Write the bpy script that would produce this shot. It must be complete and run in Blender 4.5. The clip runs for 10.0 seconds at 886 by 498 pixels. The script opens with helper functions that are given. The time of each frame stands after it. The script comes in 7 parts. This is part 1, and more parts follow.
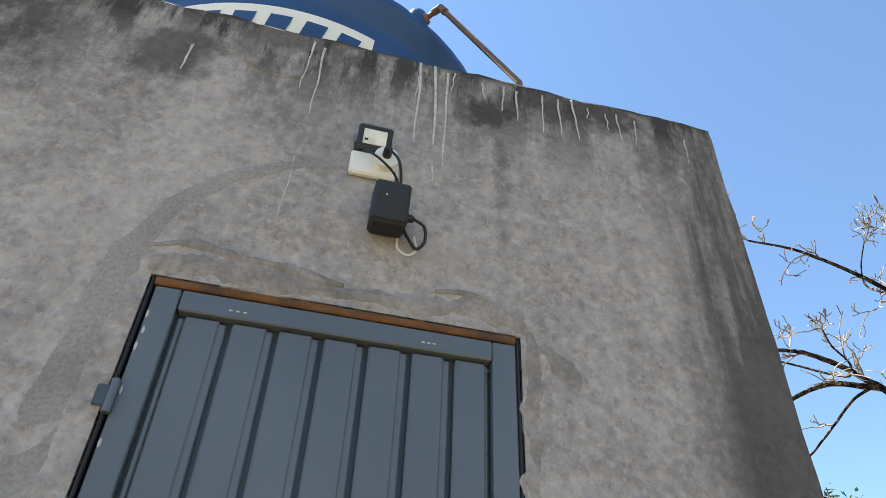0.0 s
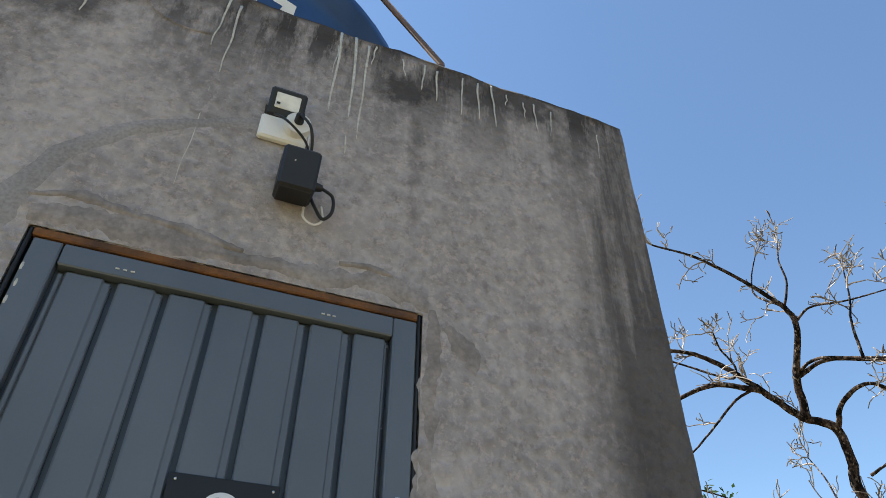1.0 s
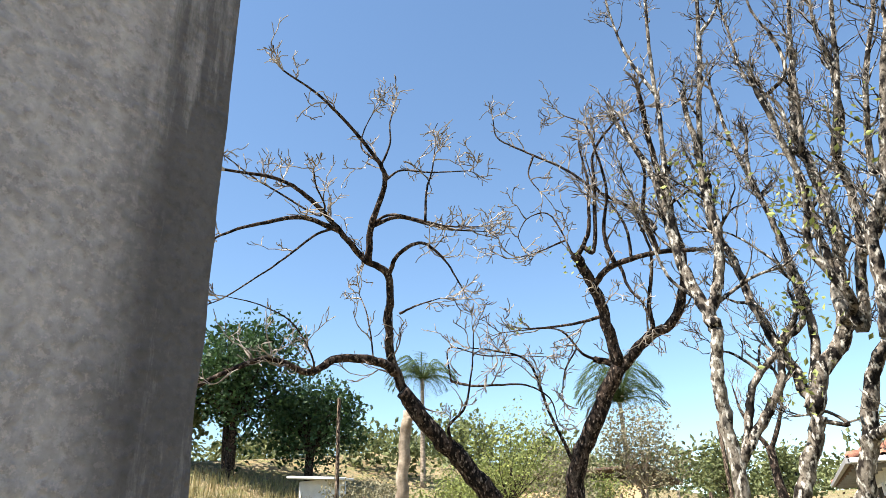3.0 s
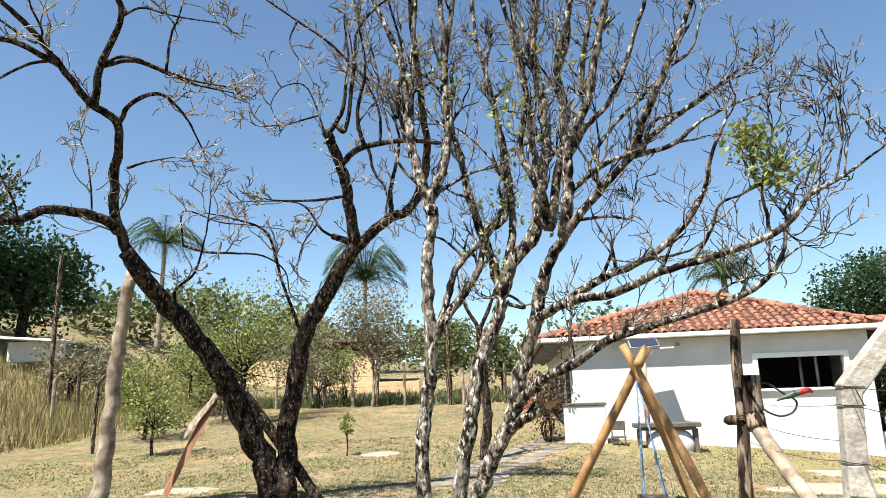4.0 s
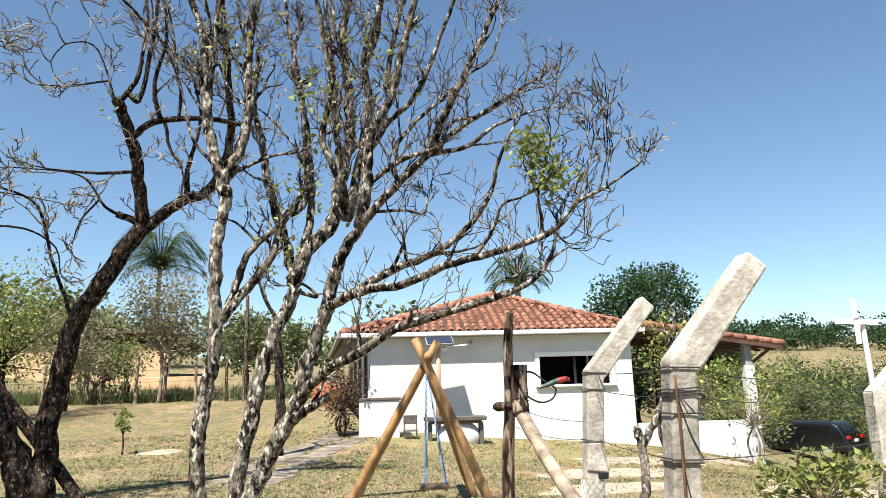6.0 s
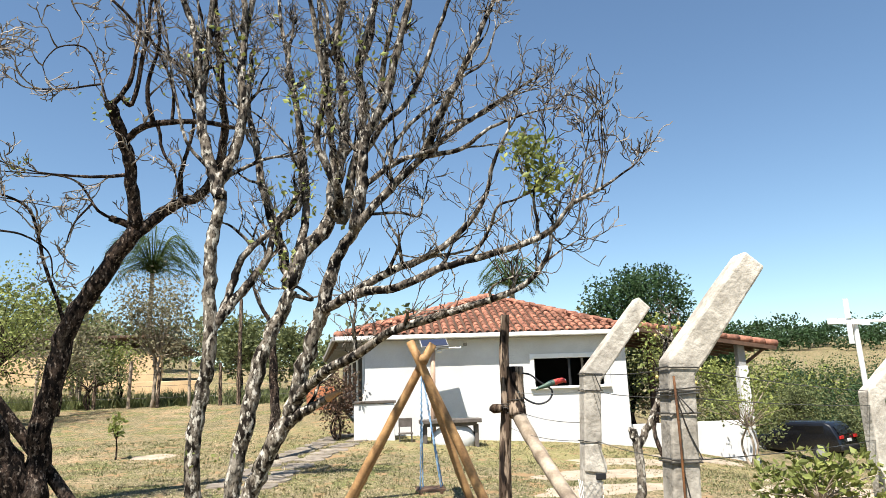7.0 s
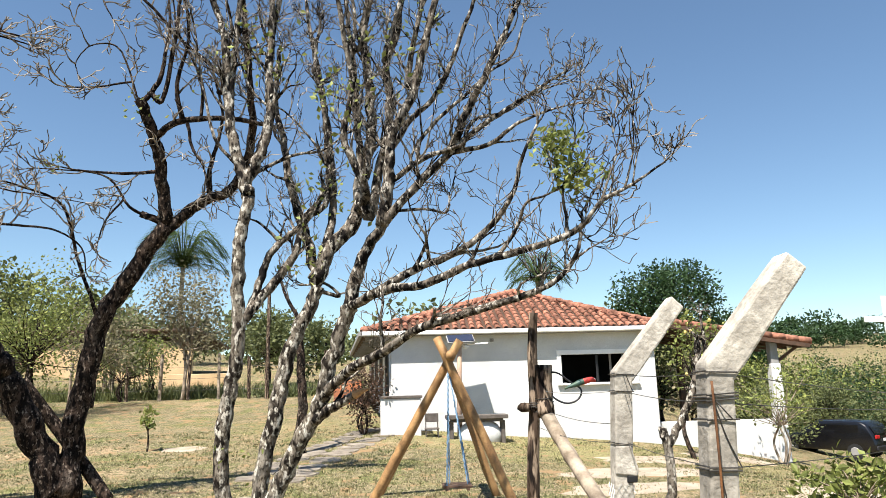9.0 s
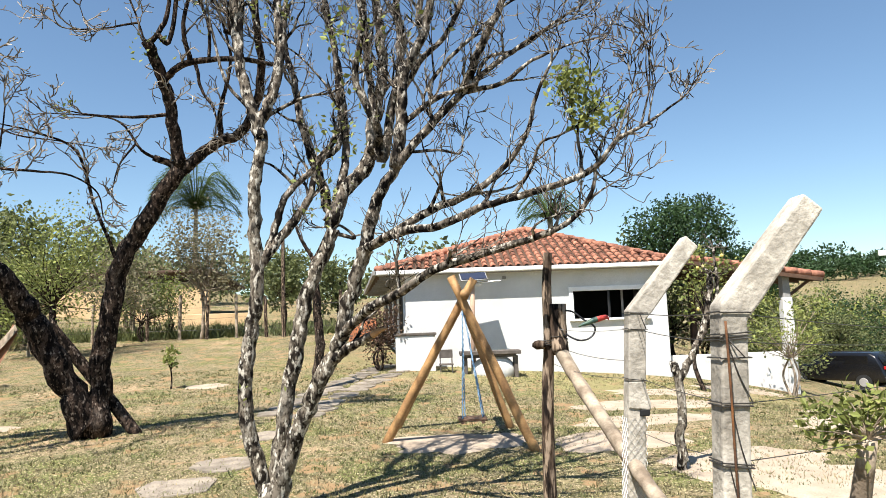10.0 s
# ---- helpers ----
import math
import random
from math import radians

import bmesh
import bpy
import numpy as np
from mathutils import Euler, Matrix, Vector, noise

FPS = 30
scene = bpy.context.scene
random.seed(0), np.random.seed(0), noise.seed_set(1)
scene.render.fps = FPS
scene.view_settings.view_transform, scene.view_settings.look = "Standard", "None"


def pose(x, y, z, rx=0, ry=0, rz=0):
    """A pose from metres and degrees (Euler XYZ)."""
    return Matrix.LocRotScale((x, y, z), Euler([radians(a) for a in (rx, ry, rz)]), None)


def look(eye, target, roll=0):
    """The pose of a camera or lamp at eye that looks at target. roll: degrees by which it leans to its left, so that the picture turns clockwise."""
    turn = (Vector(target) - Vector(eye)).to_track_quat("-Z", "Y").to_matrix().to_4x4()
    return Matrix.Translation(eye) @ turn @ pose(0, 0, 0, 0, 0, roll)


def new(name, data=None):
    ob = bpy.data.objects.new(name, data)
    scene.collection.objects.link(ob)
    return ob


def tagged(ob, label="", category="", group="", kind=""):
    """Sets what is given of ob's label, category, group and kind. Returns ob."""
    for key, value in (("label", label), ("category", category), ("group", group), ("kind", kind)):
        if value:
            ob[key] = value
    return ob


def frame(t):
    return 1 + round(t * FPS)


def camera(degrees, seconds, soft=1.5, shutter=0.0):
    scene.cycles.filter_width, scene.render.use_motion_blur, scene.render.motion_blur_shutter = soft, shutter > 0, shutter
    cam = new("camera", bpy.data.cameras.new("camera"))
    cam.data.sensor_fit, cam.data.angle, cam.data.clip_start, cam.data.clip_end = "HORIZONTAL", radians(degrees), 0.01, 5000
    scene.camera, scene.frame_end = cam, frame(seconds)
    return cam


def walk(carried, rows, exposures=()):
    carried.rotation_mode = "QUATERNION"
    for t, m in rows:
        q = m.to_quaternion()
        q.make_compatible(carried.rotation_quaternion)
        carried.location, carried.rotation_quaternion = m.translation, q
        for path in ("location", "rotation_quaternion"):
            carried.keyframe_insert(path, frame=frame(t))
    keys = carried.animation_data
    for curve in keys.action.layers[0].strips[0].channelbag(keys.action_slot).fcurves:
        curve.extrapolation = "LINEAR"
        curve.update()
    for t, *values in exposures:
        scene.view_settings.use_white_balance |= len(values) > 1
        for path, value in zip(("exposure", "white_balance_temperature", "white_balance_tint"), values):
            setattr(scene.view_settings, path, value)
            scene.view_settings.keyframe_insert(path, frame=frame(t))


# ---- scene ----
cam = camera(66.4, 10.0, soft=0.8)
PATH = [
    (0, (1.833, 0.043, 1.917), (2.176, 1.561, 3.174), 2.7),
    (0.5, (1.846, 0.062, 1.91), (2.297, 1.539, 3.18), 1.5),
    (1, (1.868, 0.074, 1.902), (2.45, 1.531, 3.142), 0.8),
    (1.5, (1.873, 0.069, 1.889), (2.603, 1.498, 3.083), 0.2),
    (2, (1.901, 0.045, 1.863), (2.857, 1.412, 2.968), -0.9),
    (2.5, (1.964, 0.025, 1.83), (3.214, 1.253, 2.795), -1.8),
    (3, (2.036, 0.013, 1.796), (3.59, 0.992, 2.59), -2.2),
    (3.2, (2.068, -0.028, 1.792), (3.725, 0.839, 2.5), -2.0),
    (4.3, (2.111, -0.329, 1.724), (4.064, -0.071, 2.066), -2.0),
    (4.5, (2.112, -0.366, 1.731), (4.082, -0.194, 2.028), -2.4),
    (5, (2.133, -0.392, 1.71), (4.11, -0.411, 2.016), -1.6),
    (5.5, (2.139, -0.39, 1.67), (4.099, -0.506, 2.051), -1.1),
    (7, (2.141, -0.368, 1.665), (4.09, -0.537, 2.081), -2.0),
    (7.5, (2.16, -0.388, 1.661), (4.11, -0.556, 2.077), -2.0),
    (8, (2.171, -0.389, 1.662), (4.122, -0.546, 2.076), -2.0),
    (8.5, (2.191, -0.387, 1.666), (4.142, -0.531, 2.081), -1.7),
    (9, (2.179, -0.362, 1.689), (4.136, -0.454, 2.092), -1.5),
    (9.5, (2.133, -0.334, 1.717), (4.104, -0.389, 2.051), -2.1),
    (10, (2.138, -0.337, 1.708), (4.124, -0.391, 1.931), -2.1),
]
EXPOSURES = [(0, 2.05), (1.0, 1.66), (2.0, 1.76), (2.6, 1.84), (3.2, 1.76), (4.3, 1.29), (10, 1.24)]
walk(cam, [(t, look(eye, target, roll)) for t, eye, target, roll in PATH], EXPOSURES)

# ---- light ----
TO_SUN = Vector((-0.50, 0.29, 1.0)).normalized()
world = bpy.data.worlds.new("sky")
scene.world = world
world.use_nodes = True
wn = world.node_tree
sky = wn.nodes.new("ShaderNodeTexSky")
sky.sky_type = 'NISHITA'
sky.sun_disc = False
sky.sun_elevation = math.asin(TO_SUN.z)
sky.sun_rotation = math.atan2(TO_SUN.x, TO_SUN.y)
sky.air_density, sky.dust_density, sky.ozone_density = 1.0, 0.1, 0.8
tint = wn.nodes.new("ShaderNodeMix")
tint.data_type, tint.blend_type = 'RGBA', 'MULTIPLY'
tint.inputs[0].default_value = 1.0
tint.inputs[7].default_value = (0.865, 0.965, 1.0, 1.0)
wn.links.new(sky.outputs[0], tint.inputs[6])
wn.links.new(tint.outputs[2], wn.nodes["Background"].inputs[0])
wn.nodes["Background"].inputs[1].default_value = 0.069
sun = new("sun", bpy.data.lights.new("sun", 'SUN'))
sun.data.energy, sun.data.angle, sun.data.color = 5.0, radians(0.53), (1.0, 0.95, 0.87)
sun.matrix_world = look(TO_SUN * 40, (0, 0, 0))

# ---- materials ----


def surface(name, a, b, scale=8.0, rough=0.8, bump=0.3, grain=60.0, big=1.2, dark=0.75, metal=0.0, stretch=(1, 1, 1), island=0.0, per_object=0.0, spec=0.4, world_space=True, crisp=0.15, speck=0.68):
    """Two colours mixed by noise, larger stains over them, and fine grain as relief."""
    m = bpy.data.materials.new(name)
    m.use_nodes = True
    n, l = m.node_tree.nodes, m.node_tree.links
    p = n["Principled BSDF"]
    p.inputs["Roughness"].default_value, p.inputs["Metallic"].default_value = rough, metal
    p.inputs["Specular IOR Level"].default_value = spec
    if world_space:
        co = n.new("ShaderNodeNewGeometry").outputs["Position"]
    else:
        co = n.new("ShaderNodeTexCoord").outputs["Object"]
    mp = n.new("ShaderNodeMapping")
    mp.inputs["Scale"].default_value = stretch
    l.new(co, mp.inputs["Vector"])

    def tex(s, detail=4.0):
        t = n.new("ShaderNodeTexNoise")
        t.inputs["Scale"].default_value, t.inputs["Detail"].default_value = s, detail
        l.new(mp.outputs[0], t.inputs["Vector"])
        return t.outputs["Fac"]

    def ramp(x, lo, hi):
        r = n.new("ShaderNodeMapRange")
        r.inputs["From Min"].default_value, r.inputs["From Max"].default_value = lo, hi
        l.new(x, r.inputs["Value"])
        return r.outputs[0]

    def mix(fac, x, y, kind='MIX'):
        k = n.new("ShaderNodeMix")
        k.data_type, k.blend_type = 'RGBA', kind
        for s, v in ((k.inputs[0], fac), (k.inputs[6], x), (k.inputs[7], y)):
            if hasattr(v, "is_linked"):
                l.new(v, s)
            else:
                s.default_value = v if isinstance(v, float) else (*v, 1.0)
        return k.outputs[2]

    c = mix(ramp(tex(scale), 0.5 - crisp, 0.5 + crisp), a, b)
    c = mix(ramp(tex(big), 0.45, 0.7), c, mix(1.0, c, (dark, dark, dark), 'MULTIPLY'))
    fine = tex(grain, 6.0)
    c = mix(ramp(fine, 0.3, 0.75), c, mix(1.0, c, (speck, speck, speck) if rough > 0.6 else (0.96, 0.96, 0.96), 'MULTIPLY'))
    if island or per_object:
        g = n.new("ShaderNodeNewGeometry").outputs["Random Per Island"] if island else n.new("ShaderNodeObjectInfo").outputs["Random"]
        amount = island or per_object
        r = n.new("ShaderNodeMapRange")
        r.inputs["To Min"].default_value, r.inputs["To Max"].default_value = 1 - amount, 1 + amount
        l.new(g, r.inputs["Value"])
        h = n.new("ShaderNodeHueSaturation")
        l.new(c, h.inputs["Color"])
        l.new(r.outputs[0], h.inputs["Value"])
        c = h.outputs[0]
    l.new(c, p.inputs["Base Color"])
    if bump:
        bp = n.new("ShaderNodeBump")
        bp.inputs["Strength"].default_value, bp.inputs["Distance"].default_value = bump, 0.6 / grain
        l.new(fine, bp.inputs["Height"])
        l.new(bp.outputs[0], p.inputs["Normal"])
    m["tools"] = name
    return m, n, l, p, mix, ramp, tex, c


def mat(*a, **k):
    return surface(*a, **k)[0]


def bark(name, dark, mid, pale, cover, lichen, stretch=(1, 1, 0.55)):
    """Dark fissured bark, greyer plates, and crisp pale lichen patches of uneven size."""
    m, n, l, p, mix, ramp, tex, c = surface(name, dark, mid, 6, 0.97, 1.0, 70, 2.2, 0.6, stretch=stretch, spec=0.08)
    c = mix(ramp(tex(15.0, 12.0), cover - 0.06, cover + 0.06), dark, mid)
    c = mix(ramp(tex(27.0, 14.0), lichen - 0.04, lichen + 0.05), c, pale)
    c = mix(ramp(tex(5.0, 4.0), lichen, lichen + 0.12), c, mix(0.3, c, pale))
    c = mix(ramp(tex(55.0, 6.0), 0.52, 0.62), c, mix(1.0, c, (0.35, 0.33, 0.31), 'MULTIPLY'))
    l.new(c, p.inputs["Base Color"])
    return m


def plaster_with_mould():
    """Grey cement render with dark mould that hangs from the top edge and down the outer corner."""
    m, n, l, p, mix, ramp, tex, c = surface("old_cement_render", (0.435, 0.395, 0.385), (0.345, 0.312, 0.306), scale=7.0, rough=0.95, bump=1.0, grain=38, big=1.1, dark=0.86, spec=0.15, speck=0.6)
    pos = n.new("ShaderNodeNewGeometry").outputs["Position"]
    sep = n.new("ShaderNodeSeparateXYZ")
    l.new(pos, sep.inputs[0])

    def streak(sx, sz, scale, seed):
        mp = n.new("ShaderNodeMapping")
        mp.inputs["Scale"].default_value = (sx, sx, sz)
        mp.inputs["Location"].default_value = (seed, seed, seed)
        l.new(pos, mp.inputs["Vector"])
        t = n.new("ShaderNodeTexNoise")
        t.inputs["Scale"].default_value, t.inputs["Detail"].default_value, t.inputs["Roughness"].default_value = scale, 10.0, 0.72
        l.new(mp.outputs[0], t.inputs["Vector"])
        return t.outputs["Fac"]

    def math2(op, a, b):
        k = n.new("ShaderNodeMath")
        k.operation = op
        for s, v in ((k.inputs[0], a), (k.inputs[1], b)):
            if hasattr(v, "is_linked"):
                l.new(v, s)
            else:
                s.default_value = v
        return k.outputs[0]

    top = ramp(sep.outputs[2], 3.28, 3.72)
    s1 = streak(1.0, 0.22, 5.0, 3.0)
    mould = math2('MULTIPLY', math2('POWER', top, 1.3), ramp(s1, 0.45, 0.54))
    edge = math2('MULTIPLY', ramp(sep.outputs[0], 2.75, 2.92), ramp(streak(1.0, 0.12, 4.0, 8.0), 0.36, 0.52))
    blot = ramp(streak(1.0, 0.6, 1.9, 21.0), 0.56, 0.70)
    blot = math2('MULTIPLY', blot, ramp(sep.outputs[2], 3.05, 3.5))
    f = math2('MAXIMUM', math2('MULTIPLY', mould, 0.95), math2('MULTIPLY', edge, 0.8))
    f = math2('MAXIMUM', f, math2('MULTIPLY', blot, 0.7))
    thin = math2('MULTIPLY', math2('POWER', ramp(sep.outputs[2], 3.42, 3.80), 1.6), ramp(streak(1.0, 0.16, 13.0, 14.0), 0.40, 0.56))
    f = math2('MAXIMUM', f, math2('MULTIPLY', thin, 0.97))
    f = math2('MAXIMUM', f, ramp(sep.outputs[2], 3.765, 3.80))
    rag = streak(1.0, 0.7, 6.0, 60.0)
    for cx, cz, rx, rz, k in ((1.33, 3.56, 0.13, 0.16, 0.75), (2.27, 3.63, 0.10, 0.10, 0.9), (0.72, 3.6, 0.4, 0.3, 0.8), (2.62, 3.74, 0.28, 0.10, 0.85), (2.93, 3.68, 0.2, 0.2, 0.7), (1.6, 3.75, 0.3, 0.07, 0.7), (2.30, 3.36, 0.03, 0.3, 0.5)):
        dx = math2('POWER', math2('ABSOLUTE', math2('DIVIDE', math2('SUBTRACT', sep.outputs[0], cx), rx), 0.0), 2.0)
        dz = math2('POWER', math2('ABSOLUTE', math2('DIVIDE', math2('SUBTRACT', sep.outputs[2], cz), rz), 0.0), 2.0)
        d = math2('ADD', math2('ADD', dx, dz), math2('MULTIPLY', math2('SUBTRACT', rag, 0.5), 7.0))
        f = math2('MAXIMUM', f, math2('MULTIPLY', ramp(d, 1.5, 0.1), k))
    pale = math2('MULTIPLY', ramp(streak(1.0, 0.8, 3.1, 33.0), 0.50, 0.56), 0.28)
    c = mix(pale, c, (0.50, 0.45, 0.435))
    pits = math2('MULTIPLY', ramp(streak(1.0, 1.0, 34.0, 2.0), 0.54, 0.60), ramp(streak(1.0, 0.8, 3.0, 41.0), 0.36, 0.56))
    c = mix(math2('MULTIPLY', pits, 0.34), c, (0.13, 0.105, 0.096))
    scuff = math2('MULTIPLY', ramp(streak(1.0, 1.0, 46.0, 52.0), 0.53, 0.60), 0.42)
    c = mix(scuff, c, (0.52, 0.435, 0.415))
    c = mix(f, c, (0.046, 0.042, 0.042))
    l.new(c, p.inputs["Base Color"])
    return m


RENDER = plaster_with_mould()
PATCH = mat("fresh_mortar", (0.38, 0.335, 0.315), (0.25, 0.222, 0.212), 14, 0.95, 0.5, 90, 2, 0.85, spec=0.1)
SMOOTH_PATCH = mat("smooth_mortar", (0.36, 0.335, 0.33), (0.28, 0.26, 0.258), 5, 0.9, 0.25, 120, 2, 0.85, spec=0.12)
DRIP = mat("lime_drip", (0.62, 0.60, 0.56), (0.5, 0.48, 0.44), 20, 0.8, 0.2, 80)
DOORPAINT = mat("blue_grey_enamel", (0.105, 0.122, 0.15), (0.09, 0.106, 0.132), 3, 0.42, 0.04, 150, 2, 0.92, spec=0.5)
# darkened copy of the door enamel: gap shade as colour, also rivets and hinge plates
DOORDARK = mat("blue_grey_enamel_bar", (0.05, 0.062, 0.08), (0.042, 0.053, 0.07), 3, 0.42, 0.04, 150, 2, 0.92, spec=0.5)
RUST = mat("rusty_steel", (0.20, 0.085, 0.03), (0.10, 0.05, 0.03), 14, 0.9, 0.5, 80, 4, 0.6)
BLACK = mat("black_plastic", (0.018, 0.018, 0.02), (0.014, 0.014, 0.016), 5, 0.5, 0.06, 200)
WHITEP = mat("white_plastic", (0.75, 0.74, 0.72), (0.66, 0.65, 0.63), 6, 0.45, 0.03, 150, 3, 0.93)
STEEL = mat("bright_steel", (0.7, 0.7, 0.72), (0.6, 0.6, 0.62), 10, 0.3, 0.02, 200, metal=1.0)
SIGNBLACK = mat("sign_black", (0.008, 0.008, 0.009), (0.006, 0.006, 0.007), 6, 0.45, 0.03, 200)
SIGNWHITE = mat("sign_white", (0.72, 0.74, 0.78), (0.64, 0.66, 0.7), 30, 0.6, 0.02, 200)
LENS = mat("floodlight_glass", (0.72, 0.74, 0.75), (0.6, 0.62, 0.64), 40, 0.15, 0.02, 100)
TANK = mat("blue_polyethylene", (0.02, 0.07, 0.21), (0.018, 0.06, 0.18), 4, 0.45, 0.05, 120, 2, 0.85)
PIPE = mat("brown_pipe", (0.17, 0.10, 0.06), (0.13, 0.08, 0.05), 10, 0.5, 0.05, 120)
CONCRETE = mat("post_concrete", (0.60, 0.55, 0.475), (0.43, 0.39, 0.33), 11, 0.95, 0.5, 60, 3, 0.6, spec=0.15, crisp=0.08)
WIRE = mat("old_wire", (0.08, 0.075, 0.07), (0.05, 0.045, 0.04), 30, 0.6, 0.1, 150, metal=0.5)
GALV = mat("galvanised_wire", (0.45, 0.45, 0.44), (0.35, 0.35, 0.34), 30, 0.5, 0.1, 150, metal=0.6)
LOG = bark("weathered_log", (0.012, 0.009, 0.008), (0.075, 0.052, 0.038), (0.27, 0.205, 0.15), 0.48, 0.54, (1, 1, 0.22))
PALELOG = mat("debarked_log", (0.47, 0.385, 0.29), (0.20, 0.15, 0.105), 7, 0.9, 0.6, 50, 3, 0.6)
EUCALYPT = mat("treated_eucalyptus", (0.47, 0.27, 0.11), (0.30, 0.16, 0.065), 7, 0.7, 0.4, 50, 3, 0.75)
BARK = bark("citrus_bark", (0.02, 0.016, 0.013), (0.17, 0.145, 0.115), (0.50, 0.465, 0.40), 0.49, 0.57)
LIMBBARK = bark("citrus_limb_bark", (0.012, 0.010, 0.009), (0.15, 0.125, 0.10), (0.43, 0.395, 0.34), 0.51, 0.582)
DARKBARK = bark("dark_bark", (0.009, 0.007, 0.006), (0.055, 0.038, 0.029), (0.20, 0.16, 0.13), 0.52, 0.61)
TWIG = mat("grey_twig", (0.33, 0.285, 0.24), (0.06, 0.048, 0.038), 8, 0.95, 0.0, 60, 3, 0.7, island=0.3, spec=0.1)
PALETWIG = mat("pale_twig", (0.43, 0.375, 0.32), (0.10, 0.08, 0.066), 4, 0.95, 0.0, 60, 3, 0.75, island=0.35, spec=0.1)
SPLINTER = mat("broken_wood", (0.55, 0.32, 0.15), (0.42, 0.24, 0.12), 20, 0.9, 0.4, 80)


def leaf_mat(name, a, b, spread=0.35):
    m, n, l, p, mix, ramp, tex, c = surface(name, a, b, 3, 0.6, 0.0, 40, 0.6, 0.75, island=spread, spec=0.3)
    p.inputs["Subsurface Weight"].default_value = 0.0
    tr = n.new("ShaderNodeBsdfTranslucent")
    src = p.inputs["Base Color"].links[0].from_socket
    l.new(src, tr.inputs["Color"])
    ms = n.new("ShaderNodeMixShader")
    ms.inputs[0].default_value = 0.3
    l.new(p.outputs[0], ms.inputs[1])
    l.new(tr.outputs[0], ms.inputs[2])
    l.new(ms.outputs[0], n["Material Output"].inputs["Surface"])
    return m


LEAF_DARK = leaf_mat("dark_foliage", (0.045, 0.085, 0.028), (0.025, 0.055, 0.018))
LEAF_OLIVE = leaf_mat("olive_foliage", (0.16, 0.175, 0.065), (0.095, 0.115, 0.045))
LEAF_YELLOW = leaf_mat("yellow_green_foliage", (0.28, 0.30, 0.085), (0.14, 0.175, 0.045))
LEAF_DRY = leaf_mat("dry_grey_foliage", (0.25, 0.22, 0.13), (0.17, 0.155, 0.09))
LEAF_PALM = leaf_mat("palm_foliage", (0.10, 0.145, 0.045), (0.06, 0.095, 0.03))
FRUIT = mat("yellow_fruit", (0.78, 0.6, 0.2), (0.66, 0.5, 0.14), 12, 0.5, 0.1, 90)
GRASS = leaf_mat("dry_lawn_blade", (0.36, 0.295, 0.165), (0.13, 0.15, 0.055), 0.55)
TALLGRASS = leaf_mat("tall_dry_grass", (0.34, 0.26, 0.12), (0.20, 0.19, 0.07), 0.4)
WHITEWALL = mat("white_house_paint", (0.70, 0.695, 0.68), (0.62, 0.615, 0.605), 2, 0.85, 0.15, 90, 0.8, 0.93, spec=0.2)
GREYPAINT = mat("grey_soffit", (0.34, 0.33, 0.32), (0.29, 0.28, 0.27), 4, 0.8, 0.1, 80)
WHITETRIM = mat("white_trim", (0.82, 0.82, 0.81), (0.76, 0.76, 0.75), 5, 0.5, 0.03, 90, 2, 0.92)
TILE = mat("clay_tile", (0.45, 0.205, 0.13), (0.23, 0.09, 0.058), 11, 0.9, 0.3, 60, 3, 0.55, per_object=0.35)
TILES = mat("clay_tiles", (0.45, 0.205, 0.13), (0.23, 0.09, 0.058), 11, 0.9, 0.3, 60, 3, 0.55, island=0.35)
DARKWOOD = mat("dark_roof_timber", (0.12, 0.065, 0.04), (0.07, 0.04, 0.025), 7, 0.8, 0.3, 50)
OCHRE = mat("ochre_wall_paint", (0.66, 0.47, 0.27), (0.58, 0.41, 0.23), 1, 0.9, 0.1, 40, 0.5, 0.85)
# near-black in place of room surfaces: the shade indoors is put into the colour
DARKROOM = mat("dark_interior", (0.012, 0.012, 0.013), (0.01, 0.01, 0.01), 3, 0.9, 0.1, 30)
STONE = mat("paving_stone", (0.33, 0.28, 0.22), (0.20, 0.165, 0.13), 5, 0.95, 0.8, 40, 2, 0.7, per_object=0.15)
SAND = mat("bare_pale_soil", (0.46, 0.375, 0.29), (0.37, 0.295, 0.22), 4, 1.0, 0.5, 60, 1.5, 0.85, spec=0.1)
CARPAINT = mat("black_car_paint", (0.006, 0.006, 0.008), (0.005, 0.005, 0.006), 3, 0.22, 0.0, 50, spec=0.6)
RUBBER = mat("tyre_rubber", (0.02, 0.02, 0.02), (0.015, 0.015, 0.015), 10, 0.85, 0.2, 80)
REDLAMP = mat("red_lamp", (0.5, 0.02, 0.02), (0.4, 0.02, 0.02), 10, 0.2, 0.0, 50)
BLUEROPE = mat("blue_rope", (0.16, 0.33, 0.55), (0.30, 0.42, 0.55), 40, 0.8, 0.4, 120)
SEATWOOD = mat("seat_plank", (0.22, 0.13, 0.08), (0.14, 0.08, 0.05), 10, 0.8, 0.3, 60)
PANEL = mat("solar_cells", (0.03, 0.035, 0.06), (0.025, 0.03, 0.05), 10, 0.15, 0.0, 60)
WOODPINK = mat("pale_post_wood", (0.52, 0.35, 0.25), (0.42, 0.27, 0.19), 7, 0.85, 0.3, 60)
GREYTOP = mat("weathered_bench_wood", (0.14, 0.12, 0.105), (0.09, 0.075, 0.065), 8, 0.9, 0.4, 60)
REDP = mat("red_ornament", (0.5, 0.045, 0.035), (0.42, 0.04, 0.03), 20, 0.5, 0.1, 90)
GREENP = mat("green_ornament", (0.03, 0.075, 0.07), (0.05, 0.09, 0.05), 20, 0.5, 0.1, 90)


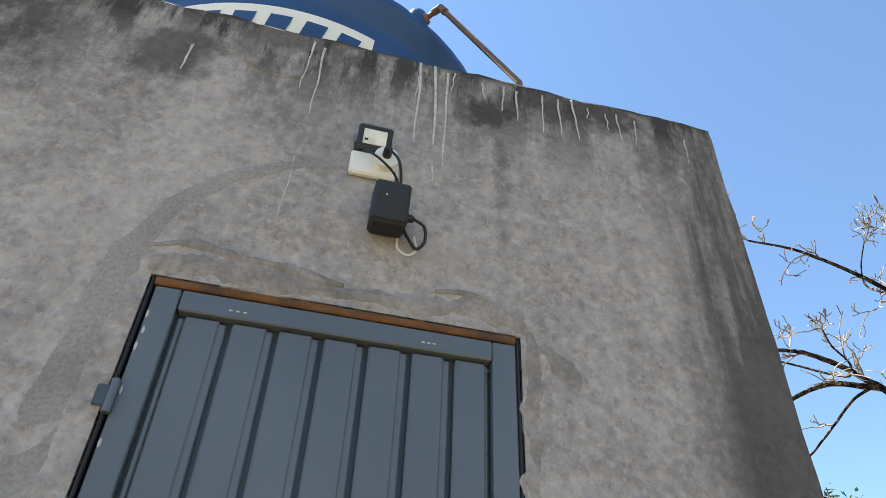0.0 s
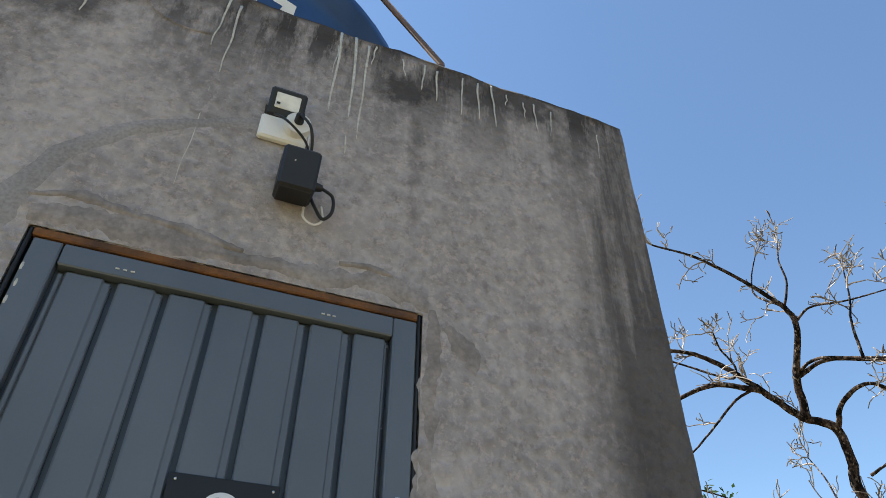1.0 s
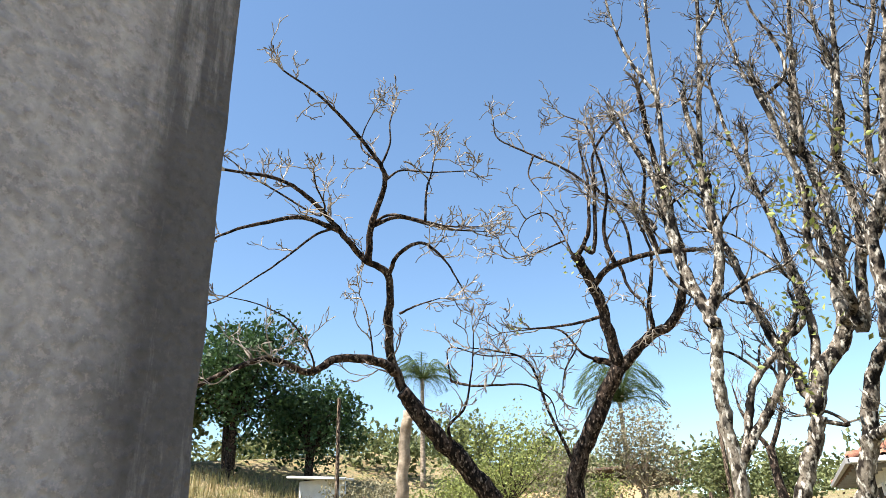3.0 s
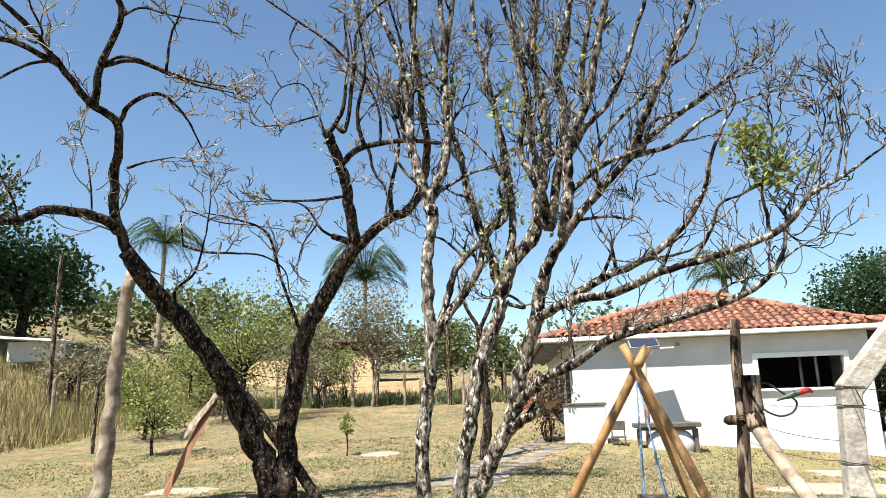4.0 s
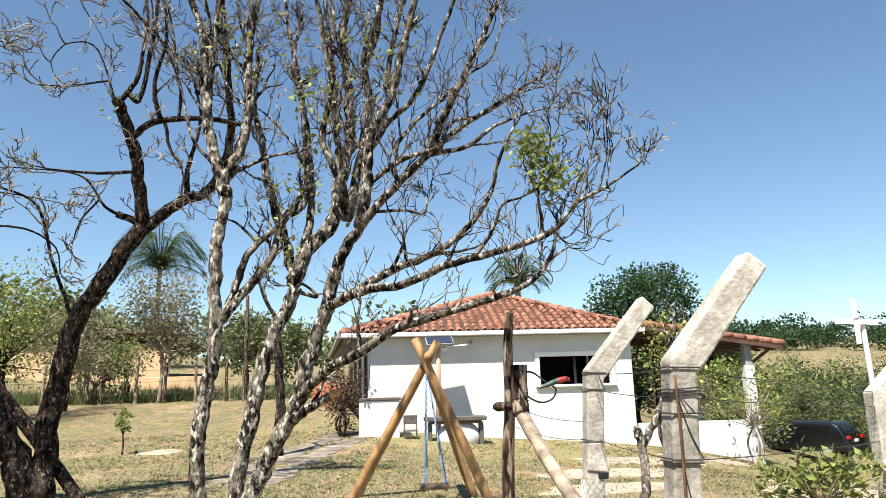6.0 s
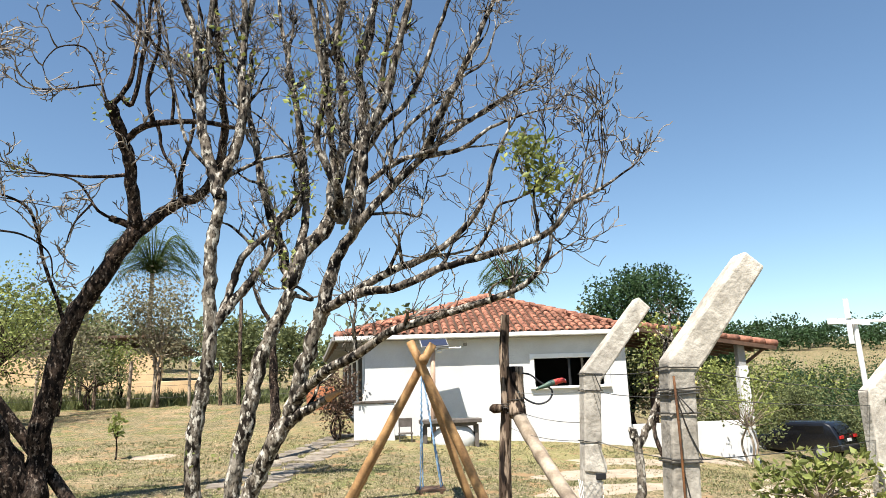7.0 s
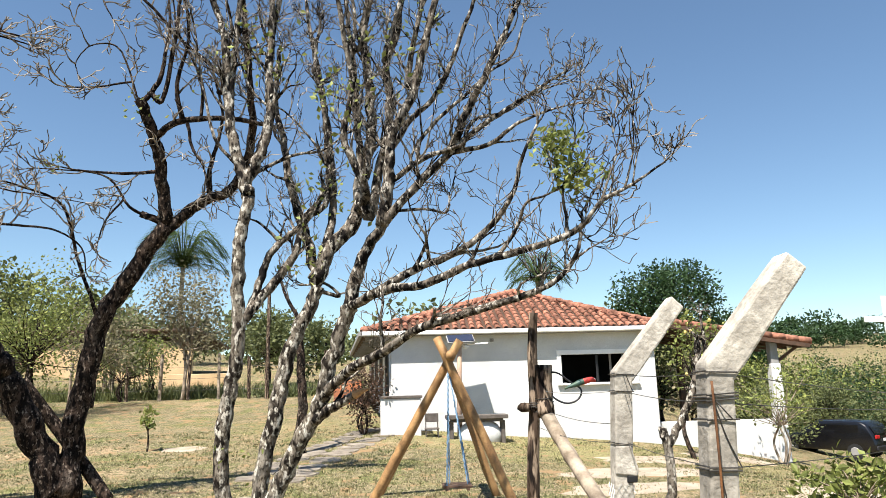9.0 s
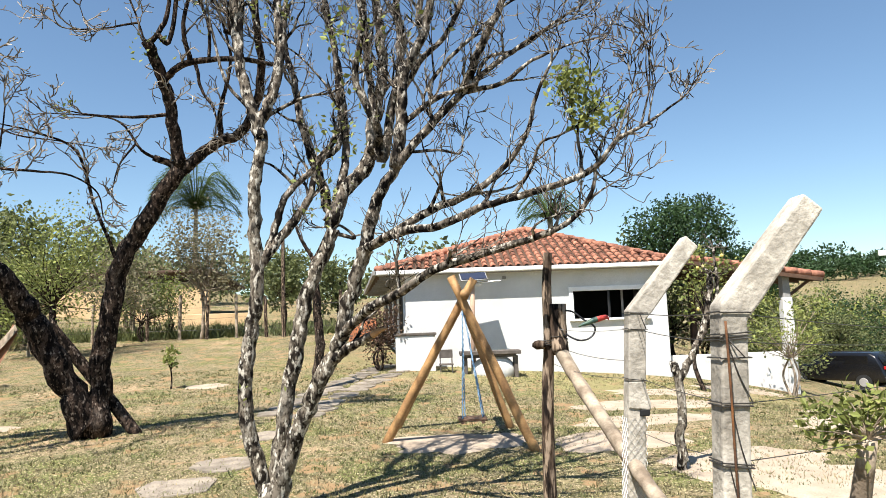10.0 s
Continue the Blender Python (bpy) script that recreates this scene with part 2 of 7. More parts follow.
def glass():
    m = bpy.data.materials.new("window_glass")
    m.use_nodes = True
    p = m.node_tree.nodes["Principled BSDF"]
    p.inputs["Transmission Weight"].default_value, p.inputs["Roughness"].default_value, p.inputs["IOR"].default_value = 1.0, 0.02, 1.45
    p.inputs["Base Color"].default_value = (0.3, 0.32, 0.33, 1)
    return m


GLASS = glass()


def lawn():
    """Dry clipped lawn: straw, green and bare-soil patches at several sizes."""
    m, n, l, p, mix, ramp, tex, c = surface("lawn_soil", (0.25, 0.198, 0.122), (0.155, 0.142, 0.078), scale=1.1, rough=1.0, bump=0.8, grain=26, big=0.35, dark=0.8, spec=0.05)
    c = mix(ramp(tex(0.5, 6.0), 0.54, 0.66), c, (0.33, 0.235, 0.145))
    c = mix(ramp(tex(0.9, 8.0), 0.52, 0.60), c, (0.125, 0.135, 0.048))
    c = mix(ramp(tex(9.0, 7.0), 0.50, 0.62), c, (0.085, 0.088, 0.034))
    c = mix(ramp(tex(0.08, 3.0), 0.55, 0.75), c, (0.22, 0.205, 0.085))
    c = mix(ramp(tex(24.0, 6.0), 0.52, 0.60), c, (0.06, 0.048, 0.026))
    c = mix(ramp(tex(40.0, 4.0), 0.55, 0.64), c, (0.40, 0.325, 0.20))
    c = mix(ramp(tex(2.6, 7.0), 0.56, 0.64), c, (0.25, 0.165, 0.09))
    l.new(c, p.inputs["Base Color"])
    return m


LAWN = lawn()

# ---- building tools ----
BASE = {}


class Shape:
    """Vertices and faces of one mesh, in world metres."""

    def __init__(self):
        self.v, self.f = [], []

    def add(self, verts, faces):
        k = len(self.v)
        self.v += [tuple(p) for p in verts]
        self.f += [tuple(i + k for i in q) for q in faces]
        return self

    def box(self, c, s, turn=None, ch=0.004):
        h = [x / 2 for x in s]
        ch = min(ch, min(h) * 0.8)
        verts, faces, ix = [], [], {}
        for sx in (-1, 1):
            for sy in (-1, 1):
                for sz in (-1, 1):
                    for ax in range(3):
                        p = [sx * (h[0] - ch), sy * (h[1] - ch), sz * (h[2] - ch)]
                        p[ax] = (sx, sy, sz)[ax] * h[ax]
                        ix[sx, sy, sz, ax] = len(verts)
                        verts.append(Vector(p))
        key = lambda ax, s, a, b: tuple({ax: s, (ax + 1) % 3: a, (ax + 2) % 3: b}[i] for i in range(3)) + (ax,)
        for ax in range(3):
            for s in (-1, 1):
                q = [ix[key(ax, s, a, b)] for a, b in ((-1, -1), (1, -1), (1, 1), (-1, 1))]
                faces.append(q if s > 0 else q[::-1])
            b, c2 = (ax + 1) % 3, (ax + 2) % 3
            for s in (-1, 1):
                for u in (-1, 1):
                    def corner(e, face):
                        d = {ax: e, b: s, c2: u}
                        return ix[d[0], d[1], d[2], face]
                    q = [corner(-1, b), corner(1, b), corner(1, c2), corner(-1, c2)]
                    faces.append(q if s * u < 0 else q[::-1])
        for sx in (-1, 1):
            for sy in (-1, 1):
                for sz in (-1, 1):
                    q = [ix[sx, sy, sz, a] for a in range(3)]
                    faces.append(q if sx * sy * sz > 0 else q[::-1])
        t = turn or Matrix.Identity(3)
        c = Vector(c)
        return self.add([t @ p + c for p in verts], faces)

    def tube(self, pts, rad, n=8, cap=True, flat=1.0):
        pts = [Vector(p) for p in pts]
        if isinstance(rad, (int, float)):
            rad = [rad] * len(pts)
        verts, faces = [], []
        ref = None
        for i, p in enumerate(pts):
            d = (pts[min(i + 1, len(pts) - 1)] - pts[max(i - 1, 0)])
            d = d.normalized() if d.length > 1e-9 else Vector((0, 0, 1))
            if ref is None:
                ref = d.orthogonal().normalized()
            ref = ref - d * ref.dot(d)
            ref = ref.normalized() if ref.length > 1e-6 else d.orthogonal().normalized()
            o = d.cross(ref)
            for k in range(n):
                a = 2 * math.pi * k / n
                verts.append(p + (ref * math.cos(a) + o * math.sin(a) * flat) * rad[i])
        for i in range(len(pts) - 1):
            for k in range(n):
                a, b = i * n + k, i * n + (k + 1) % n
                faces.append((a, b, b + n, a + n))
        if cap:
            faces.append(tuple(range(n))[::-1])
            faces.append(tuple(range((len(pts) - 1) * n, len(pts) * n)))
        return self.add(verts, faces)

    def prism(self, outline, axis, lo, hi):
        """An outline in the plane across axis, drawn out from lo to hi."""
        k = len(outline)

        def at(p, d):
            q = list(p)
            q.insert(axis, d)
            return Vector(q)
        verts = [at(p, lo) for p in outline] + [at(p, hi) for p in outline]
        faces = [tuple(range(k))[::-1], tuple(range(k, 2 * k))] + [(i, (i + 1) % k, (i + 1) % k + k, i + k) for i in range(k)]
        return self.add(verts, faces)

    def ball(self, c, r, n=10, wob=0.0, seed=0.0):
        r = r if hasattr(r, "__len__") else (r, r, r)
        verts, faces = [], []
        m = max(4, n // 2 + 1)
        for j in range(m + 1):
            th = math.pi * j / m
            for k in range(n):
                a = 2 * math.pi * k / n
                q = Vector((math.sin(th) * math.cos(a), math.sin(th) * math.sin(a), math.cos(th)))
                w = 1 + wob * noise.noise(q * 1.7 + Vector((seed, seed, seed)))
                verts.append(Vector(c) + Vector((q.x * r[0], q.y * r[1], q.z * r[2])) * w)
        for j in range(m):
            for k in range(n):
                a, b = j * n + k, j * n + (k + 1) % n
                faces.append((a, a + n, b + n, b))
        return self.add(verts, faces)

    def mesh(self, name, origin=(0, 0, 0), smooth=False):
        me = bpy.data.meshes.new(name)
        o = Vector(origin)
        me.from_pydata([(x - o.x, y - o.y, z - o.z) for x, y, z in self.v], [], self.f)
        if smooth:
            me.polygons.foreach_set("use_smooth", [True] * len(me.polygons))
        me.update()
        return me


def thing(name, at, label, category, group="", kind=""):
    ob = new(name)
    ob.empty_display_size = 0.1
    ob.location = at
    BASE[ob.name] = Vector(at)
    return tagged(ob, label, category, group, kind)


def part(name, shape, material, parent, label="", smooth=False, kind=""):
    o = BASE[parent.name]
    me = shape.mesh(name, o, smooth)
    me.materials.append(material)
    ob = new(name, me)
    ob.parent = parent
    BASE[ob.name] = o
    return tagged(ob, label, "", "", kind)


def solo(name, shape, material, label, category, group="", kind="", smooth=False, origin=None):
    """A thing that is one mesh."""
    o = Vector(origin) if origin else Vector(shape.v[0])
    me = shape.mesh(name, o, smooth)
    me.materials.append(material)
    ob = new(name, me)
    ob.location = o
    BASE[ob.name] = o
    return tagged(ob, label, category, group, kind)


def spline(pts, steps=6):
    """A smooth way through the points."""
    p = [Vector(q) for q in pts]
    p = [p[0] * 2 - p[1]] + p + [p[-1] * 2 - p[-2]]
    out = []
    for i in range(1, len(p) - 2):
        a, b, c, d = p[i - 1:i + 3]
        for k in range(steps):
            t = k / steps
            out.append(0.5 * ((2 * b) + (c - a) * t + (2 * a - 5 * b + 4 * c - d) * t * t + (3 * b - a - 3 * c + d) * t ** 3))
    return out + [p[-2]]


def smoothstep(x, a, b):
    t = min(1.0, max(0.0, (x - a) / (b - a)))
    return t * t * (3 - 2 * t)


def ground_z(x, y):
    d = min(max(0.0, x - 9), 42)
    z = 0.2 + 0.036 * d + 0.0012 * d * d
    s = smoothstep(x, 8, 18)
    if y < 0:
        z += 0.075 * max(y, -40) * s
        q = min(max(0.0, -5 - y), 26)
        z -= (0.016 * q * q if q < 9 else 1.296 + 0.14 * (q - 9)) * s
    if y > 11:
        q = min(y - 11, 26)
        z += (0.0085 * q * q if q < 20 else 3.4 + 0.34 * (q - 20)) * s
    z += 0.11 * min(max(0.0, x - 70), 200) * smoothstep(-y, -10, 40)
    r = math.hypot(x, y)
    z += 0.03 * noise.noise(Vector((x * 0.5, y * 0.5, 0))) * smoothstep(r, 5, 9)
    return z

# ---- ground ----


def axis_steps(near, far):
    out, x, step = [], 0.0, near
    while x < far:
        out.append(x)
        if x > 26:
            step *= 1.12
        x += step
    return out + [far]


def build_ground():
    ax = axis_steps(0.55, 900)
    xs = sorted([8 + a for a in ax] + [8 - a for a in ax[1:]])
    ys = sorted([a for a in ax] + [-a for a in ax[1:]])
    s = Shape()
    s.v = [(x, y, ground_z(x, y)) for x in xs for y in ys]
    m = len(ys)
    s.f = [(i * m + j, (i + 1) * m + j, (i + 1) * m + j + 1, i * m + j + 1) for i in range(len(xs) - 1) for j in range(m - 1)]
    solo("ground", s, LAWN, "dry clipped lawn, straw and green with bare patches", "ground", kind="structure", smooth=True, origin=(0, 0, 0))


build_ground()

# ---- pump house ----
WY, WX0, WX1, WTOP = 1.385, -2.2, 3.085, 3.80
DX0, DX1, DTOP, DBOT = 1.472, 2.341, 2.80, 0.68


def build_pump_house():
    wall = thing("wall_front", (WX1, WY, 0), "grey cement-rendered wall with mould stains and lime drips", "wall", kind="structure")
    th = 0.16
    s = Shape()
    rng = random.Random(4)

    # a fine grid on the face, so that the trowelled face and the crumbled top edge are uneven
    def face(x0, x1, z0, z1):
        nx, nz = max(2, int((x1 - x0) / 0.05)), max(2, int((z1 - z0) / 0.05))
        v, f = [], []
        for j in range(nz + 1):
            for i in range(nx + 1):
                x, z = x0 + (x1 - x0) * i / nx, z0 + (z1 - z0) * j / nz
                near = min(abs(x - DX0), abs(x - DX1)) < 0.03 and z < DTOP + 0.03 or abs(z - DTOP) < 0.03
                d = 0 if near else 0.006 * noise.noise(Vector((x * 2.3, 0, z * 2.3))) + 0.003 * noise.noise(Vector((x * 9, 3, z * 9)))
                top = 0.018 * noise.noise(Vector((x * 6, 7, 0))) + 0.008 * noise.noise(Vector((x * 25, 1, 0))) if j == nz and z1 > 3 else 0
                out = 0.010 * noise.noise(Vector((z * 5, 2, 5))) if i == nx and x1 > 3 else 0
                v.append((x + out, WY + d, z + top))
        for j in range(nz):
            for i in range(nx):
                a = j * (nx + 1) + i
                f.append((a, a + 1, a + nx + 2, a + nx + 1))
        s.add(v, f)
    face(WX0, DX0, -0.1, DTOP)
    face(DX1, WX1, -0.1, DTOP)
    face(WX0, WX1, DTOP, WTOP)
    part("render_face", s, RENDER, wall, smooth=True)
    s = Shape()
    s.box(((WX0 + DX0) / 2, WY + 0.014 + th / 2, 1.85), (DX0 - WX0, th, 3.9), ch=0.003)
    s.box(((DX1 + WX1) / 2 - 0.006, WY + 0.014 + th / 2, 1.85), (WX1 - DX1 - 0.012, th, 3.9), ch=0.02)
    s.box(((DX0 + DX1) / 2, WY + 0.014 + th / 2, (DTOP + WTOP) / 2), (DX1 - DX0 + 0.01, th, WTOP - DTOP), ch=0.003)
    # rounded outer edges that close the face to the core
    s.tube([(WX1 - 0.014, WY + 0.014, z * 0.1) for z in range(-1, 38)], [0.016 + 0.003 * noise.noise(Vector((0, z * 0.7, 2))) for z in range(-1, 38)], 10)
    top = [(WX0 + k * 0.06, WY + 0.016, WTOP - 0.008 + 0.012 * noise.noise(Vector(((WX0 + k * 0.06) * 6, 7, 0)))) for k in range(int((WX1 - WX0 - 0.02) / 0.06) + 1)]
    s.tube(top, [0.016 + 0.006 * noise.noise(Vector((k * 0.9, 4, 0))) for k in range(len(top))], 8)
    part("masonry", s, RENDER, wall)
    # the other walls and the roof slab
    side = Shape().box((WX1 - 0.10, WY + 1.7, 1.85), (0.16, 3.0, 3.88), ch=0.01)
    solo("wall_side", side, RENDER, "grey cement-rendered side wall of the pump house", "wall", kind="structure")
    back = Shape().box(((WX0 + WX1) / 2, WY + 3.25, 1.85), (WX1 - WX0, 0.1, 3.88), ch=0.01)
    solo("wall_back", back, RENDER, "grey cement-rendered back wall of the pump house", "wall", kind="structure")
    left = Shape().box((WX0 + 0.1, WY + 1.7, 1.85), (0.16, 3.0, 3.88), ch=0.01)
    solo("wall_left", left, RENDER, "grey cement-rendered end wall of the pump house", "wall", kind="structure")
    roof = Shape().box(((WX0 + WX1) / 2, WY + 1.7, 3.66), (WX1 - WX0 - 0.36, 2.98, 0.14), ch=0.005)
    solo("roof_slab", roof, PATCH, "flat concrete roof slab of the pump house", "roof", kind="structure")
    step = Shape().box(((DX0 + DX1) / 2, WY - 0.35, DBOT / 2 - 0.06), (1.5, 0.66, DBOT - 0.02), ch=0.02)
    solo("door_step", step, CONCRETE, "rough concrete step below the metal door", "step", kind="structure")
    return wall


WALL = build_pump_house()


def blob(path, widths, y, thick, seed, jag=0.35, step=0.02):
    """A flat trowelled strip along a way on the wall, with a ragged edge."""
    pts = spline([(x, 0, z) for x, z in path], 26)
    w = np.interp(np.linspace(0, 1, len(pts)), np.linspace(0, 1, len(widths)), widths)
    s = Shape()
    v, f = [], []
    rows = 5
    for i, p in enumerate(pts):
        d = (pts[min(i + 1, len(pts) - 1)] - pts[max(i - 1, 0)]).normalized()
        o = Vector((-d.z, 0, d.x))
        def chipped(k):
            return w[i] * max(0.12, 1 + jag * (1.3 * noise.noise(Vector((p.x * 9, p.z * 9, seed + k))) + 0.8 * noise.noise(Vector((p.x * 24, p.z * 24, seed + k))) + 0.35 * noise.noise(Vector((p.x * 80, p.z * 80, seed + k)))))
        up, dn = chipped(0), chipped(9)
        for k in range(rows):
            t = k / (rows - 1)
            q = p + o * (up * (1 - t) - dn * t)
            edge = 0 if k in (0, rows - 1) or i in (0, len(pts) - 1) else 1
            v.append((q.x, y + 0.004 - (0.55 * thick + 0.004) * edge - 0.001 * noise.noise(q * 9) * edge, q.z))
    for i in range(len(pts) - 1):
        for k in range(rows - 1):
            a = i * rows + k
            f.append((a, a + 1, a + rows + 1, a + rows))
    return s.add(v, f)


part("mortar_channel", blob([(1.90, 3.275), (1.82, 3.265), (1.70, 3.205), (1.59, 3.145), (1.485, 3.035), (1.43, 2.91), (1.395, 2.75), (1.39, 2.6), (1.39, 2.45), (1.385, 2.2), (1.385, 1.6), (1.385, 0.9)], [0.05, 0.032, 0.026, 0.03, 0.04, 0.05, 0.058, 0.062, 0.062, 0.06, 0.06, 0.06], WY, 0.006, 2.0, 0.22), SMOOTH_PATCH, WALL, "smooth mortar over a cable chase", smooth=True)
part("mortar_patch", blob([(1.455, 2.84), (1.6, 2.85), (1.8, 2.838), (2.0, 2.836), (2.2, 2.85), (2.36, 2.82)], [0.03, 0.055, 0.035, 0.03, 0.045, 0.02], WY, 0.006, 5.0, 0.6), PATCH, WALL, "ragged mortar over the lintel", smooth=True)
part("mortar_patch", blob([(1.44, 2.875), (1.55, 2.90), (1.66, 2.885), (1.78, 2.875), (1.9, 2.86)], [0.008, 0.02, 0.012, 0.02, 0.006], WY, 0.009, 9.0, 0.7), PATCH, WALL, smooth=True)
part("mortar_patch", blob([(2.12, 2.89), (2.2, 2.90), (2.26, 2.885)], [0.008, 0.014, 0.006], WY, 0.009, 19.0, 0.6), PATCH, WALL, smooth=True)
part("mortar_patch", blob([(2.365, 2.82), (2.375, 2.7), (2.37, 2.58), (2.385, 2.45), (2.38, 2.3), (2.40, 2.15), (2.38, 1.9), (2.385, 1.5), (2.385, 0.9)], [0.012, 0.028, 0.022, 0.035, 0.03, 0.06, 0.04, 0.04, 0.04], WY, 0.006, 12.0, 0.6), PATCH, WALL, "ragged mortar beside the door frame", smooth=True)
part("mortar_patch", blob([(2.40, 2.78), (2.46, 2.70), (2.50, 2.58)], [0.02, 0.05, 0.015], WY, 0.004, 31.0, 0.7), PATCH, WALL, smooth=True)


def build_drips():
    rng = random.Random(11)
    runs = [(2.035, 3.79, 0.43, 0.009), (2.03, 3.72, 0.14, 0.004), (2.083, 3.79, 0.53, 0.010), (2.125, 3.77, 0.44, 0.008), (1.69, 3.77, 0.24, 0.007), (1.725, 3.75, 0.32, 0.008), (1.715, 3.36, 0.36, 0.003),
            (1.35, 3.62, 0.12, 0.009), (2.32, 3.77, 0.13, 0.007), (2.36, 3.76, 0.15, 0.008), (2.455, 3.77, 0.19, 0.006), (2.51, 3.77, 0.18, 0.008), (2.56, 3.78, 0.2, 0.008), (2.68, 3.75, 0.08, 0.006),
            (2.72, 3.76, 0.14, 0.007), (2.79, 3.75, 0.13, 0.006), (2.97, 3.71, 0.12, 0.005), (2.24, 3.76, 0.08, 0.006), (2.15, 3.78, 0.1, 0.006), (2.62, 3.76, 0.06, 0.005)]
    for x, z, ln, w in runs:
        n = 14
        way, r = [], []
        for k in range(n + 1):
            t = k / n
            way.append((x + 0.006 * noise.noise(Vector((x * 9, t * 3, 0))) + 0.012 * t * math.sin(x * 40), WY - 0.002, z - ln * t))
            r.append(w * 0.55 * (1 - 0.55 * t) * (1 + 0.3 * noise.noise(Vector((x * 30, t * 9, 2)))) if k < n else w * 0.2)
        s = Shape().tube(way, r, 6)
        s.v = [(a, WY - 0.001 + (b - WY) * 0.35, c) for a, b, c in s.v]
        part("lime_drip", s, DRIP, WALL, "thin pale lime run", smooth=True)
    for way in ([(2.52, 3.33), (2.6, 3.27), (2.67, 3.18)], [(2.93, 3.345), (3.0, 3.345), (3.07, 3.335)], [(1.47, 3.65), (1.52, 3.60), (1.6, 3.57), (1.67, 3.58)]):
        part("raised_crack", blob(way, [0.003, 0.005, 0.003], WY, 0.004, way[0][0], 0.5), RENDER, WALL, smooth=True)


build_drips()


def build_door():
    d = thing("door_1", (DX0, WY, DBOT), "closed blue-grey painted steel door with vertical panels", "door", kind="structure")
    y = WY + 0.018
    frame = Shape()
    for x in (DX0 + 0.006, DX1 - 0.006):
        frame.box((x, WY + 0.05, (DBOT + DTOP) / 2), (0.010, 0.09, DTOP - DBOT), ch=0.003)
    part("door_frame", frame, BLACK, d, "dark gap and jamb of the frame")
    part("lintel_angle", Shape().box(((DX0 + DX1) / 2, WY + 0.045, DTOP - 0.012), (DX1 - DX0 - 0.024, 0.09, 0.020), ch=0.003), RUST, d, "rusty steel angle over the door")
    x0, x1, z1 = DX0 + 0.018, DX1 - 0.013, DTOP - 0.026
    # the backing leaf is coloured darker, so the panel gaps read as shadow lines
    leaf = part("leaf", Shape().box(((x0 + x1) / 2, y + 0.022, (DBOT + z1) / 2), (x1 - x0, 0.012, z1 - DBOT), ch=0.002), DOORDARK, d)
    for a, b in ((x0, x0 + 0.056), (x1 - 0.058, x1)):
        part("stile", Shape().box(((a + b) / 2, y, (DBOT + z1) / 2), (b - a, 0.032, z1 - DBOT), ch=0.003), DOORPAINT, leaf)
    part("top_rail", Shape().box(((x0 + x1) / 2, y, z1 - 0.026), (x1 - x0 - 0.118, 0.032, 0.052), ch=0.003), DOORPAINT, leaf)
    part("bottom_rail", Shape().box(((x0 + x1) / 2, y, DBOT + 0.03), (x1 - x0 - 0.118, 0.032, 0.06), ch=0.003), DOORPAINT, leaf)
    a, b = x0 + 0.060, x1 - 0.062
    w = (b - a) / 7
    for k in range(7):
        part("panel", Shape().box((a + w * (k + 0.5) + 0.004, y + 0.006, (DBOT + 0.06 + z1 - 0.055) / 2), (w - 0.027, 0.02, z1 - DBOT - 0.118), ch=0.004), DOORPAINT, leaf)
    for k in range(8):
        x = min(max(a + w * k, a + 0.006), b - 0.006)
        part("channel", Shape().box((x - 0.004 if k else x + 0.004, y + 0.008, (DBOT + z1) / 2), (0.019 if 0 < k < 7 else 0.012, 0.016, z1 - DBOT - 0.124), ch=0.003), DOORPAINT, leaf)
        if k:
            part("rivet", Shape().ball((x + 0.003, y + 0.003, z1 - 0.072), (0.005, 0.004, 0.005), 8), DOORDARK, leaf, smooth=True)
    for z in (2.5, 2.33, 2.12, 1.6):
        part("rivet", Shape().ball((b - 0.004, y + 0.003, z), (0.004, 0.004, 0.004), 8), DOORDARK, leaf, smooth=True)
    for x in (1.66, 1.675, 1.69, 2.10, 2.113, 2.126):
        part("scratch", Shape().box((x, y - 0.017, z1 - 0.034), (0.008, 0.002, 0.004), ch=0.0005), DRIP, leaf, "chipped paint")
    for k, z in enumerate((2.62, 2.66, 2.70, 2.52, 2.41)):
        part("scratch", Shape().ball((x0 + 0.004 + 0.003 * (k % 2), y - 0.015, z), (0.004, 0.002, 0.012), 6), DRIP, leaf, "chipped paint")
    for z in (2.5, 1.05):
        h = part("hinge", Shape().tube([(DX0 + 0.014, WY - 0.008, z - 0.035), (DX0 + 0.014, WY - 0.008, z + 0.035)], 0.009, 10), DOORPAINT, d, "welded barrel hinge")
        part("hinge_plate", Shape().box((DX0 - 0.002, WY - 0.006, z), (0.03, 0.006, 0.045), ch=0.002), DOORDARK, h)
    lock = part("lock", Shape().tube([(2.3, y - 0.015, 2.333), (2.3, y - 0.024, 2.333)], [0.019, 0.018], 24), STEEL, leaf, "round steel lock rosette", smooth=False)
    part("keyhole", Shape().tube([(2.3, y - 0.023, 2.333), (2.3, y - 0.0255, 2.333)], 0.005, 10), BLACK, lock)
    return d


build_door()


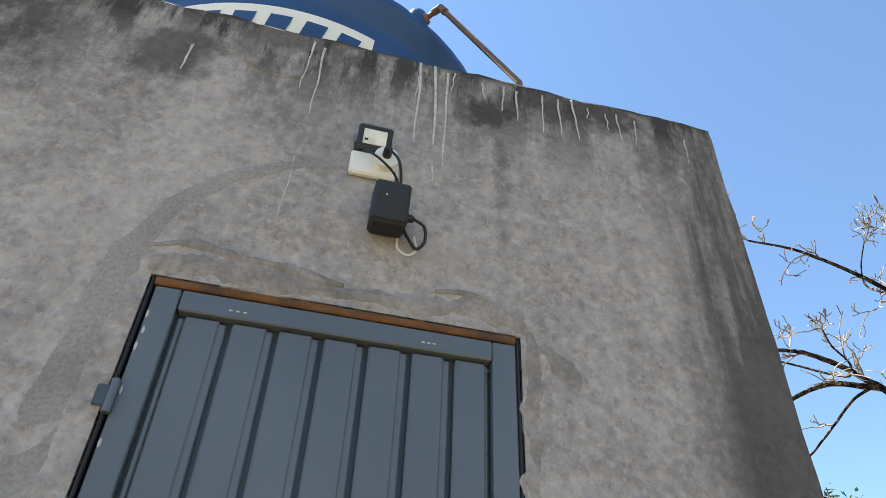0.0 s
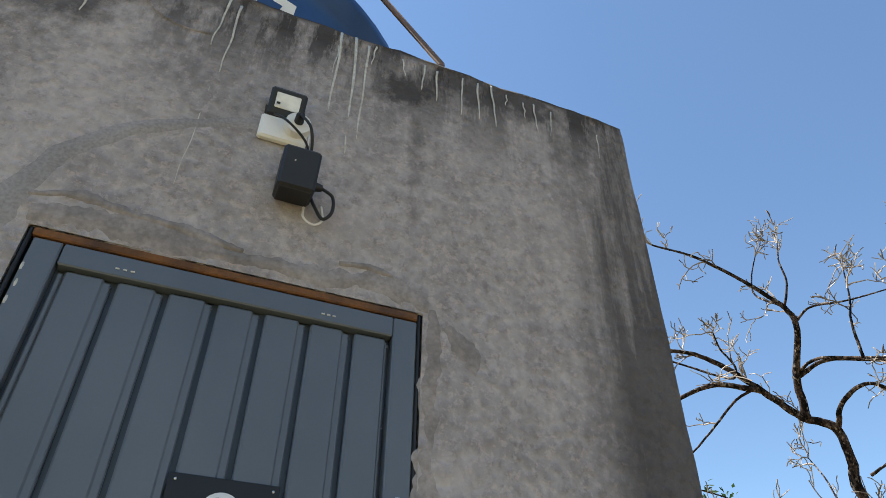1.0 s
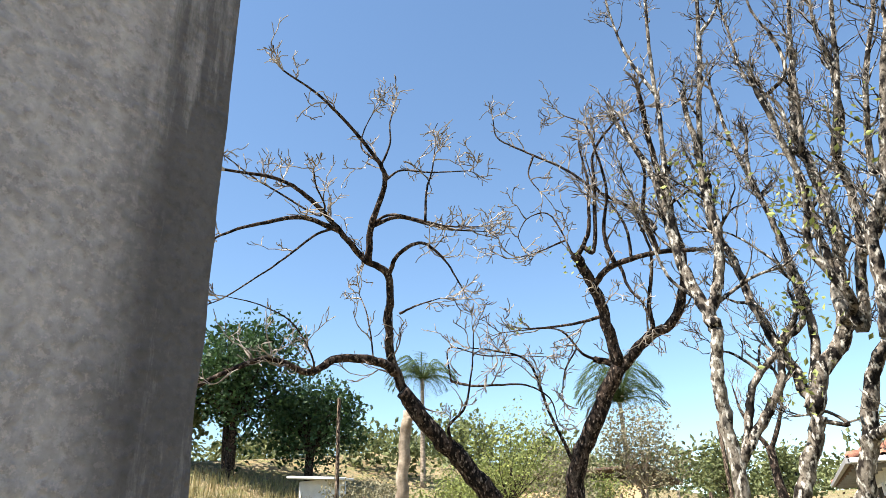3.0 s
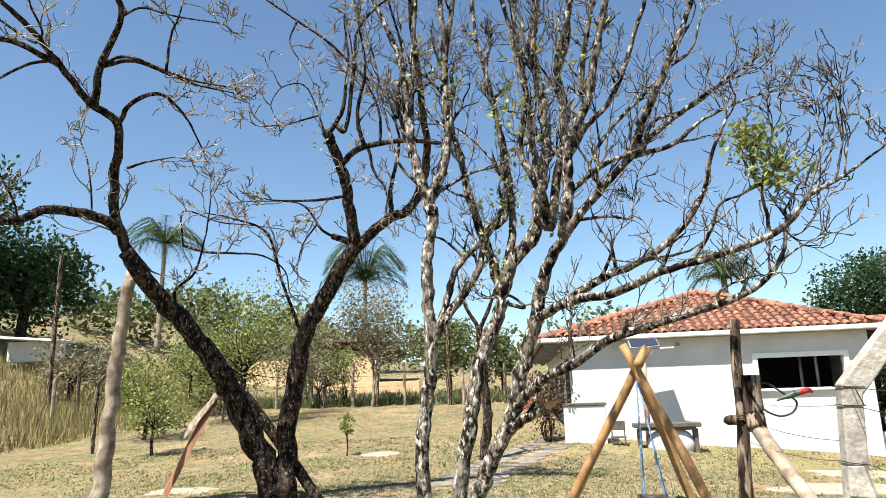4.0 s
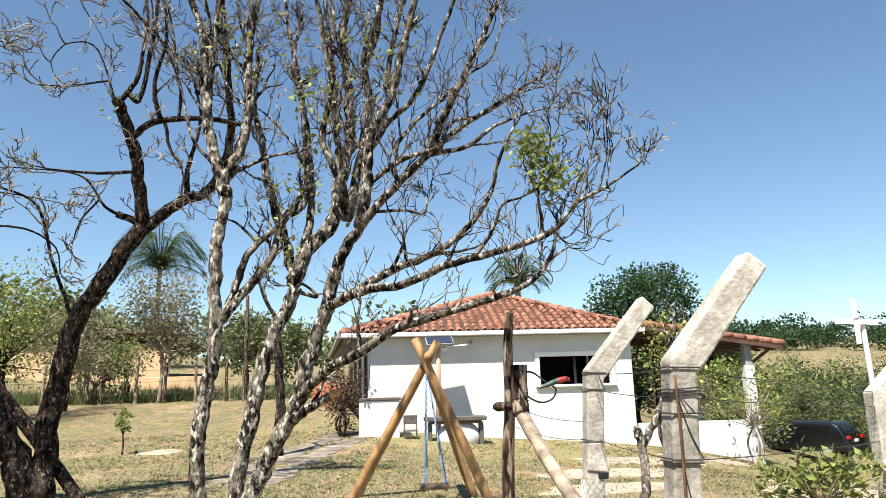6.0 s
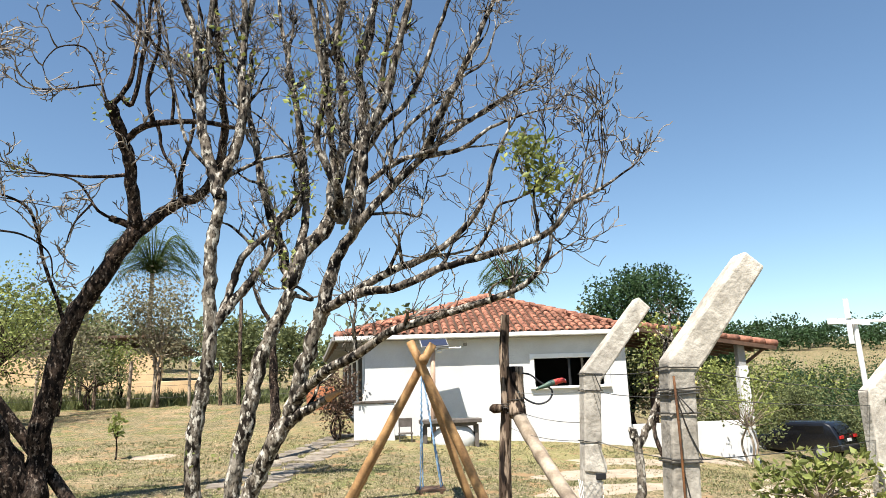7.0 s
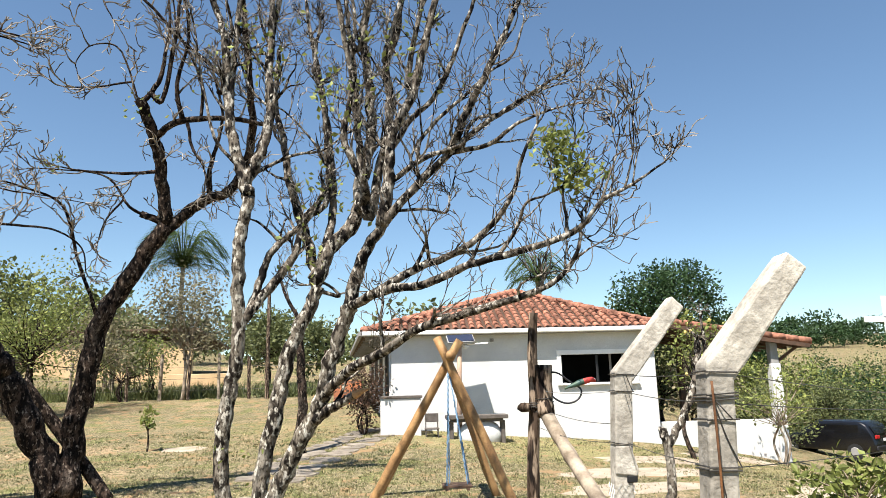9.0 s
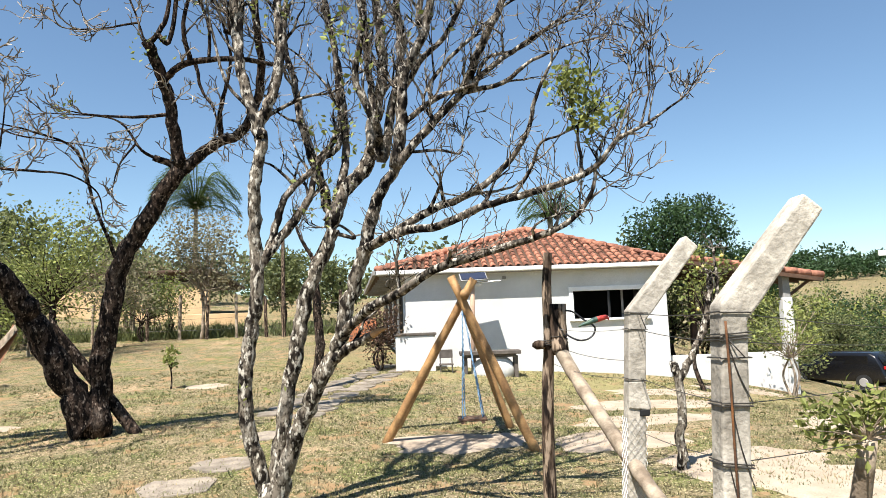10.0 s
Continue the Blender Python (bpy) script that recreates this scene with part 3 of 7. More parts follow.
def build_sign():
    x0, x1, z0, z1, y = 1.865, 2.068, 2.06, 2.345, WY + 0.0115
    s = thing("warning_sign", (x0, y, z0), "black warning sign with a white skull, screwed to the door", "sign")
    plate = part("plate", Shape().box(((x0 + x1) / 2, y, (z0 + z1) / 2), (x1 - x0, 0.003, z1 - z0), ch=0.001), SIGNBLACK, s)
    for x in (x0 + 0.012, x1 - 0.012):
        for z in (z0 + 0.012, z1 - 0.012):
            part("screw", Shape().ball((x, y - 0.002, z), (0.003, 0.002, 0.003), 8), STEEL, s, smooth=True)
    cx, cz, f = (x0 + x1) / 2, 2.285, y - 0.0035

    def disc(c, rx, rz, yy, mat_, name, n=28, cut=0.0):
        o = [(c[0] + rx * math.cos(a) * (1 - cut * max(0, -math.sin(a))), c[1] + rz * math.sin(a)) for a in [2 * math.pi * k / n for k in range(n)]]
        return part(name, Shape().prism(o, 1, yy, yy + 0.0012), mat_, s)
    disc((cx, cz), 0.037, 0.034, f, SIGNWHITE, "skull_print", cut=0.25)
    disc((cx, cz - 0.030), 0.024, 0.024, f - 0.0004, SIGNWHITE, "jaw_print")
    for dx in (-0.015, 0.015):
        disc((cx + dx, cz - 0.008), 0.0095, 0.008, f - 0.001, SIGNBLACK, "eye_print")
    part("nose_print", Shape().prism([(cx - 0.005, cz - 0.026), (cx + 0.005, cz - 0.026), (cx, cz - 0.015)], 1, f - 0.001, f + 0.0002), SIGNBLACK, s)
    for k in range(5):
        part("tooth_gap", Shape().box((cx - 0.012 + 0.006 * k, f - 0.0008, cz - 0.040), (0.0012, 0.0008, 0.011), ch=0.0002), SIGNBLACK, s)
    part("shade_print", Shape().prism([(cx - 0.026, cz + 0.004), (cx - 0.016, cz + 0.002), (cx - 0.006, cz + 0.024), (cx - 0.016, cz + 0.022)], 1, f - 0.0008, f + 0.0002), SIGNBLACK, s)
    for q in (-1, 1):
        o = [(cx + q * 0.055, cz - 0.045), (cx + q * 0.040, cz - 0.042), (cx + q * 0.034, cz - 0.058), (cx + q * 0.039, cz - 0.057), (cx + q * 0.026, cz - 0.074), (cx + q * 0.049, cz - 0.056), (cx + q * 0.044, cz - 0.056)]
        part("bolt_print", Shape().prism(o[::q], 1, f, f + 0.001), SIGNWHITE, s)
    for text, size, z in (("PERIGO", 0.034, 2.172), ("ÁREA RESTRITA", 0.0165, 2.148)):
        cu = bpy.data.curves.new("lettering", 'FONT')
        cu.body, cu.size, cu.align_x, cu.extrude, cu.offset = text, size * 1.25, 'CENTER', 0.0004, 0.0012
        cu.materials.append(SIGNWHITE)
        o = new("lettering", cu)
        o.parent = s
        o.location = Vector((cx, f, z)) - BASE[s.name]
        o.rotation_euler = (radians(90), 0, 0)


build_sign()


def build_wall_fittings():
    # floodlight
    y = WY - 0.03
    lamp = thing("floodlight", (1.915, WY, 3.33), "small square black LED floodlight above the door", "floodlight")
    t = Matrix.Rotation(radians(24), 3, 'X')
    part("housing", Shape().box((1.917, y, 3.345), (0.098, 0.028, 0.085), t, 0.006), BLACK, lamp)
    for k in range(7):
        part("fin", Shape().box((1.917 - 0.036 + 0.012 * k, y + 0.02, 3.345), (0.004, 0.018, 0.07), t, 0.001), BLACK, lamp)
    g = Vector((1.917, y, 3.345)) + t @ Vector((0, -0.0145, 0.004))
    part("lens", Shape().box(g, (0.066, 0.004, 0.045), t, 0.006), LENS, lamp, "pale ribbed lens")
    part("chip", Shape().box(g + Vector((-0.024, -0.002, -0.014)), (0.01, 0.003, 0.006), t, 0.001), BLACK, lamp)
    br = Shape().tube([(1.867, y + 0.004, 3.33), (1.867, WY - 0.006, 3.295), (1.967, WY - 0.006, 3.295), (1.967, y + 0.004, 3.33)], 0.005, 6)
    part("bracket", br, BLACK, lamp)
    # socket plate with a round socket
    so = thing("wall_socket", (1.925, WY, 3.26), "white surface socket plate with a plugged-in lead", "socket")
    part("plate", Shape().box((1.923, WY - 0.012, 3.262), (0.128, 0.022, 0.085), ch=0.006), WHITEP, so)
    part("socket_body", Shape().tube([(1.955, WY - 0.022, 3.275), (1.955, WY - 0.05, 3.272)], [0.036, 0.034], 20), WHITEP, so)
    part("plug", Shape().tube([(1.955, WY - 0.05, 3.277), (1.955, WY - 0.075, 3.274), (1.957, WY - 0.085, 3.27)], [0.013, 0.012, 0.007], 12), BLACK, so, "black plug")
    # control box
    bx = thing("control_box", (1.975, WY, 3.06), "black plastic sensor box hanging on the wall", "sensor box")
    t2 = Matrix.Rotation(radians(14), 3, 'X')
    body = part("body", Shape().box((1.977, WY - 0.062, 3.075), (0.092, 0.09, 0.115), t2, 0.007), BLACK, bx)
    part("mark", Shape().box((1.962, WY - 0.110, 3.078), (0.004, 0.003, 0.004), t2, 0.001), WHITEP, bx, "tiny pale mark")
    part("lip", Shape().box((1.977, WY - 0.048, 3.020), (0.08, 0.076, 0.008), t2, 0.002), BLACK, bx)
    part("gland", Shape().tube([(2.02, WY - 0.045, 3.07), (2.045, WY - 0.045, 3.07)], [0.014, 0.009], 10), BLACK, bx)
    for name, way, r, m, lab in (("lead", [(2.045, WY - 0.045, 3.07), (2.075, WY - 0.04, 3.055), (2.08, WY - 0.03, 3.015), (2.06, WY - 0.02, 2.995), (2.035, WY - 0.02, 3.03), (2.025, WY - 0.02, 3.05)], 0.0045, BLACK, "black looped lead"),
                                 ("lead", [(1.955, WY - 0.085, 3.268), (1.985, WY - 0.09, 3.225), (2.0, WY - 0.06, 3.18), (2.0, WY - 0.03, 3.13)], 0.004, BLACK, "black lead"),
                                 ("lead", [(1.89, WY - 0.03, 3.3), (1.91, WY - 0.06, 3.265), (1.945, WY - 0.07, 3.23), (1.985, WY - 0.05, 3.205), (2.005, WY - 0.02, 3.17)], 0.0035, BLACK, "black lead"),
                                 ("white_lead", [(1.975, WY - 0.01, 3.33), (1.99, WY - 0.012, 3.28), (1.996, WY - 0.01, 3.2), (2.01, WY - 0.01, 3.1), (2.012, WY - 0.012, 3.02), (2.015, WY - 0.02, 2.985), (2.04, WY - 0.02, 2.97), (2.062, WY - 0.015, 2.995), (2.055, WY - 0.012, 3.04)], 0.003, WHITEP, "thin white lead")):
        part(name, Shape().tube(spline(way, 6), r, 6), m, bx, lab, smooth=True)


build_wall_fittings()


def build_tank():
    c = Vector((1.58, 2.52, 3.74))
    t = thing("water_tank", c, "blue polyethylene water tank with a white printed band", "water tank")
    prof = [(0.80, 0.0), (0.83, 0.02), (0.945, 0.50), (0.955, 0.58), (0.985, 0.60), (0.985, 0.635), (1.0, 0.645), (1.0, 0.70), (0.97, 0.72), (0.60, 0.84), (0.25, 0.88), (0.0, 0.885)]
    s = Shape()
    n = 64
    v = [c + Vector((r * math.cos(2 * math.pi * k / n), r * math.sin(2 * math.pi * k / n), z)) for r, z in prof for k in range(n)]
    f = [(j * n + k, j * n + (k + 1) % n, (j + 1) * n + (k + 1) % n, (j + 1) * n + k) for j in range(len(prof) - 1) for k in range(n)]
    part("shell", s.add(v, f), TANK, t, smooth=True)

    def radius(z):
        return float(np.interp(z, [q[1] for q in prof[:6]], [q[0] for q in prof[:6]]))

    def band(a0, a1, z0, z1, lift, name, m, lean=0.0):
        v, f = [], []
        k = max(2, int((a1 - a0) / 2.5))
        for j in range(4):
            z = z0 + (z1 - z0) * j / 3
            for i in range(k + 1):
                a = radians(a0 + (a1 - a0) * i / k + lean * (z - z0))
                r = radius(z) + lift
                v.append(c + Vector((r * math.cos(a), r * math.sin(a), z)))
        for j in range(3):
            for i in range(k):
                q = j * (k + 1) + i
                f.append((q, q + 1, q + k + 2, q + k + 1))
        part(name, Shape().add(v, f), m, t)
    band(-128, -71.5, 0.22, 0.465, 0.004, "printed_band", WHITETRIM)
    for k in range(6):
        a = -123 + k * 8.2
        band(a, a + 5.0, 0.27, 0.425, 0.008, "print_bar", TANK, 16)
    # pipe from the tank over the parapet
    part("outlet_boss", Shape().ball((2.045, 1.70, 4.52), (0.05, 0.045, 0.075), 12), TANK, t, "moulded blue outlet boss", smooth=True)
    p = thing("overflow_pipe", (2.46, 1.555, 3.74), "brown plastic pipe from the tank to the parapet", "pipe")
    way = [(2.075, 1.685, 4.52), (2.10, 1.66, 4.535), (2.13, 1.62, 4.535), (2.445, 1.56, 4.06), (2.47, 1.555, 3.74)]
    part("tube", Shape().tube(way, 0.0125, 10), PIPE, p, smooth=True)
    part("elbow", Shape().tube([(2.105, 1.652, 4.536), (2.13, 1.62, 4.535), (2.15, 1.616, 4.505)], 0.017, 10), PIPE, p)
    part("flange", Shape().tube([(2.065, 1.69, 4.515), (2.085, 1.676, 4.526)], [0.03, 0.026], 14), PIPE, p)


build_tank()

# ---- neighbour house ----
HX, HY0, HY1, EAVE = 19.45, 0.2, -6.52, 3.06


def build_house():
    gz = -0.2
    h = thing("house", (HX, -3, 0.2), "white single-storey house with a hipped clay-tile roof", "house")
    t = 0.18
    hx1 = HX + 9.4
    SKEW = 1.15
    wy0, wy1, wz0, wz1 = -4.1, -5.95, 1.74, 2.45
    x = HX + t / 2
    W = lambda c_, s_, ch: part("wall", Shape().box(c_, s_, ch=ch), WHITEWALL, h, "white painted front wall")
    W((x, (HY0 + wy0) / 2, (gz + EAVE) / 2), (t, HY0 - wy0, EAVE - gz), 0.01)
    W((x, (HY1 + wy1) / 2, (gz + EAVE) / 2), (t, wy1 - HY1, EAVE - gz), 0.01)
    W((x, (wy0 + wy1) / 2, (gz + wz0) / 2), (t - 0.004, wy0 - wy1 + 0.02, wz0 - gz), 0.002)
    W((x, (wy0 + wy1) / 2, (wz1 + EAVE) / 2), (t - 0.004, wy0 - wy1 + 0.02, EAVE - wz1), 0.002)
    yy = HY1 + t / 2 + 0.003
    part("wall", Shape().box(((HX + t + hx1) / 2, yy, (gz + EAVE) / 2), (hx1 - HX - t, t, EAVE - gz), ch=0.01), WHITEWALL, h)
    part("wall", Shape().box((hx1 + t / 2, (HY0 + SKEW + HY1) / 2, (gz + EAVE) / 2), (t, HY0 + SKEW - HY1, EAVE - gz), ch=0.01), WHITEWALL, h)
    side = [(HX + t + 0.003, HY0 - t), (HX + t + 0.003, HY0 + SKEW * 0.02), (hx1, HY0 + SKEW), (hx1, HY0 + SKEW - t)]
    part("wall", Shape().prism(side, 2, gz, EAVE), WHITEWALL, h, "shaded side wall")
    turn = Matrix.Rotation(math.atan2(SKEW, hx1 - HX), 3, 'Z')
    for k in range(4):
        x = HX + 0.9 + 2.0 * k
        y = HY0 + SKEW * (x - HX) / (hx1 - HX) + 0.012
        sw = part("side_window", Shape().box((x, y, 2.05), (1.2, 0.05, 1.3), turn, 0.006), WHITETRIM, h, "white shuttered side window")
        for q in (-0.3, 0.3):
            # solid black panes, coloured as the unlit room behind them
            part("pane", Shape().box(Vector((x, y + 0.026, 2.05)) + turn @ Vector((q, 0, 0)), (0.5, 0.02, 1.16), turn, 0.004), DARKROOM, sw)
    # added floor and partition, blackened so the open window looks unlit
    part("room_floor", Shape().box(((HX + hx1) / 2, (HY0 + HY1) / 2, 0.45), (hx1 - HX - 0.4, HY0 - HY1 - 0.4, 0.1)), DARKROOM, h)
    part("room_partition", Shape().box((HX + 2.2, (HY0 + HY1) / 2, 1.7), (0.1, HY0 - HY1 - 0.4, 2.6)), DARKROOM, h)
    # window
    win = part("window", Shape().box((HX - 0.012, (wy0 + wy1) / 2, wz1 + 0.055), (0.05, wy0 - wy1 + 0.22, 0.11), ch=0.006), WHITETRIM, h)
    for yy in (wy0 + 0.055, wy1 - 0.055):
        part("window_frame", Shape().box((HX - 0.012, yy, (wz0 + wz1) / 2), (0.05, 0.11, wz1 - wz0), ch=0.006), WHITETRIM, win)
    part("window_sill", Shape().box((HX - 0.03, (wy0 + wy1) / 2, wz0 - 0.03), (0.11, wy0 - wy1 + 0.24, 0.06), ch=0.008), WHITETRIM, win)
    for k in range(2):
        a = wy0 - 0.93 * k
        part("sash", Shape().tube([(HX + 0.08 + 0.03 * k, a - 0.03, wz0 + 0.02), (HX + 0.08 + 0.03 * k, a - 0.03, wz1 - 0.02)], 0.018, 4), BLACK, win)
    part("mullion", Shape().box((HX + 0.08, (wy0 + wy1) / 2, (wz0 + wz1) / 2), (0.03, 0.045, wz1 - wz0), ch=0.003), BLACK, win)
    part("curtain", Shape().box((HX + 0.5, wy1 + 0.45, (wz0 + wz1) / 2), (0.02, 0.06, wz1 - wz0 + 0.3), ch=0.004), GREYPAINT, win)
    part("wall_vent", Shape().box((HX - 0.01, -2.35, 2.86), (0.02, 0.1, 0.08), ch=0.004), GREYPAINT, h, "small square vent")
    # roof
    ox, oy = 0.25, 0.70
    apex = Vector((HX + 3.3, -3.45, 4.50))
    c = [Vector((HX - ox, HY0 + oy, EAVE + 0.03)), Vector((HX - ox, HY1 - 0.25, EAVE + 0.03)), Vector((hx1 + ox, HY1 - 0.25, EAVE + 0.03)), Vector((hx1 + ox, HY0 + oy + SKEW, EAVE + 0.03))]
    roof = part("roof", Shape().add(c + [apex] + [q - Vector((0, 0, 0.05)) for q in c], [(0, 4, 1), (1, 4, 2), (2, 4, 3), (3, 4, 0), (5, 6, 7, 8), (0, 1, 6, 5), (1, 2, 7, 6), (2, 3, 8, 7), (3, 0, 5, 8)]), DARKWOOD, h, "hipped roof of weathered clay tiles")
    part("gutter", Shape().box((HX - ox - 0.05, (c[0].y + c[1].y) / 2, EAVE + 0.0), (0.1, c[0].y - c[1].y + 0.1, 0.11), ch=0.02), WHITETRIM, h, "white gutter along the eave")
    part("gutter", Shape().prism([(c[0].x - 0.1, c[0].y + 0.004), (c[0].x - 0.1, c[0].y + 0.09), (c[3].x, c[3].y + 0.09), (c[3].x, c[3].y + 0.004)], 2, EAVE - 0.055, EAVE + 0.055), GREYPAINT, h, "grey side gutter")
    part("soffit", Shape().box((HX - ox / 2, (c[0].y + c[1].y) / 2, EAVE - 0.055), (ox - 0.02, c[0].y - c[1].y - 0.02, 0.025)), GREYPAINT, h)
    part("soffit", Shape().prism([(HX, HY0 + 0.03), (HX, c[0].y - 0.02), (hx1, c[3].y - 0.02), (hx1, HY0 + SKEW + 0.03)], 2, EAVE - 0.068, EAVE - 0.043), DARKWOOD, h, "dark boarded soffit")
    for k in range(9):
        x = HX + 0.12 + 1.05 * k
        y = HY0 + SKEW * (x - HX) / (hx1 - HX) + oy / 2
        part("rafter", Shape().box((x, y, EAVE - 0.115), (0.07, oy - 0.1, 0.09)), GREYPAINT, h)
    # barrel tiles, front slope one by one, other slopes joined

    def tile_shape(w=0.245, ln=0.37, taper=0.82):
        s = Shape()
        n = 6
        v = []
        for j in range(2):
            k = 1.0 if j == 0 else taper
            for lift in (0.0, -0.014):
                for i in range(n + 1):
                    a = math.pi * i / n
                    v.append((-math.cos(a) * w / 2 * k * 0.62, j * ln, 0.075 * math.sin(a) * k + lift + 0.012 * (1 - j)))
        m = n + 1
        f = []
        for i in range(n):
            f += [(i, i + 1, 2 * m + i + 1, 2 * m + i), (i + 1, i, m + i, m + i + 1)]
        return s.add(v, f)
    proto = tile_shape().mesh("tile", smooth=True)
    proto.materials.append(TILE)

    def slope(a, b, top, made):
        """Poses of the tiles on the triangle a, b (eave) and top."""
        along = (b - a).normalized()
        mid = a + along * (top - a).dot(along)
        up = (top - mid)
        length = up.length
        up.normalize()
        nrm = along.cross(up)
        if nrm.z < 0:
            nrm = -nrm
        W, L = (b - a).length, 0.305
        rng = random.Random(int(W * 100))
        for r in range(int(length / L)):
            v = r * L
            lo = (top - a).dot(along) * v / length
            hi = W - (W - (top - a).dot(along)) * v / length
            k0, k1 = math.ceil(lo / 0.212), math.floor(hi / 0.212)
            for k in range(k0, k1 + 1):
                o = a + along * (k * 0.212) + up * v + nrm * (0.02 + rng.uniform(-0.006, 0.006))
                m = Matrix((along, up, nrm)).transposed().to_4x4()
                made(Matrix.Translation(o) @ m @ pose(0, 0, 0, -2.0, rng.uniform(-3, 3), rng.uniform(-2, 2)))
    count = [0]
    rest = Shape()
    ts = tile_shape()

    def one(m):
        if count[0] < 298:
            o = new("tile", proto)
            o.parent = roof
            o.matrix_basis = Matrix.Translation(-BASE[roof.name]) @ m
            count[0] += 1
        else:
            rest.add([m @ Vector(p) for p in ts.v], ts.f)
    slope(c[0], c[1], apex, one)

    def joined(m):
        rest.add([m @ Vector(p) for p in ts.v], ts.f)
    slope(c[1], c[2], apex, joined)
    slope(c[3], c[0], apex, joined)
    for e in (c[0], c[1], c[2], c[3]):
        d = apex - e
        k = int(d.length / 0.34)
        for i in range(k):
            p, q = e + d * (i / k), e + d * ((i + 1.25) / k)
            rest.tube([p + Vector((0, 0, 0.05)), q + Vector((0, 0, 0.035))], [0.11, 0.085], 8)
    part("ridge_and_side_tiles", rest, TILES, roof, "", True, "stuff")
    return h


HOUSE = build_house()


def build_porch():
    p = thing("porch", (HX + 1, -8.3, -0.2), "open tiled porch with white columns beside the house", "porch")
    a, b = Vector((HX - 0.02, -6.8, 3.22)), Vector((HX - 0.02, -10.58, 2.62))
    back = Vector((4.6, 0, 0.35))
    s = Shape()
    v = [a, b, b + back, a + back]
    v += [q - Vector((0, 0, 0.06)) for q in v]
    part("roof", s.add(v, [(0, 1, 2, 3), (7, 6, 5, 4), (0, 4, 5, 1), (1, 5, 6, 2), (2, 6, 7, 3), (3, 7, 4, 0)]), DARKWOOD, p)
    t = Shape()
    rng = random.Random(5)
    for i in range(22):
        x = HX - 0.02 + i * 0.205
        for j in range(11):
            f = j / 11
            q0 = a.lerp(b, f) + Vector((x - a.x, 0, (x - a.x) / 4.6 * 0.35 + 0.03 + rng.uniform(-0.005, 0.008)))
            q1 = a.lerp(b, f + 0.105) + Vector((x - a.x, 0, (x - a.x) / 4.6 * 0.35 + 0.035))
            t.tube([q0, q1], [0.085, 0.1], 6)
    part("porch_tiles", t, TILES, p, "clay tiles of the porch", True, "stuff")
    part("fascia", Shape().tube([a + Vector((-0.02, 0, -0.09)), b + Vector((-0.02, 0, -0.09))], 0.07, 4), DARKWOOD, p)
    part("fascia", Shape().tube([b + Vector((0, 0, -0.08)), b + back + Vector((0, 0, -0.08))], 0.06, 4), DARKWOOD, p)
    for k in range(6):
        part("rafter", Shape().tube([a + Vector((0.4 + 0.7 * k, 0, -0.09)), b + Vector((0.4 + 0.7 * k, 0, -0.09))], 0.05, 4), DARKWOOD, p)
    for x, y, z0 in ((19.68, -9.72, -0.6), (23.6, -9.9, -0.4)):
        part("column", Shape().box((x, y, (z0 + 2.1) / 2), (0.26, 0.26, 2.1 - z0), ch=0.02), WHITEWALL, p)
        # slimmer column top in grey: the porch roof's shade put into its colour
        part("column_head", Shape().box((x, y, 2.38), (0.2, 0.2, 0.56), ch=0.01), GREYPAINT, p)
        part("brace", Shape().tube([(x, y - 0.1, 2.15), (x, y - 0.7, 2.55)], 0.045, 4), DARKWOOD, p)
    part("column", Shape().box((21.6, -7.05, 1.3), (0.16, 0.16, 3.2), ch=0.01), DARKWOOD, p, "dark timber post")
    part("column", Shape().box((21.6, -8.0, 1.3), (0.16, 0.16, 3.2), ch=0.01), DARKWOOD, p)
    part("low_wall", Shape().box((19.72, -8.1, 0.06), (0.16, 3.1, 1.30), ch=0.01), WHITEWALL, p, "low white parapet wall")
    part("floor", Shape().box((21.8, -8.3, 0.05), (3.9, 3.2, 0.12), ch=0.01), STONE, p)
    st = thing("brick_steps", (19.9, -6.7, 0.0), "small brick steps at the porch", "steps")
    part("tread", Shape().box((19.95, -6.75, 0.05), (0.5, 0.5, 0.2), ch=0.01), EUCALYPT, st)
    part("tread", Shape().box((20.15, -6.75, 0.2), (0.25, 0.5, 0.14), ch=0.01), EUCALYPT, st)


build_porch()

# ---- trees ----


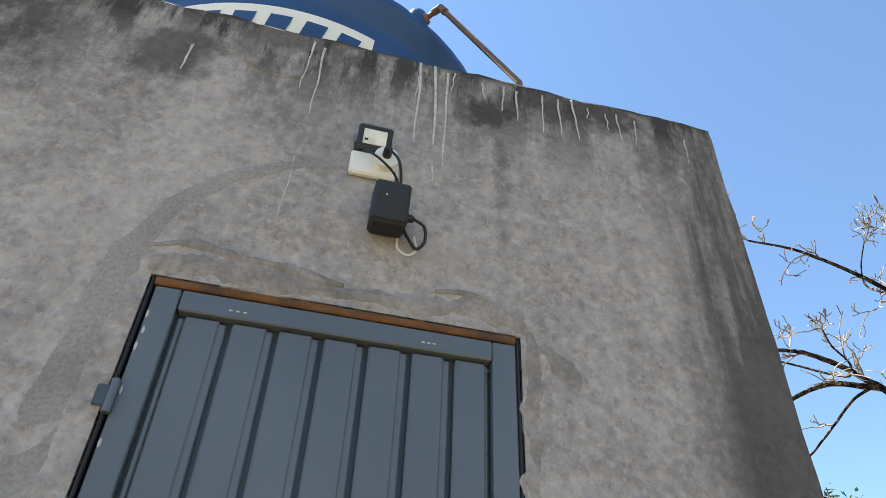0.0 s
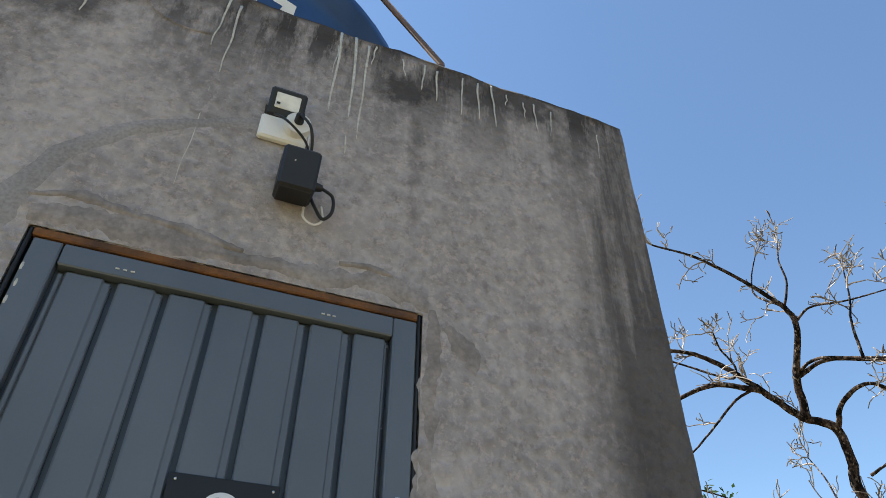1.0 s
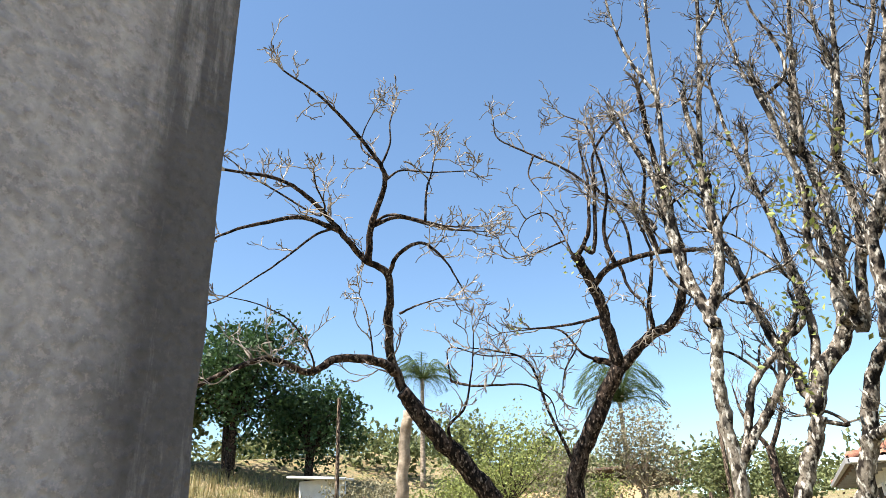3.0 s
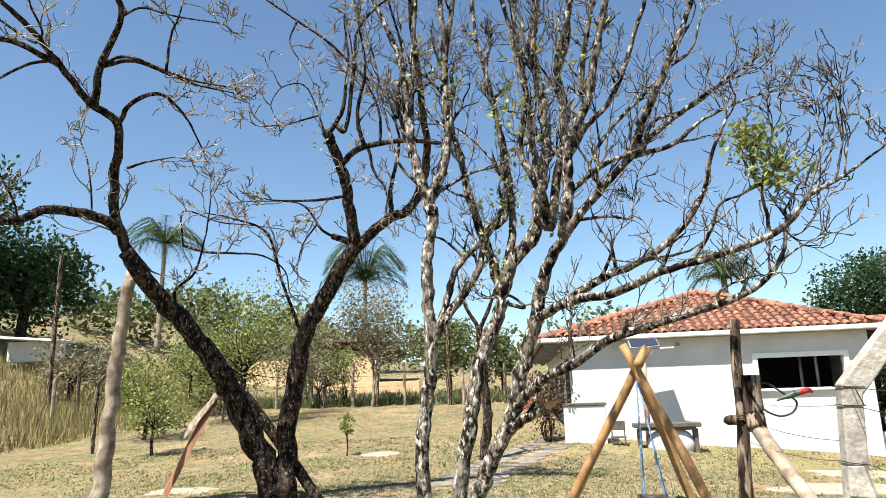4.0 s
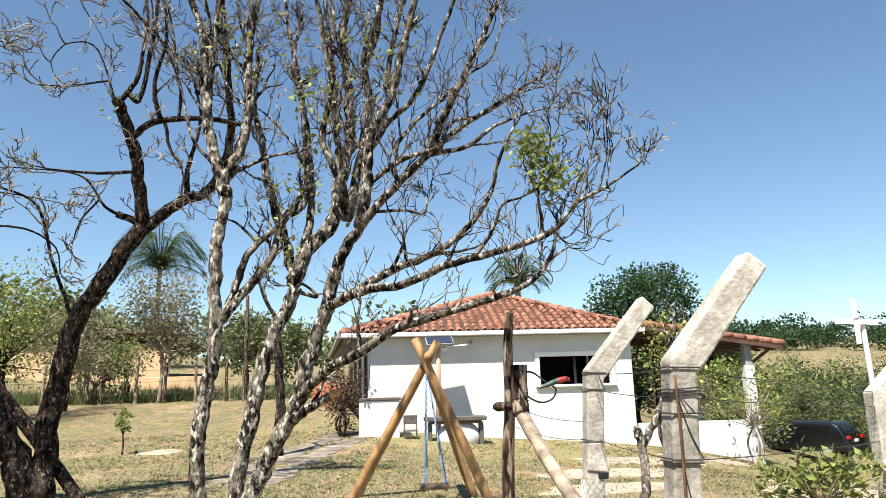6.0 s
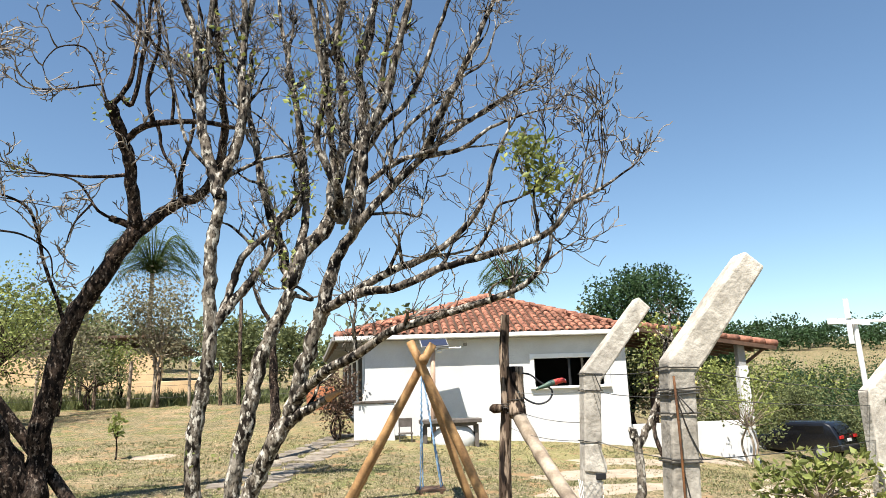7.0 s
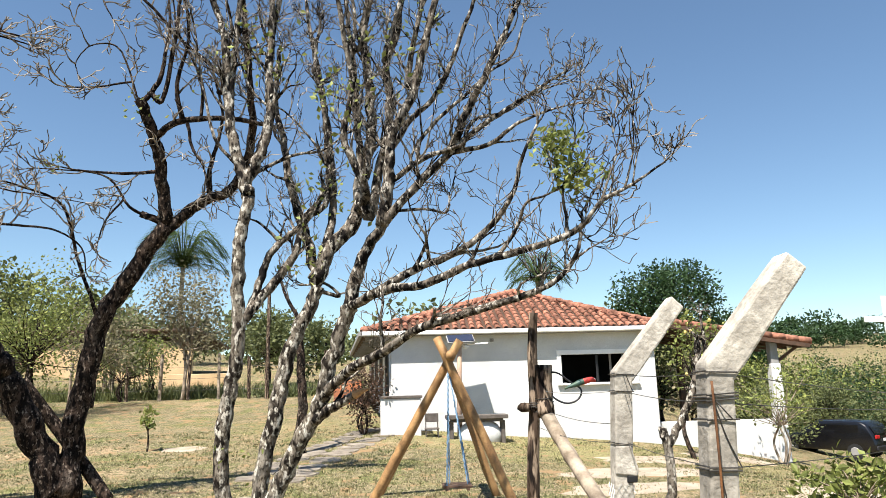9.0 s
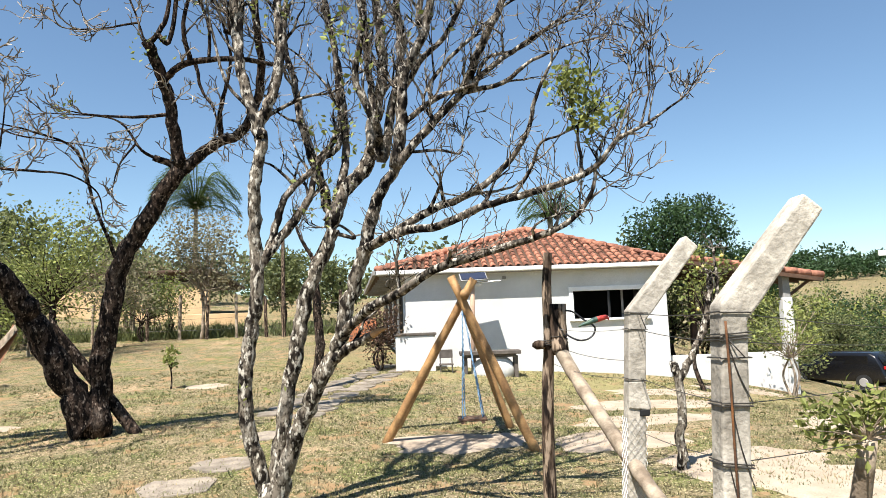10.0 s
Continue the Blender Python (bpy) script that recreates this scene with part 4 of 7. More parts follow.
class Tree:
    """A trunk with limbs along given ways, and twigs that grow from them."""

    def __init__(self, name, at, label, bark, twig, seed):
        self.ob = thing(name, at, label, "tree")
        self.bark, self.twig, self.rng = bark, twig, random.Random(seed)
        self.ways, self.small, self.mid, self.tips = [], Shape(), Shape(), []

    def limb(self, name, r0, r1, *pts):
        pts = [Vector(p) for p in pts]
        if name != "trunk" and self.ways:
            near = min((p for _, w, _ in self.ways for p in w), key=lambda p: (p - pts[0]).length)
            if 0.01 < (near - pts[0]).length < 0.6:
                pts[0] = near.copy() if (near - pts[0]).length < 0.12 else pts[0]
                if pts[0] != near:
                    pts.insert(0, near.copy())
        way = spline(pts, 7)
        n = len(way)
        sd = self.rng.uniform(0, 50)
        r = []
        for i in range(n):
            t = i / (n - 1)
            base = r0 + (r1 - r0) * t ** 0.9
            r.append(base * (1 + 0.07 * noise.noise(Vector((i * 0.4, sd, 0))) + 0.07 * noise.noise(Vector((i * 1.7, sd, 3)))))
            w = base * 0.5
            if 0 < i:
                way[i] = way[i] + Vector((noise.noise(Vector((i * 0.5, sd, 1))), noise.noise(Vector((i * 0.5, sd, 5))), 0.6 * noise.noise(Vector((i * 0.5, sd, 8))))) * w
        if name == "trunk":
            r[0] *= 1.4
            r[1] *= 1.25
            r[2] *= 1.1
        s = Shape().tube(way, r, 12 if r0 > 0.06 else 9)
        # lumpy bark
        s.v = [tuple(Vector(p) + Vector((noise.noise(Vector(p) * 16), noise.noise(Vector(p) * 16 + Vector((5, 0, 0))), 0)) * min(r0, 0.1) * 0.12) for p in s.v]
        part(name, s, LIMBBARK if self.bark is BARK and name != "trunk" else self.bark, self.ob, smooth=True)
        self.ways.append((name, way, r))
        return way

    def grow(self, p, d, ln, r, level, droop):
        """A crooked branch with smaller ones on it."""
        rng = self.rng
        n = 5 if level < 2 else 4
        pts, rad = [p], [r]
        q, dd = p.copy(), d.normalized()
        for i in range(n):
            dd = (dd + Vector((rng.gauss(0, 0.28), rng.gauss(0, 0.28), rng.gauss(self.rise - droop, 0.24)))).normalized()
            q = q + dd * (ln / n)
            pts.append(q.copy())
            rad.append(max(self.fine, r * (1 - 0.8 * (i + 1) / n)))
        (self.mid if level < 2 else self.small).tube(pts, rad, 5 if level == 0 else (4 if level == 1 else 3), cap=False)
        self.tips.append((pts[-1], dd))
        if level < self.depth:
            for k in range(rng.randint(*self.kids[level])):
                i = rng.randint(1, n)
                side = dd.orthogonal().normalized()
                side.rotate(Matrix.Rotation(rng.uniform(0, 6.28), 3, dd))
                nd = (pts[i] - pts[i - 1]).normalized() * 0.75 + side * rng.uniform(0.5, 0.95)
                self.grow(pts[i], nd, ln * rng.uniform(0.45, 0.7), max(self.fine, rad[i] * 0.75), level + 1, droop)

    def twigs(self, per_metre, ln, depth=3, kids=((2, 4), (2, 4), (1, 3)), droop=0.0, skip=("trunk",), outward=0.5, start=0.15, fine=0.0026, rise=0.05, tip=0.45, stout=0.019):
        self.depth, self.kids, self.fine, self.rise = depth, kids, fine, rise
        for name, way, r in self.ways:
            if name in skip:
                continue
            total = sum((way[i + 1] - way[i]).length for i in range(len(way) - 1))
            for k in range(max(1, int(total * per_metre))):
                f = self.rng.uniform(start, 1.0)
                i = min(len(way) - 2, int(f * (len(way) - 1)))
                p = way[i].lerp(way[i + 1], self.rng.random())
                d = (way[i + 1] - way[i]).normalized()
                side = d.orthogonal().normalized()
                side.rotate(Matrix.Rotation(self.rng.uniform(0, 6.28), 3, d))
                nd = d * 0.6 + side * 0.9 + Vector((0, 0, outward))
                self.grow(p, nd, ln * self.rng.uniform(0.5, 1.2) * (1.1 - 0.4 * f), max(fine * 2, min(stout, r[i] * 0.55)), 0, droop)
            d = (way[-1] - way[-2]).normalized()
            if "cut" not in name and "broken" not in name:
                for k in range(3):
                    self.grow(way[-1], d + Vector((self.rng.gauss(0, 0.3), self.rng.gauss(0, 0.3), self.rng.gauss(0, 0.3))), ln * tip * self.rng.uniform(0.7, 1.25), max(fine * 1.5, r[-1] * 0.8), 0, droop)
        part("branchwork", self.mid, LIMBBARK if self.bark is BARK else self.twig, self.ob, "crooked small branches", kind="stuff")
        part("crown", self.small, self.twig, self.ob, "many fine bare twigs", kind="stuff")

    def leaves(self, centres, material, name="leaves"):
        s = Shape()
        for c, rad, count, size in centres:
            for k in range(count):
                o = Vector((self.rng.gauss(0, 1), self.rng.gauss(0, 1), self.rng.gauss(0, 1))) * rad * 0.5
                leaf(s, Vector(c) + o, size * self.rng.uniform(0.6, 1.3), self.rng)
        part(name, s, material, self.ob, "sparse yellow-green leaves", kind="stuff")


def leaf(s, p, size, rng, up=0.3):
    d = Vector((rng.gauss(0, 1), rng.gauss(0, 1), rng.gauss(up, 0.8))).normalized()
    o = d.orthogonal().normalized()
    o.rotate(Matrix.Rotation(rng.uniform(0, 6.28), 3, d))
    w = o * size * 0.28
    k = d.cross(o) * size * 0.08
    s.add([p, p + d * size * 0.5 + w + k, p + d * size, p + d * size * 0.5 - w + k], [(0, 1, 2, 3)])


citrus = Tree("bare_citrus_tree", (7.85, 0.98, 0.2), "nearly leafless citrus tree with lichen-grey bark and several trunks", BARK, TWIG, 3)
citrus.limb("trunk", 0.066, 0.05, (7.85, 0.98, 0.26), (7.84, 1.05, 0.56), (7.82, 1.16, 0.97), (7.81, 1.16, 1.42), (7.80, 1.11, 1.74), (7.79, 1.06, 2.12), (7.78, 1.08, 2.59), (7.76, 1.07, 2.92), (7.75, 1.01, 3.31))
citrus.limb("limb", 0.060, 0.024, (7.75, 1.05, 3.46), (7.79, 1.17, 3.86), (7.83, 1.24, 4.24), (7.87, 1.28, 4.69), (7.91, 1.36, 5.05), (7.95, 1.60, 5.65))
citrus.limb("limb", 0.054, 0.024, (7.75, 1.05, 3.44), (7.79, 0.92, 3.78), (7.83, 0.85, 4.13), (7.87, 0.90, 4.53), (7.91, 0.89, 4.94), (7.95, 0.92, 5.67))
citrus.limb("limb", 0.048, 0.022, (7.80, 1.08, 2.26), (7.85, 0.91, 2.45), (7.90, 0.75, 2.67), (7.95, 0.64, 2.87), (8.00, 0.59, 3.16), (8.05, 0.44, 3.37))
citrus.limb("trunk", 0.07, 0.055, (7.85, 0.96, 0.26), (7.87, 0.92, 0.59), (7.88, 0.86, 1.08), (7.90, 0.75, 1.64), (7.92, 0.66, 2.06), (7.93, 0.53, 2.33), (7.95, 0.44, 2.57))
citrus.limb("limb", 0.054, 0.022, (7.95, 0.46, 2.56), (8.03, 0.53, 2.90), (8.12, 0.62, 3.18), (8.20, 0.76, 3.63), (8.28, 0.82, 3.99), (8.37, 0.93, 4.42), (8.45, 0.93, 5.00))
citrus.limb("limb", 0.072, 0.036, (7.95, 0.49, 2.61), (8.01, 0.33, 2.94), (8.06, 0.14, 3.16), (8.12, 0.09, 3.54), (8.18, -0.00, 4.00), (8.24, 0.02, 4.49), (8.29, 0.08, 5.12), (8.35, -0.03, 5.84))
citrus.limb("limb", 0.042, 0.017, (7.95, 0.46, 2.68), (8.08, 0.35, 3.17), (8.22, 0.36, 3.61), (8.35, 0.42, 4.15), (8.48, 0.52, 4.72), (8.62, 0.66, 5.41), (8.75, 0.75, 6.22))
citrus.limb("trunk", 0.075, 0.055, (7.85, 0.92, 0.26), (7.81, 0.86, 0.55), (7.76, 0.72, 0.93), (7.72, 0.57, 1.25), (7.68, 0.40, 1.55), (7.64, 0.32, 1.81), (7.59, 0.21, 2.16), (7.55, 0.12, 2.36))
citrus.limb("broken_limb", 0.05, 0.028, (7.70, 0.44, 1.48), (7.58, 0.26, 1.57), (7.45, 0.08, 1.66))
citrus.limb("limb", 0.044, 0.010, (7.65, 0.35, 1.63), (7.35, 0.12, 1.84), (7.05, -0.16, 1.96), (6.85, -0.40, 2.09), (6.55, -0.81, 2.19), (6.35, -1.08, 2.25), (6.35, -1.27, 2.34), (6.25, -1.38, 2.48), (6.25, -1.42, 2.64))
citrus.limb("limb", 0.042, 0.006, (7.55, 0.15, 2.34), (7.25, -0.12, 2.42), (6.95, -0.46, 2.42), (6.65, -0.76, 2.50), (6.35, -1.10, 2.54), (6.25, -1.40, 2.64), (6.15, -1.53, 2.79), (6.15, -1.74, 2.90), (6.15, -1.95, 3.04))
citrus.limb("limb", 0.058, 0.010, (7.60, 0.19, 2.30), (7.52, 0.05, 2.69), (7.44, -0.13, 2.97), (7.36, -0.37, 3.23), (7.28, -0.68, 3.52), (7.19, -0.91, 3.69), (7.11, -1.18, 3.85), (7.03, -1.49, 4.03))
citrus.limb("limb", 0.054, 0.024, (7.45, -0.12, 2.98), (7.43, -0.18, 3.33), (7.42, -0.21, 3.71), (7.40, -0.38, 4.05), (7.38, -0.48, 4.45), (7.37, -0.58, 4.86), (7.35, -0.72, 5.34))
citrus.limb("limb", 0.036, 0.010, (7.25, -0.08, 2.44), (7.15, -0.38, 2.56), (7.05, -0.68, 2.66), (6.95, -0.92, 2.82), (6.85, -1.09, 3.04), (6.75, -1.16, 3.29), (6.65, -1.26, 3.50))
citrus.limb("limb", 0.036, 0.014, (7.20, -0.68, 3.49), (7.16, -0.85, 3.89), (7.12, -1.04, 4.27), (7.09, -1.24, 4.70), (7.05, -1.42, 5.14))
citrus.limb("limb", 0.042, 0.017, (7.75, 0.02, 3.35), (7.65, 0.20, 3.80), (7.55, 0.12, 4.22), (7.45, 0.19, 4.69), (7.35, 0.28, 5.26))
citrus.limb("limb", 0.017, 0.005, (6.60, -0.98, 2.60), (6.53, -1.07, 2.74), (6.45, -1.12, 2.87), (6.38, -1.24, 2.90), (6.30, -1.37, 2.96))
citrus.limb("limb", 0.013, 0.005, (6.32, -1.34, 2.62), (6.29, -1.34, 2.73), (6.26, -1.32, 2.87), (6.23, -1.36, 3.04), (6.20, -1.40, 3.18))
citrus.limb("limb", 0.009, 0.003, (6.15, -1.54, 2.80), (6.13, -1.58, 2.93), (6.12, -1.64, 3.09), (6.10, -1.62, 3.21))
citrus.limb("limb", 0.008, 0.003, (6.15, -1.70, 2.86), (6.13, -1.72, 3.00), (6.12, -1.75, 3.14), (6.10, -1.75, 3.33))
citrus.limb("limb", 0.024, 0.005, (7.25, -0.71, 3.51), (7.18, -0.98, 3.55), (7.11, -1.18, 3.68), (7.04, -1.41, 3.76), (6.97, -1.61, 3.79))
citrus.limb("limb", 0.018, 0.005, (7.20, -0.75, 3.54), (7.20, -0.86, 3.75), (7.20, -1.13, 3.83), (7.20, -1.38, 3.99), (7.20, -1.68, 4.10))
citrus.limb("limb", 0.026, 0.014, (7.50, -0.18, 3.33), (7.40, -0.41, 3.48), (7.30, -0.54, 3.51), (7.20, -0.76, 3.55))
citrus.limb("limb", 0.048, 0.026, (7.90, -0.01, 3.17), (7.88, -0.08, 3.57), (7.87, -0.17, 3.93), (7.85, -0.18, 4.29), (7.83, -0.16, 4.55), (7.82, -0.26, 4.87), (7.80, -0.32, 5.35))
citrus.limb("limb", 0.036, 0.02, (8.10, 0.04, 3.59), (8.12, 0.11, 3.92), (8.14, 0.13, 4.26), (8.16, 0.16, 4.72), (8.18, 0.21, 5.08), (8.20, 0.26, 5.62))
citrus.limb("limb", 0.032, 0.016, (7.70, -0.20, 3.71), (7.64, -0.36, 3.94), (7.58, -0.56, 4.11), (7.52, -0.71, 4.38), (7.46, -0.82, 4.66), (7.40, -0.97, 5.03))
citrus.limb("limb", 0.036, 0.026, (7.85, 1.02, 2.39), (7.89, 0.92, 2.64), (7.92, 0.87, 2.82), (7.96, 0.75, 2.98), (8.00, 0.62, 3.10))
citrus.limb("limb", 0.032, 0.012, (8.00, 0.60, 3.16), (8.03, 0.41, 3.31), (8.07, 0.38, 3.54), (8.10, 0.41, 3.98), (8.13, 0.45, 4.32), (8.17, 0.53, 4.74), (8.20, 0.48, 5.21))
citrus.limb("limb", 0.013, 0.005, (8.10, 0.37, 3.75), (8.07, 0.52, 3.92), (8.05, 0.67, 4.10), (8.03, 0.82, 4.23), (8.00, 1.00, 4.28))
citrus.limb("limb", 0.02, 0.007, (7.75, 1.05, 3.46), (7.81, 0.85, 3.61), (7.88, 0.64, 3.73), (7.94, 0.42, 3.79), (8.00, 0.25, 3.94))
citrus.limb("limb", 0.012, 0.005, (7.85, 0.91, 4.11), (7.84, 1.03, 4.32), (7.83, 1.14, 4.58), (7.81, 1.24, 4.85), (7.80, 1.29, 5.22))
citrus.limb("limb", 0.016, 0.006, (7.78, 1.15, 3.55), (7.76, 1.30, 3.82), (7.75, 1.39, 4.13), (7.73, 1.47, 4.54), (7.72, 1.52, 4.86), (7.70, 1.61, 5.23))
citrus.limb("limb", 0.02, 0.008, (7.50, -0.43, 3.68), (7.46, -0.63, 3.91), (7.42, -0.84, 4.08), (7.38, -1.03, 4.26), (7.34, -1.22, 4.38), (7.30, -1.32, 4.65))
citrus.limb("limb", 0.014, 0.006, (7.40, -0.28, 3.04), (7.40, -0.48, 3.09), (7.40, -0.64, 3.06), (7.40, -0.67, 3.17))
citrus.limb("limb", 0.02, 0.008, (8.00, 0.27, 2.49), (8.00, 0.39, 2.60), (8.00, 0.56, 2.59))
citrus.limb("limb", 0.016, 0.006, (7.95, 0.85, 3.05), (7.92, 0.94, 3.12), (7.90, 1.05, 3.17))
citrus.limb("limb", 0.02, 0.008, (7.90, 0.15, 4.64), (7.86, 0.14, 5.18), (7.82, 0.34, 5.55), (7.78, 0.38, 6.06), (7.74, 0.42, 6.61), (7.70, 0.40, 7.30))
citrus.limb("limb", 0.02, 0.008, (7.80, 0.03, 5.46), (7.77, 0.04, 5.82), (7.73, 0.15, 6.18), (7.70, 0.18, 6.72))
citrus.limb("limb", 0.03, 0.012, (7.90, 1.23, 4.08), (7.90, 1.21, 4.77), (7.90, 1.16, 5.57), (7.90, 1.14, 6.24), (7.90, 1.08, 6.95), (7.90, 1.05, 7.57))
citrus.limb("limb", 0.02, 0.008, (7.90, 1.17, 5.80), (7.90, 1.36, 6.35), (7.90, 1.45, 6.84), (7.90, 1.50, 7.35))
citrus.limb("limb", 0.034, 0.014, (8.00, 0.90, 4.31), (8.00, 0.90, 4.95), (8.00, 0.72, 5.97), (8.00, 0.60, 6.76), (8.00, 0.44, 7.45))
citrus.limb("limb", 0.02, 0.008, (8.00, 0.65, 6.36), (8.00, 0.47, 6.55), (8.00, 0.24, 7.01))
citrus.limb("trunk", 0.115, 0.12, (7.85, 0.96, 0.16), (7.85, 0.96, 0.3), (7.85, 0.96, 0.47))
citrus.limb("limb", 0.03, 0.014, (7.70, -0.16, 4.59), (7.70, -0.34, 5.28), (7.70, -0.45, 5.95), (7.70, -0.62, 6.50))
citrus.limb("limb", 0.03, 0.014, (7.60, -0.35, 4.27), (7.60, -0.48, 4.99), (7.60, -0.69, 5.62), (7.60, -0.80, 6.17))
citrus.limb("limb", 0.028, 0.014, (7.80, 0.05, 4.77), (7.80, -0.05, 5.61), (7.80, -0.16, 6.20), (7.80, -0.23, 6.85))
citrus.limb("limb", 0.02, 0.01, (7.70, -0.33, 5.24), (7.70, -0.28, 5.79), (7.70, -0.37, 6.39))
citrus.twigs(3.0, 0.54, 3, ((2, 4), (2, 3), (1, 2)), outward=0.75, fine=0.0032, rise=0.14, tip=0.45, stout=0.017)
citrus.leaves([((6.15, -1.27, 3.16), 0.14, 230, 0.05), ((6.2, -1.38, 2.98), 0.15, 220, 0.05), ((6.9, 0.2, 3.9), 0.25, 70, 0.06), ((7.4, 0.3, 3.3), 0.3, 60, 0.06), ((7.6, 0.5, 2.8), 0.2, 40, 0.06), ((7.4, -0.3, 4.5), 0.4, 60, 0.06), ((7.7, 0.9, 4.6), 0.4, 60, 0.06), ((7.3, 0.9, 1.2), 0.15, 10, 0.05)], LEAF_YELLOW)
part("splintered_end", Shape().tube(spline([(7.455, 0.09, 1.655), (7.41, 0.03, 1.685), (7.38, -0.03, 1.70)], 3), [0.032, 0.03, 0.025, 0.02, 0.015, 0.01, 0.004], 7), SPLINTER, citrus.ob, "raw orange broken wood")

bare_tree = Tree("bare_leaning_tree", (12.05, 4.4, 0.3), "leafless dark-barked tree with two leaning trunks", DARKBARK, PALETWIG, 8)
bare_tree.limb("trunk", 0.16, 0.115, (12.05, 4.40, 0.41), (12.08, 4.33, 1.39), (12.05, 4.15, 2.57), (12.05, 3.71, 3.42), (12.01, 3.23, 4.13))
bare_tree.limb("cut_limb", 0.09, 0.075, (12.01, 3.23, 4.13), (11.74, 3.27, 5.00), (11.54, 3.36, 5.47), (11.35, 3.46, 5.82))
bare_tree.limb("limb", 0.09, 0.035, (12.01, 3.27, 4.07), (12.05, 2.72, 4.51), (12.07, 2.31, 4.71), (11.88, 2.00, 5.40), (11.53, 1.98, 6.16), (11.06, 1.97, 6.98), (10.57, 1.91, 7.71))
bare_tree.limb("limb", 0.055, 0.03, (11.60, 3.31, 5.35), (11.54, 2.94, 5.57), (11.61, 2.27, 5.63), (11.66, 1.75, 5.55))
bare_tree.limb("limb", 0.04, 0.015, (11.61, 2.27, 5.62), (11.35, 2.32, 6.19), (11.10, 2.15, 6.76), (10.69, 2.23, 7.39))
bare_tree.limb("limb", 0.04, 0.015, (11.54, 2.95, 5.54), (11.38, 2.97, 6.08), (11.21, 2.78, 6.70), (10.88, 2.79, 7.39))
bare_tree.limb("trunk", 0.20, 0.11, (12.02, 4.45, 0.42), (11.84, 4.77, 1.18), (11.61, 5.05, 1.93), (11.38, 5.23, 2.38), (11.03, 5.54, 2.94), (10.62, 5.86, 3.45), (10.29, 6.03, 3.89))
bare_tree.limb("limb", 0.095, 0.02, (10.60, 5.97, 3.68), (10.27, 6.15, 4.19), (10.03, 6.10, 4.84), (9.79, 5.91, 5.57), (9.47, 6.10, 5.79), (9.05, 6.25, 6.15), (8.62, 6.39, 6.50), (8.13, 6.61, 6.74), (7.47, 7.06, 6.77))
bare_tree.limb("limb", 0.08, 0.025, (10.22, 6.14, 4.18), (9.92, 6.23, 4.32), (9.42, 6.58, 4.32), (9.08, 6.80, 4.09), (8.55, 7.06, 4.23), (8.05, 7.37, 3.99), (7.45, 7.74, 3.55))
bare_tree.limb("limb", 0.06, 0.012, (9.49, 6.08, 5.77), (9.33, 5.88, 6.24), (9.18, 5.50, 6.83), (8.86, 5.51, 7.18), (8.09, 5.74, 7.74), (7.47, 6.00, 8.02))
bare_tree.limb("limb", 0.04, 0.01, (9.78, 5.87, 5.53), (9.70, 5.63, 5.84), (9.79, 5.27, 5.96), (10.00, 5.01, 5.68), (10.23, 4.83, 5.21))
bare_tree.limb("limb", 0.035, 0.008, (9.37, 5.91, 6.22), (9.57, 5.53, 6.38), (10.03, 5.00, 6.21), (10.36, 4.50, 6.14))
bare_tree.limb("limb", 0.045, 0.012, (8.99, 6.26, 6.13), (8.55, 6.54, 6.28), (8.15, 6.93, 6.15), (7.81, 7.24, 5.97), (7.51, 7.55, 5.69))
bare_tree.limb("limb", 0.03, 0.008, (11.03, 5.45, 2.84), (10.79, 5.56, 3.33), (10.83, 5.27, 3.64), (10.73, 5.06, 4.16), (10.58, 4.91, 4.67))
bare_tree.limb("limb", 0.03, 0.008, (12.12, 4.09, 2.70), (11.77, 4.34, 3.58), (11.43, 4.45, 4.29), (11.05, 4.84, 4.47), (10.77, 5.10, 4.50))
bare_tree.limb("limb", 0.03, 0.008, (11.78, 3.25, 4.92), (11.58, 3.66, 4.80), (11.30, 4.13, 4.75), (11.10, 4.37, 4.75))
bare_tree.limb("cut_limb", 0.055, 0.05, (12.00, 3.19, 4.09), (11.95, 3.36, 4.21), (11.90, 3.57, 4.29))
bare_tree.limb("limb", 0.024, 0.008, (11.90, 3.55, 4.27), (11.82, 3.71, 4.38), (11.74, 3.85, 4.62), (11.66, 3.98, 4.77), (11.58, 4.24, 4.83), (11.50, 4.91, 4.87))
bare_tree.limb("limb", 0.017, 0.008, (11.70, 3.82, 4.44), (11.65, 3.95, 4.13), (11.60, 4.02, 3.78))
bare_tree.limb("limb", 0.024, 0.008, (11.30, 5.79, 4.18), (11.36, 5.43, 4.06), (11.42, 4.99, 4.02), (11.48, 4.54, 3.96), (11.54, 4.20, 3.72), (11.60, 4.14, 3.39))
bare_tree.limb("limb", 0.015, 0.006, (11.00, 5.62, 4.63), (11.13, 5.08, 4.45), (11.27, 4.69, 4.41), (11.40, 4.13, 4.32))
bare_tree.limb("limb", 0.04, 0.015, (11.40, 3.38, 5.81), (11.35, 3.20, 6.13), (11.30, 3.13, 6.53), (11.25, 3.07, 6.94), (11.20, 3.12, 7.53))
bare_tree.limb("limb", 0.018, 0.006, (11.40, 3.54, 5.92), (11.36, 3.70, 6.41), (11.32, 3.87, 6.65), (11.28, 4.18, 6.62), (11.24, 4.34, 6.36), (11.20, 4.28, 6.13))
bare_tree.limb("limb", 0.016, 0.006, (11.40, 3.64, 6.08), (11.37, 4.11, 6.03), (11.33, 4.58, 6.03), (11.30, 4.79, 6.16))
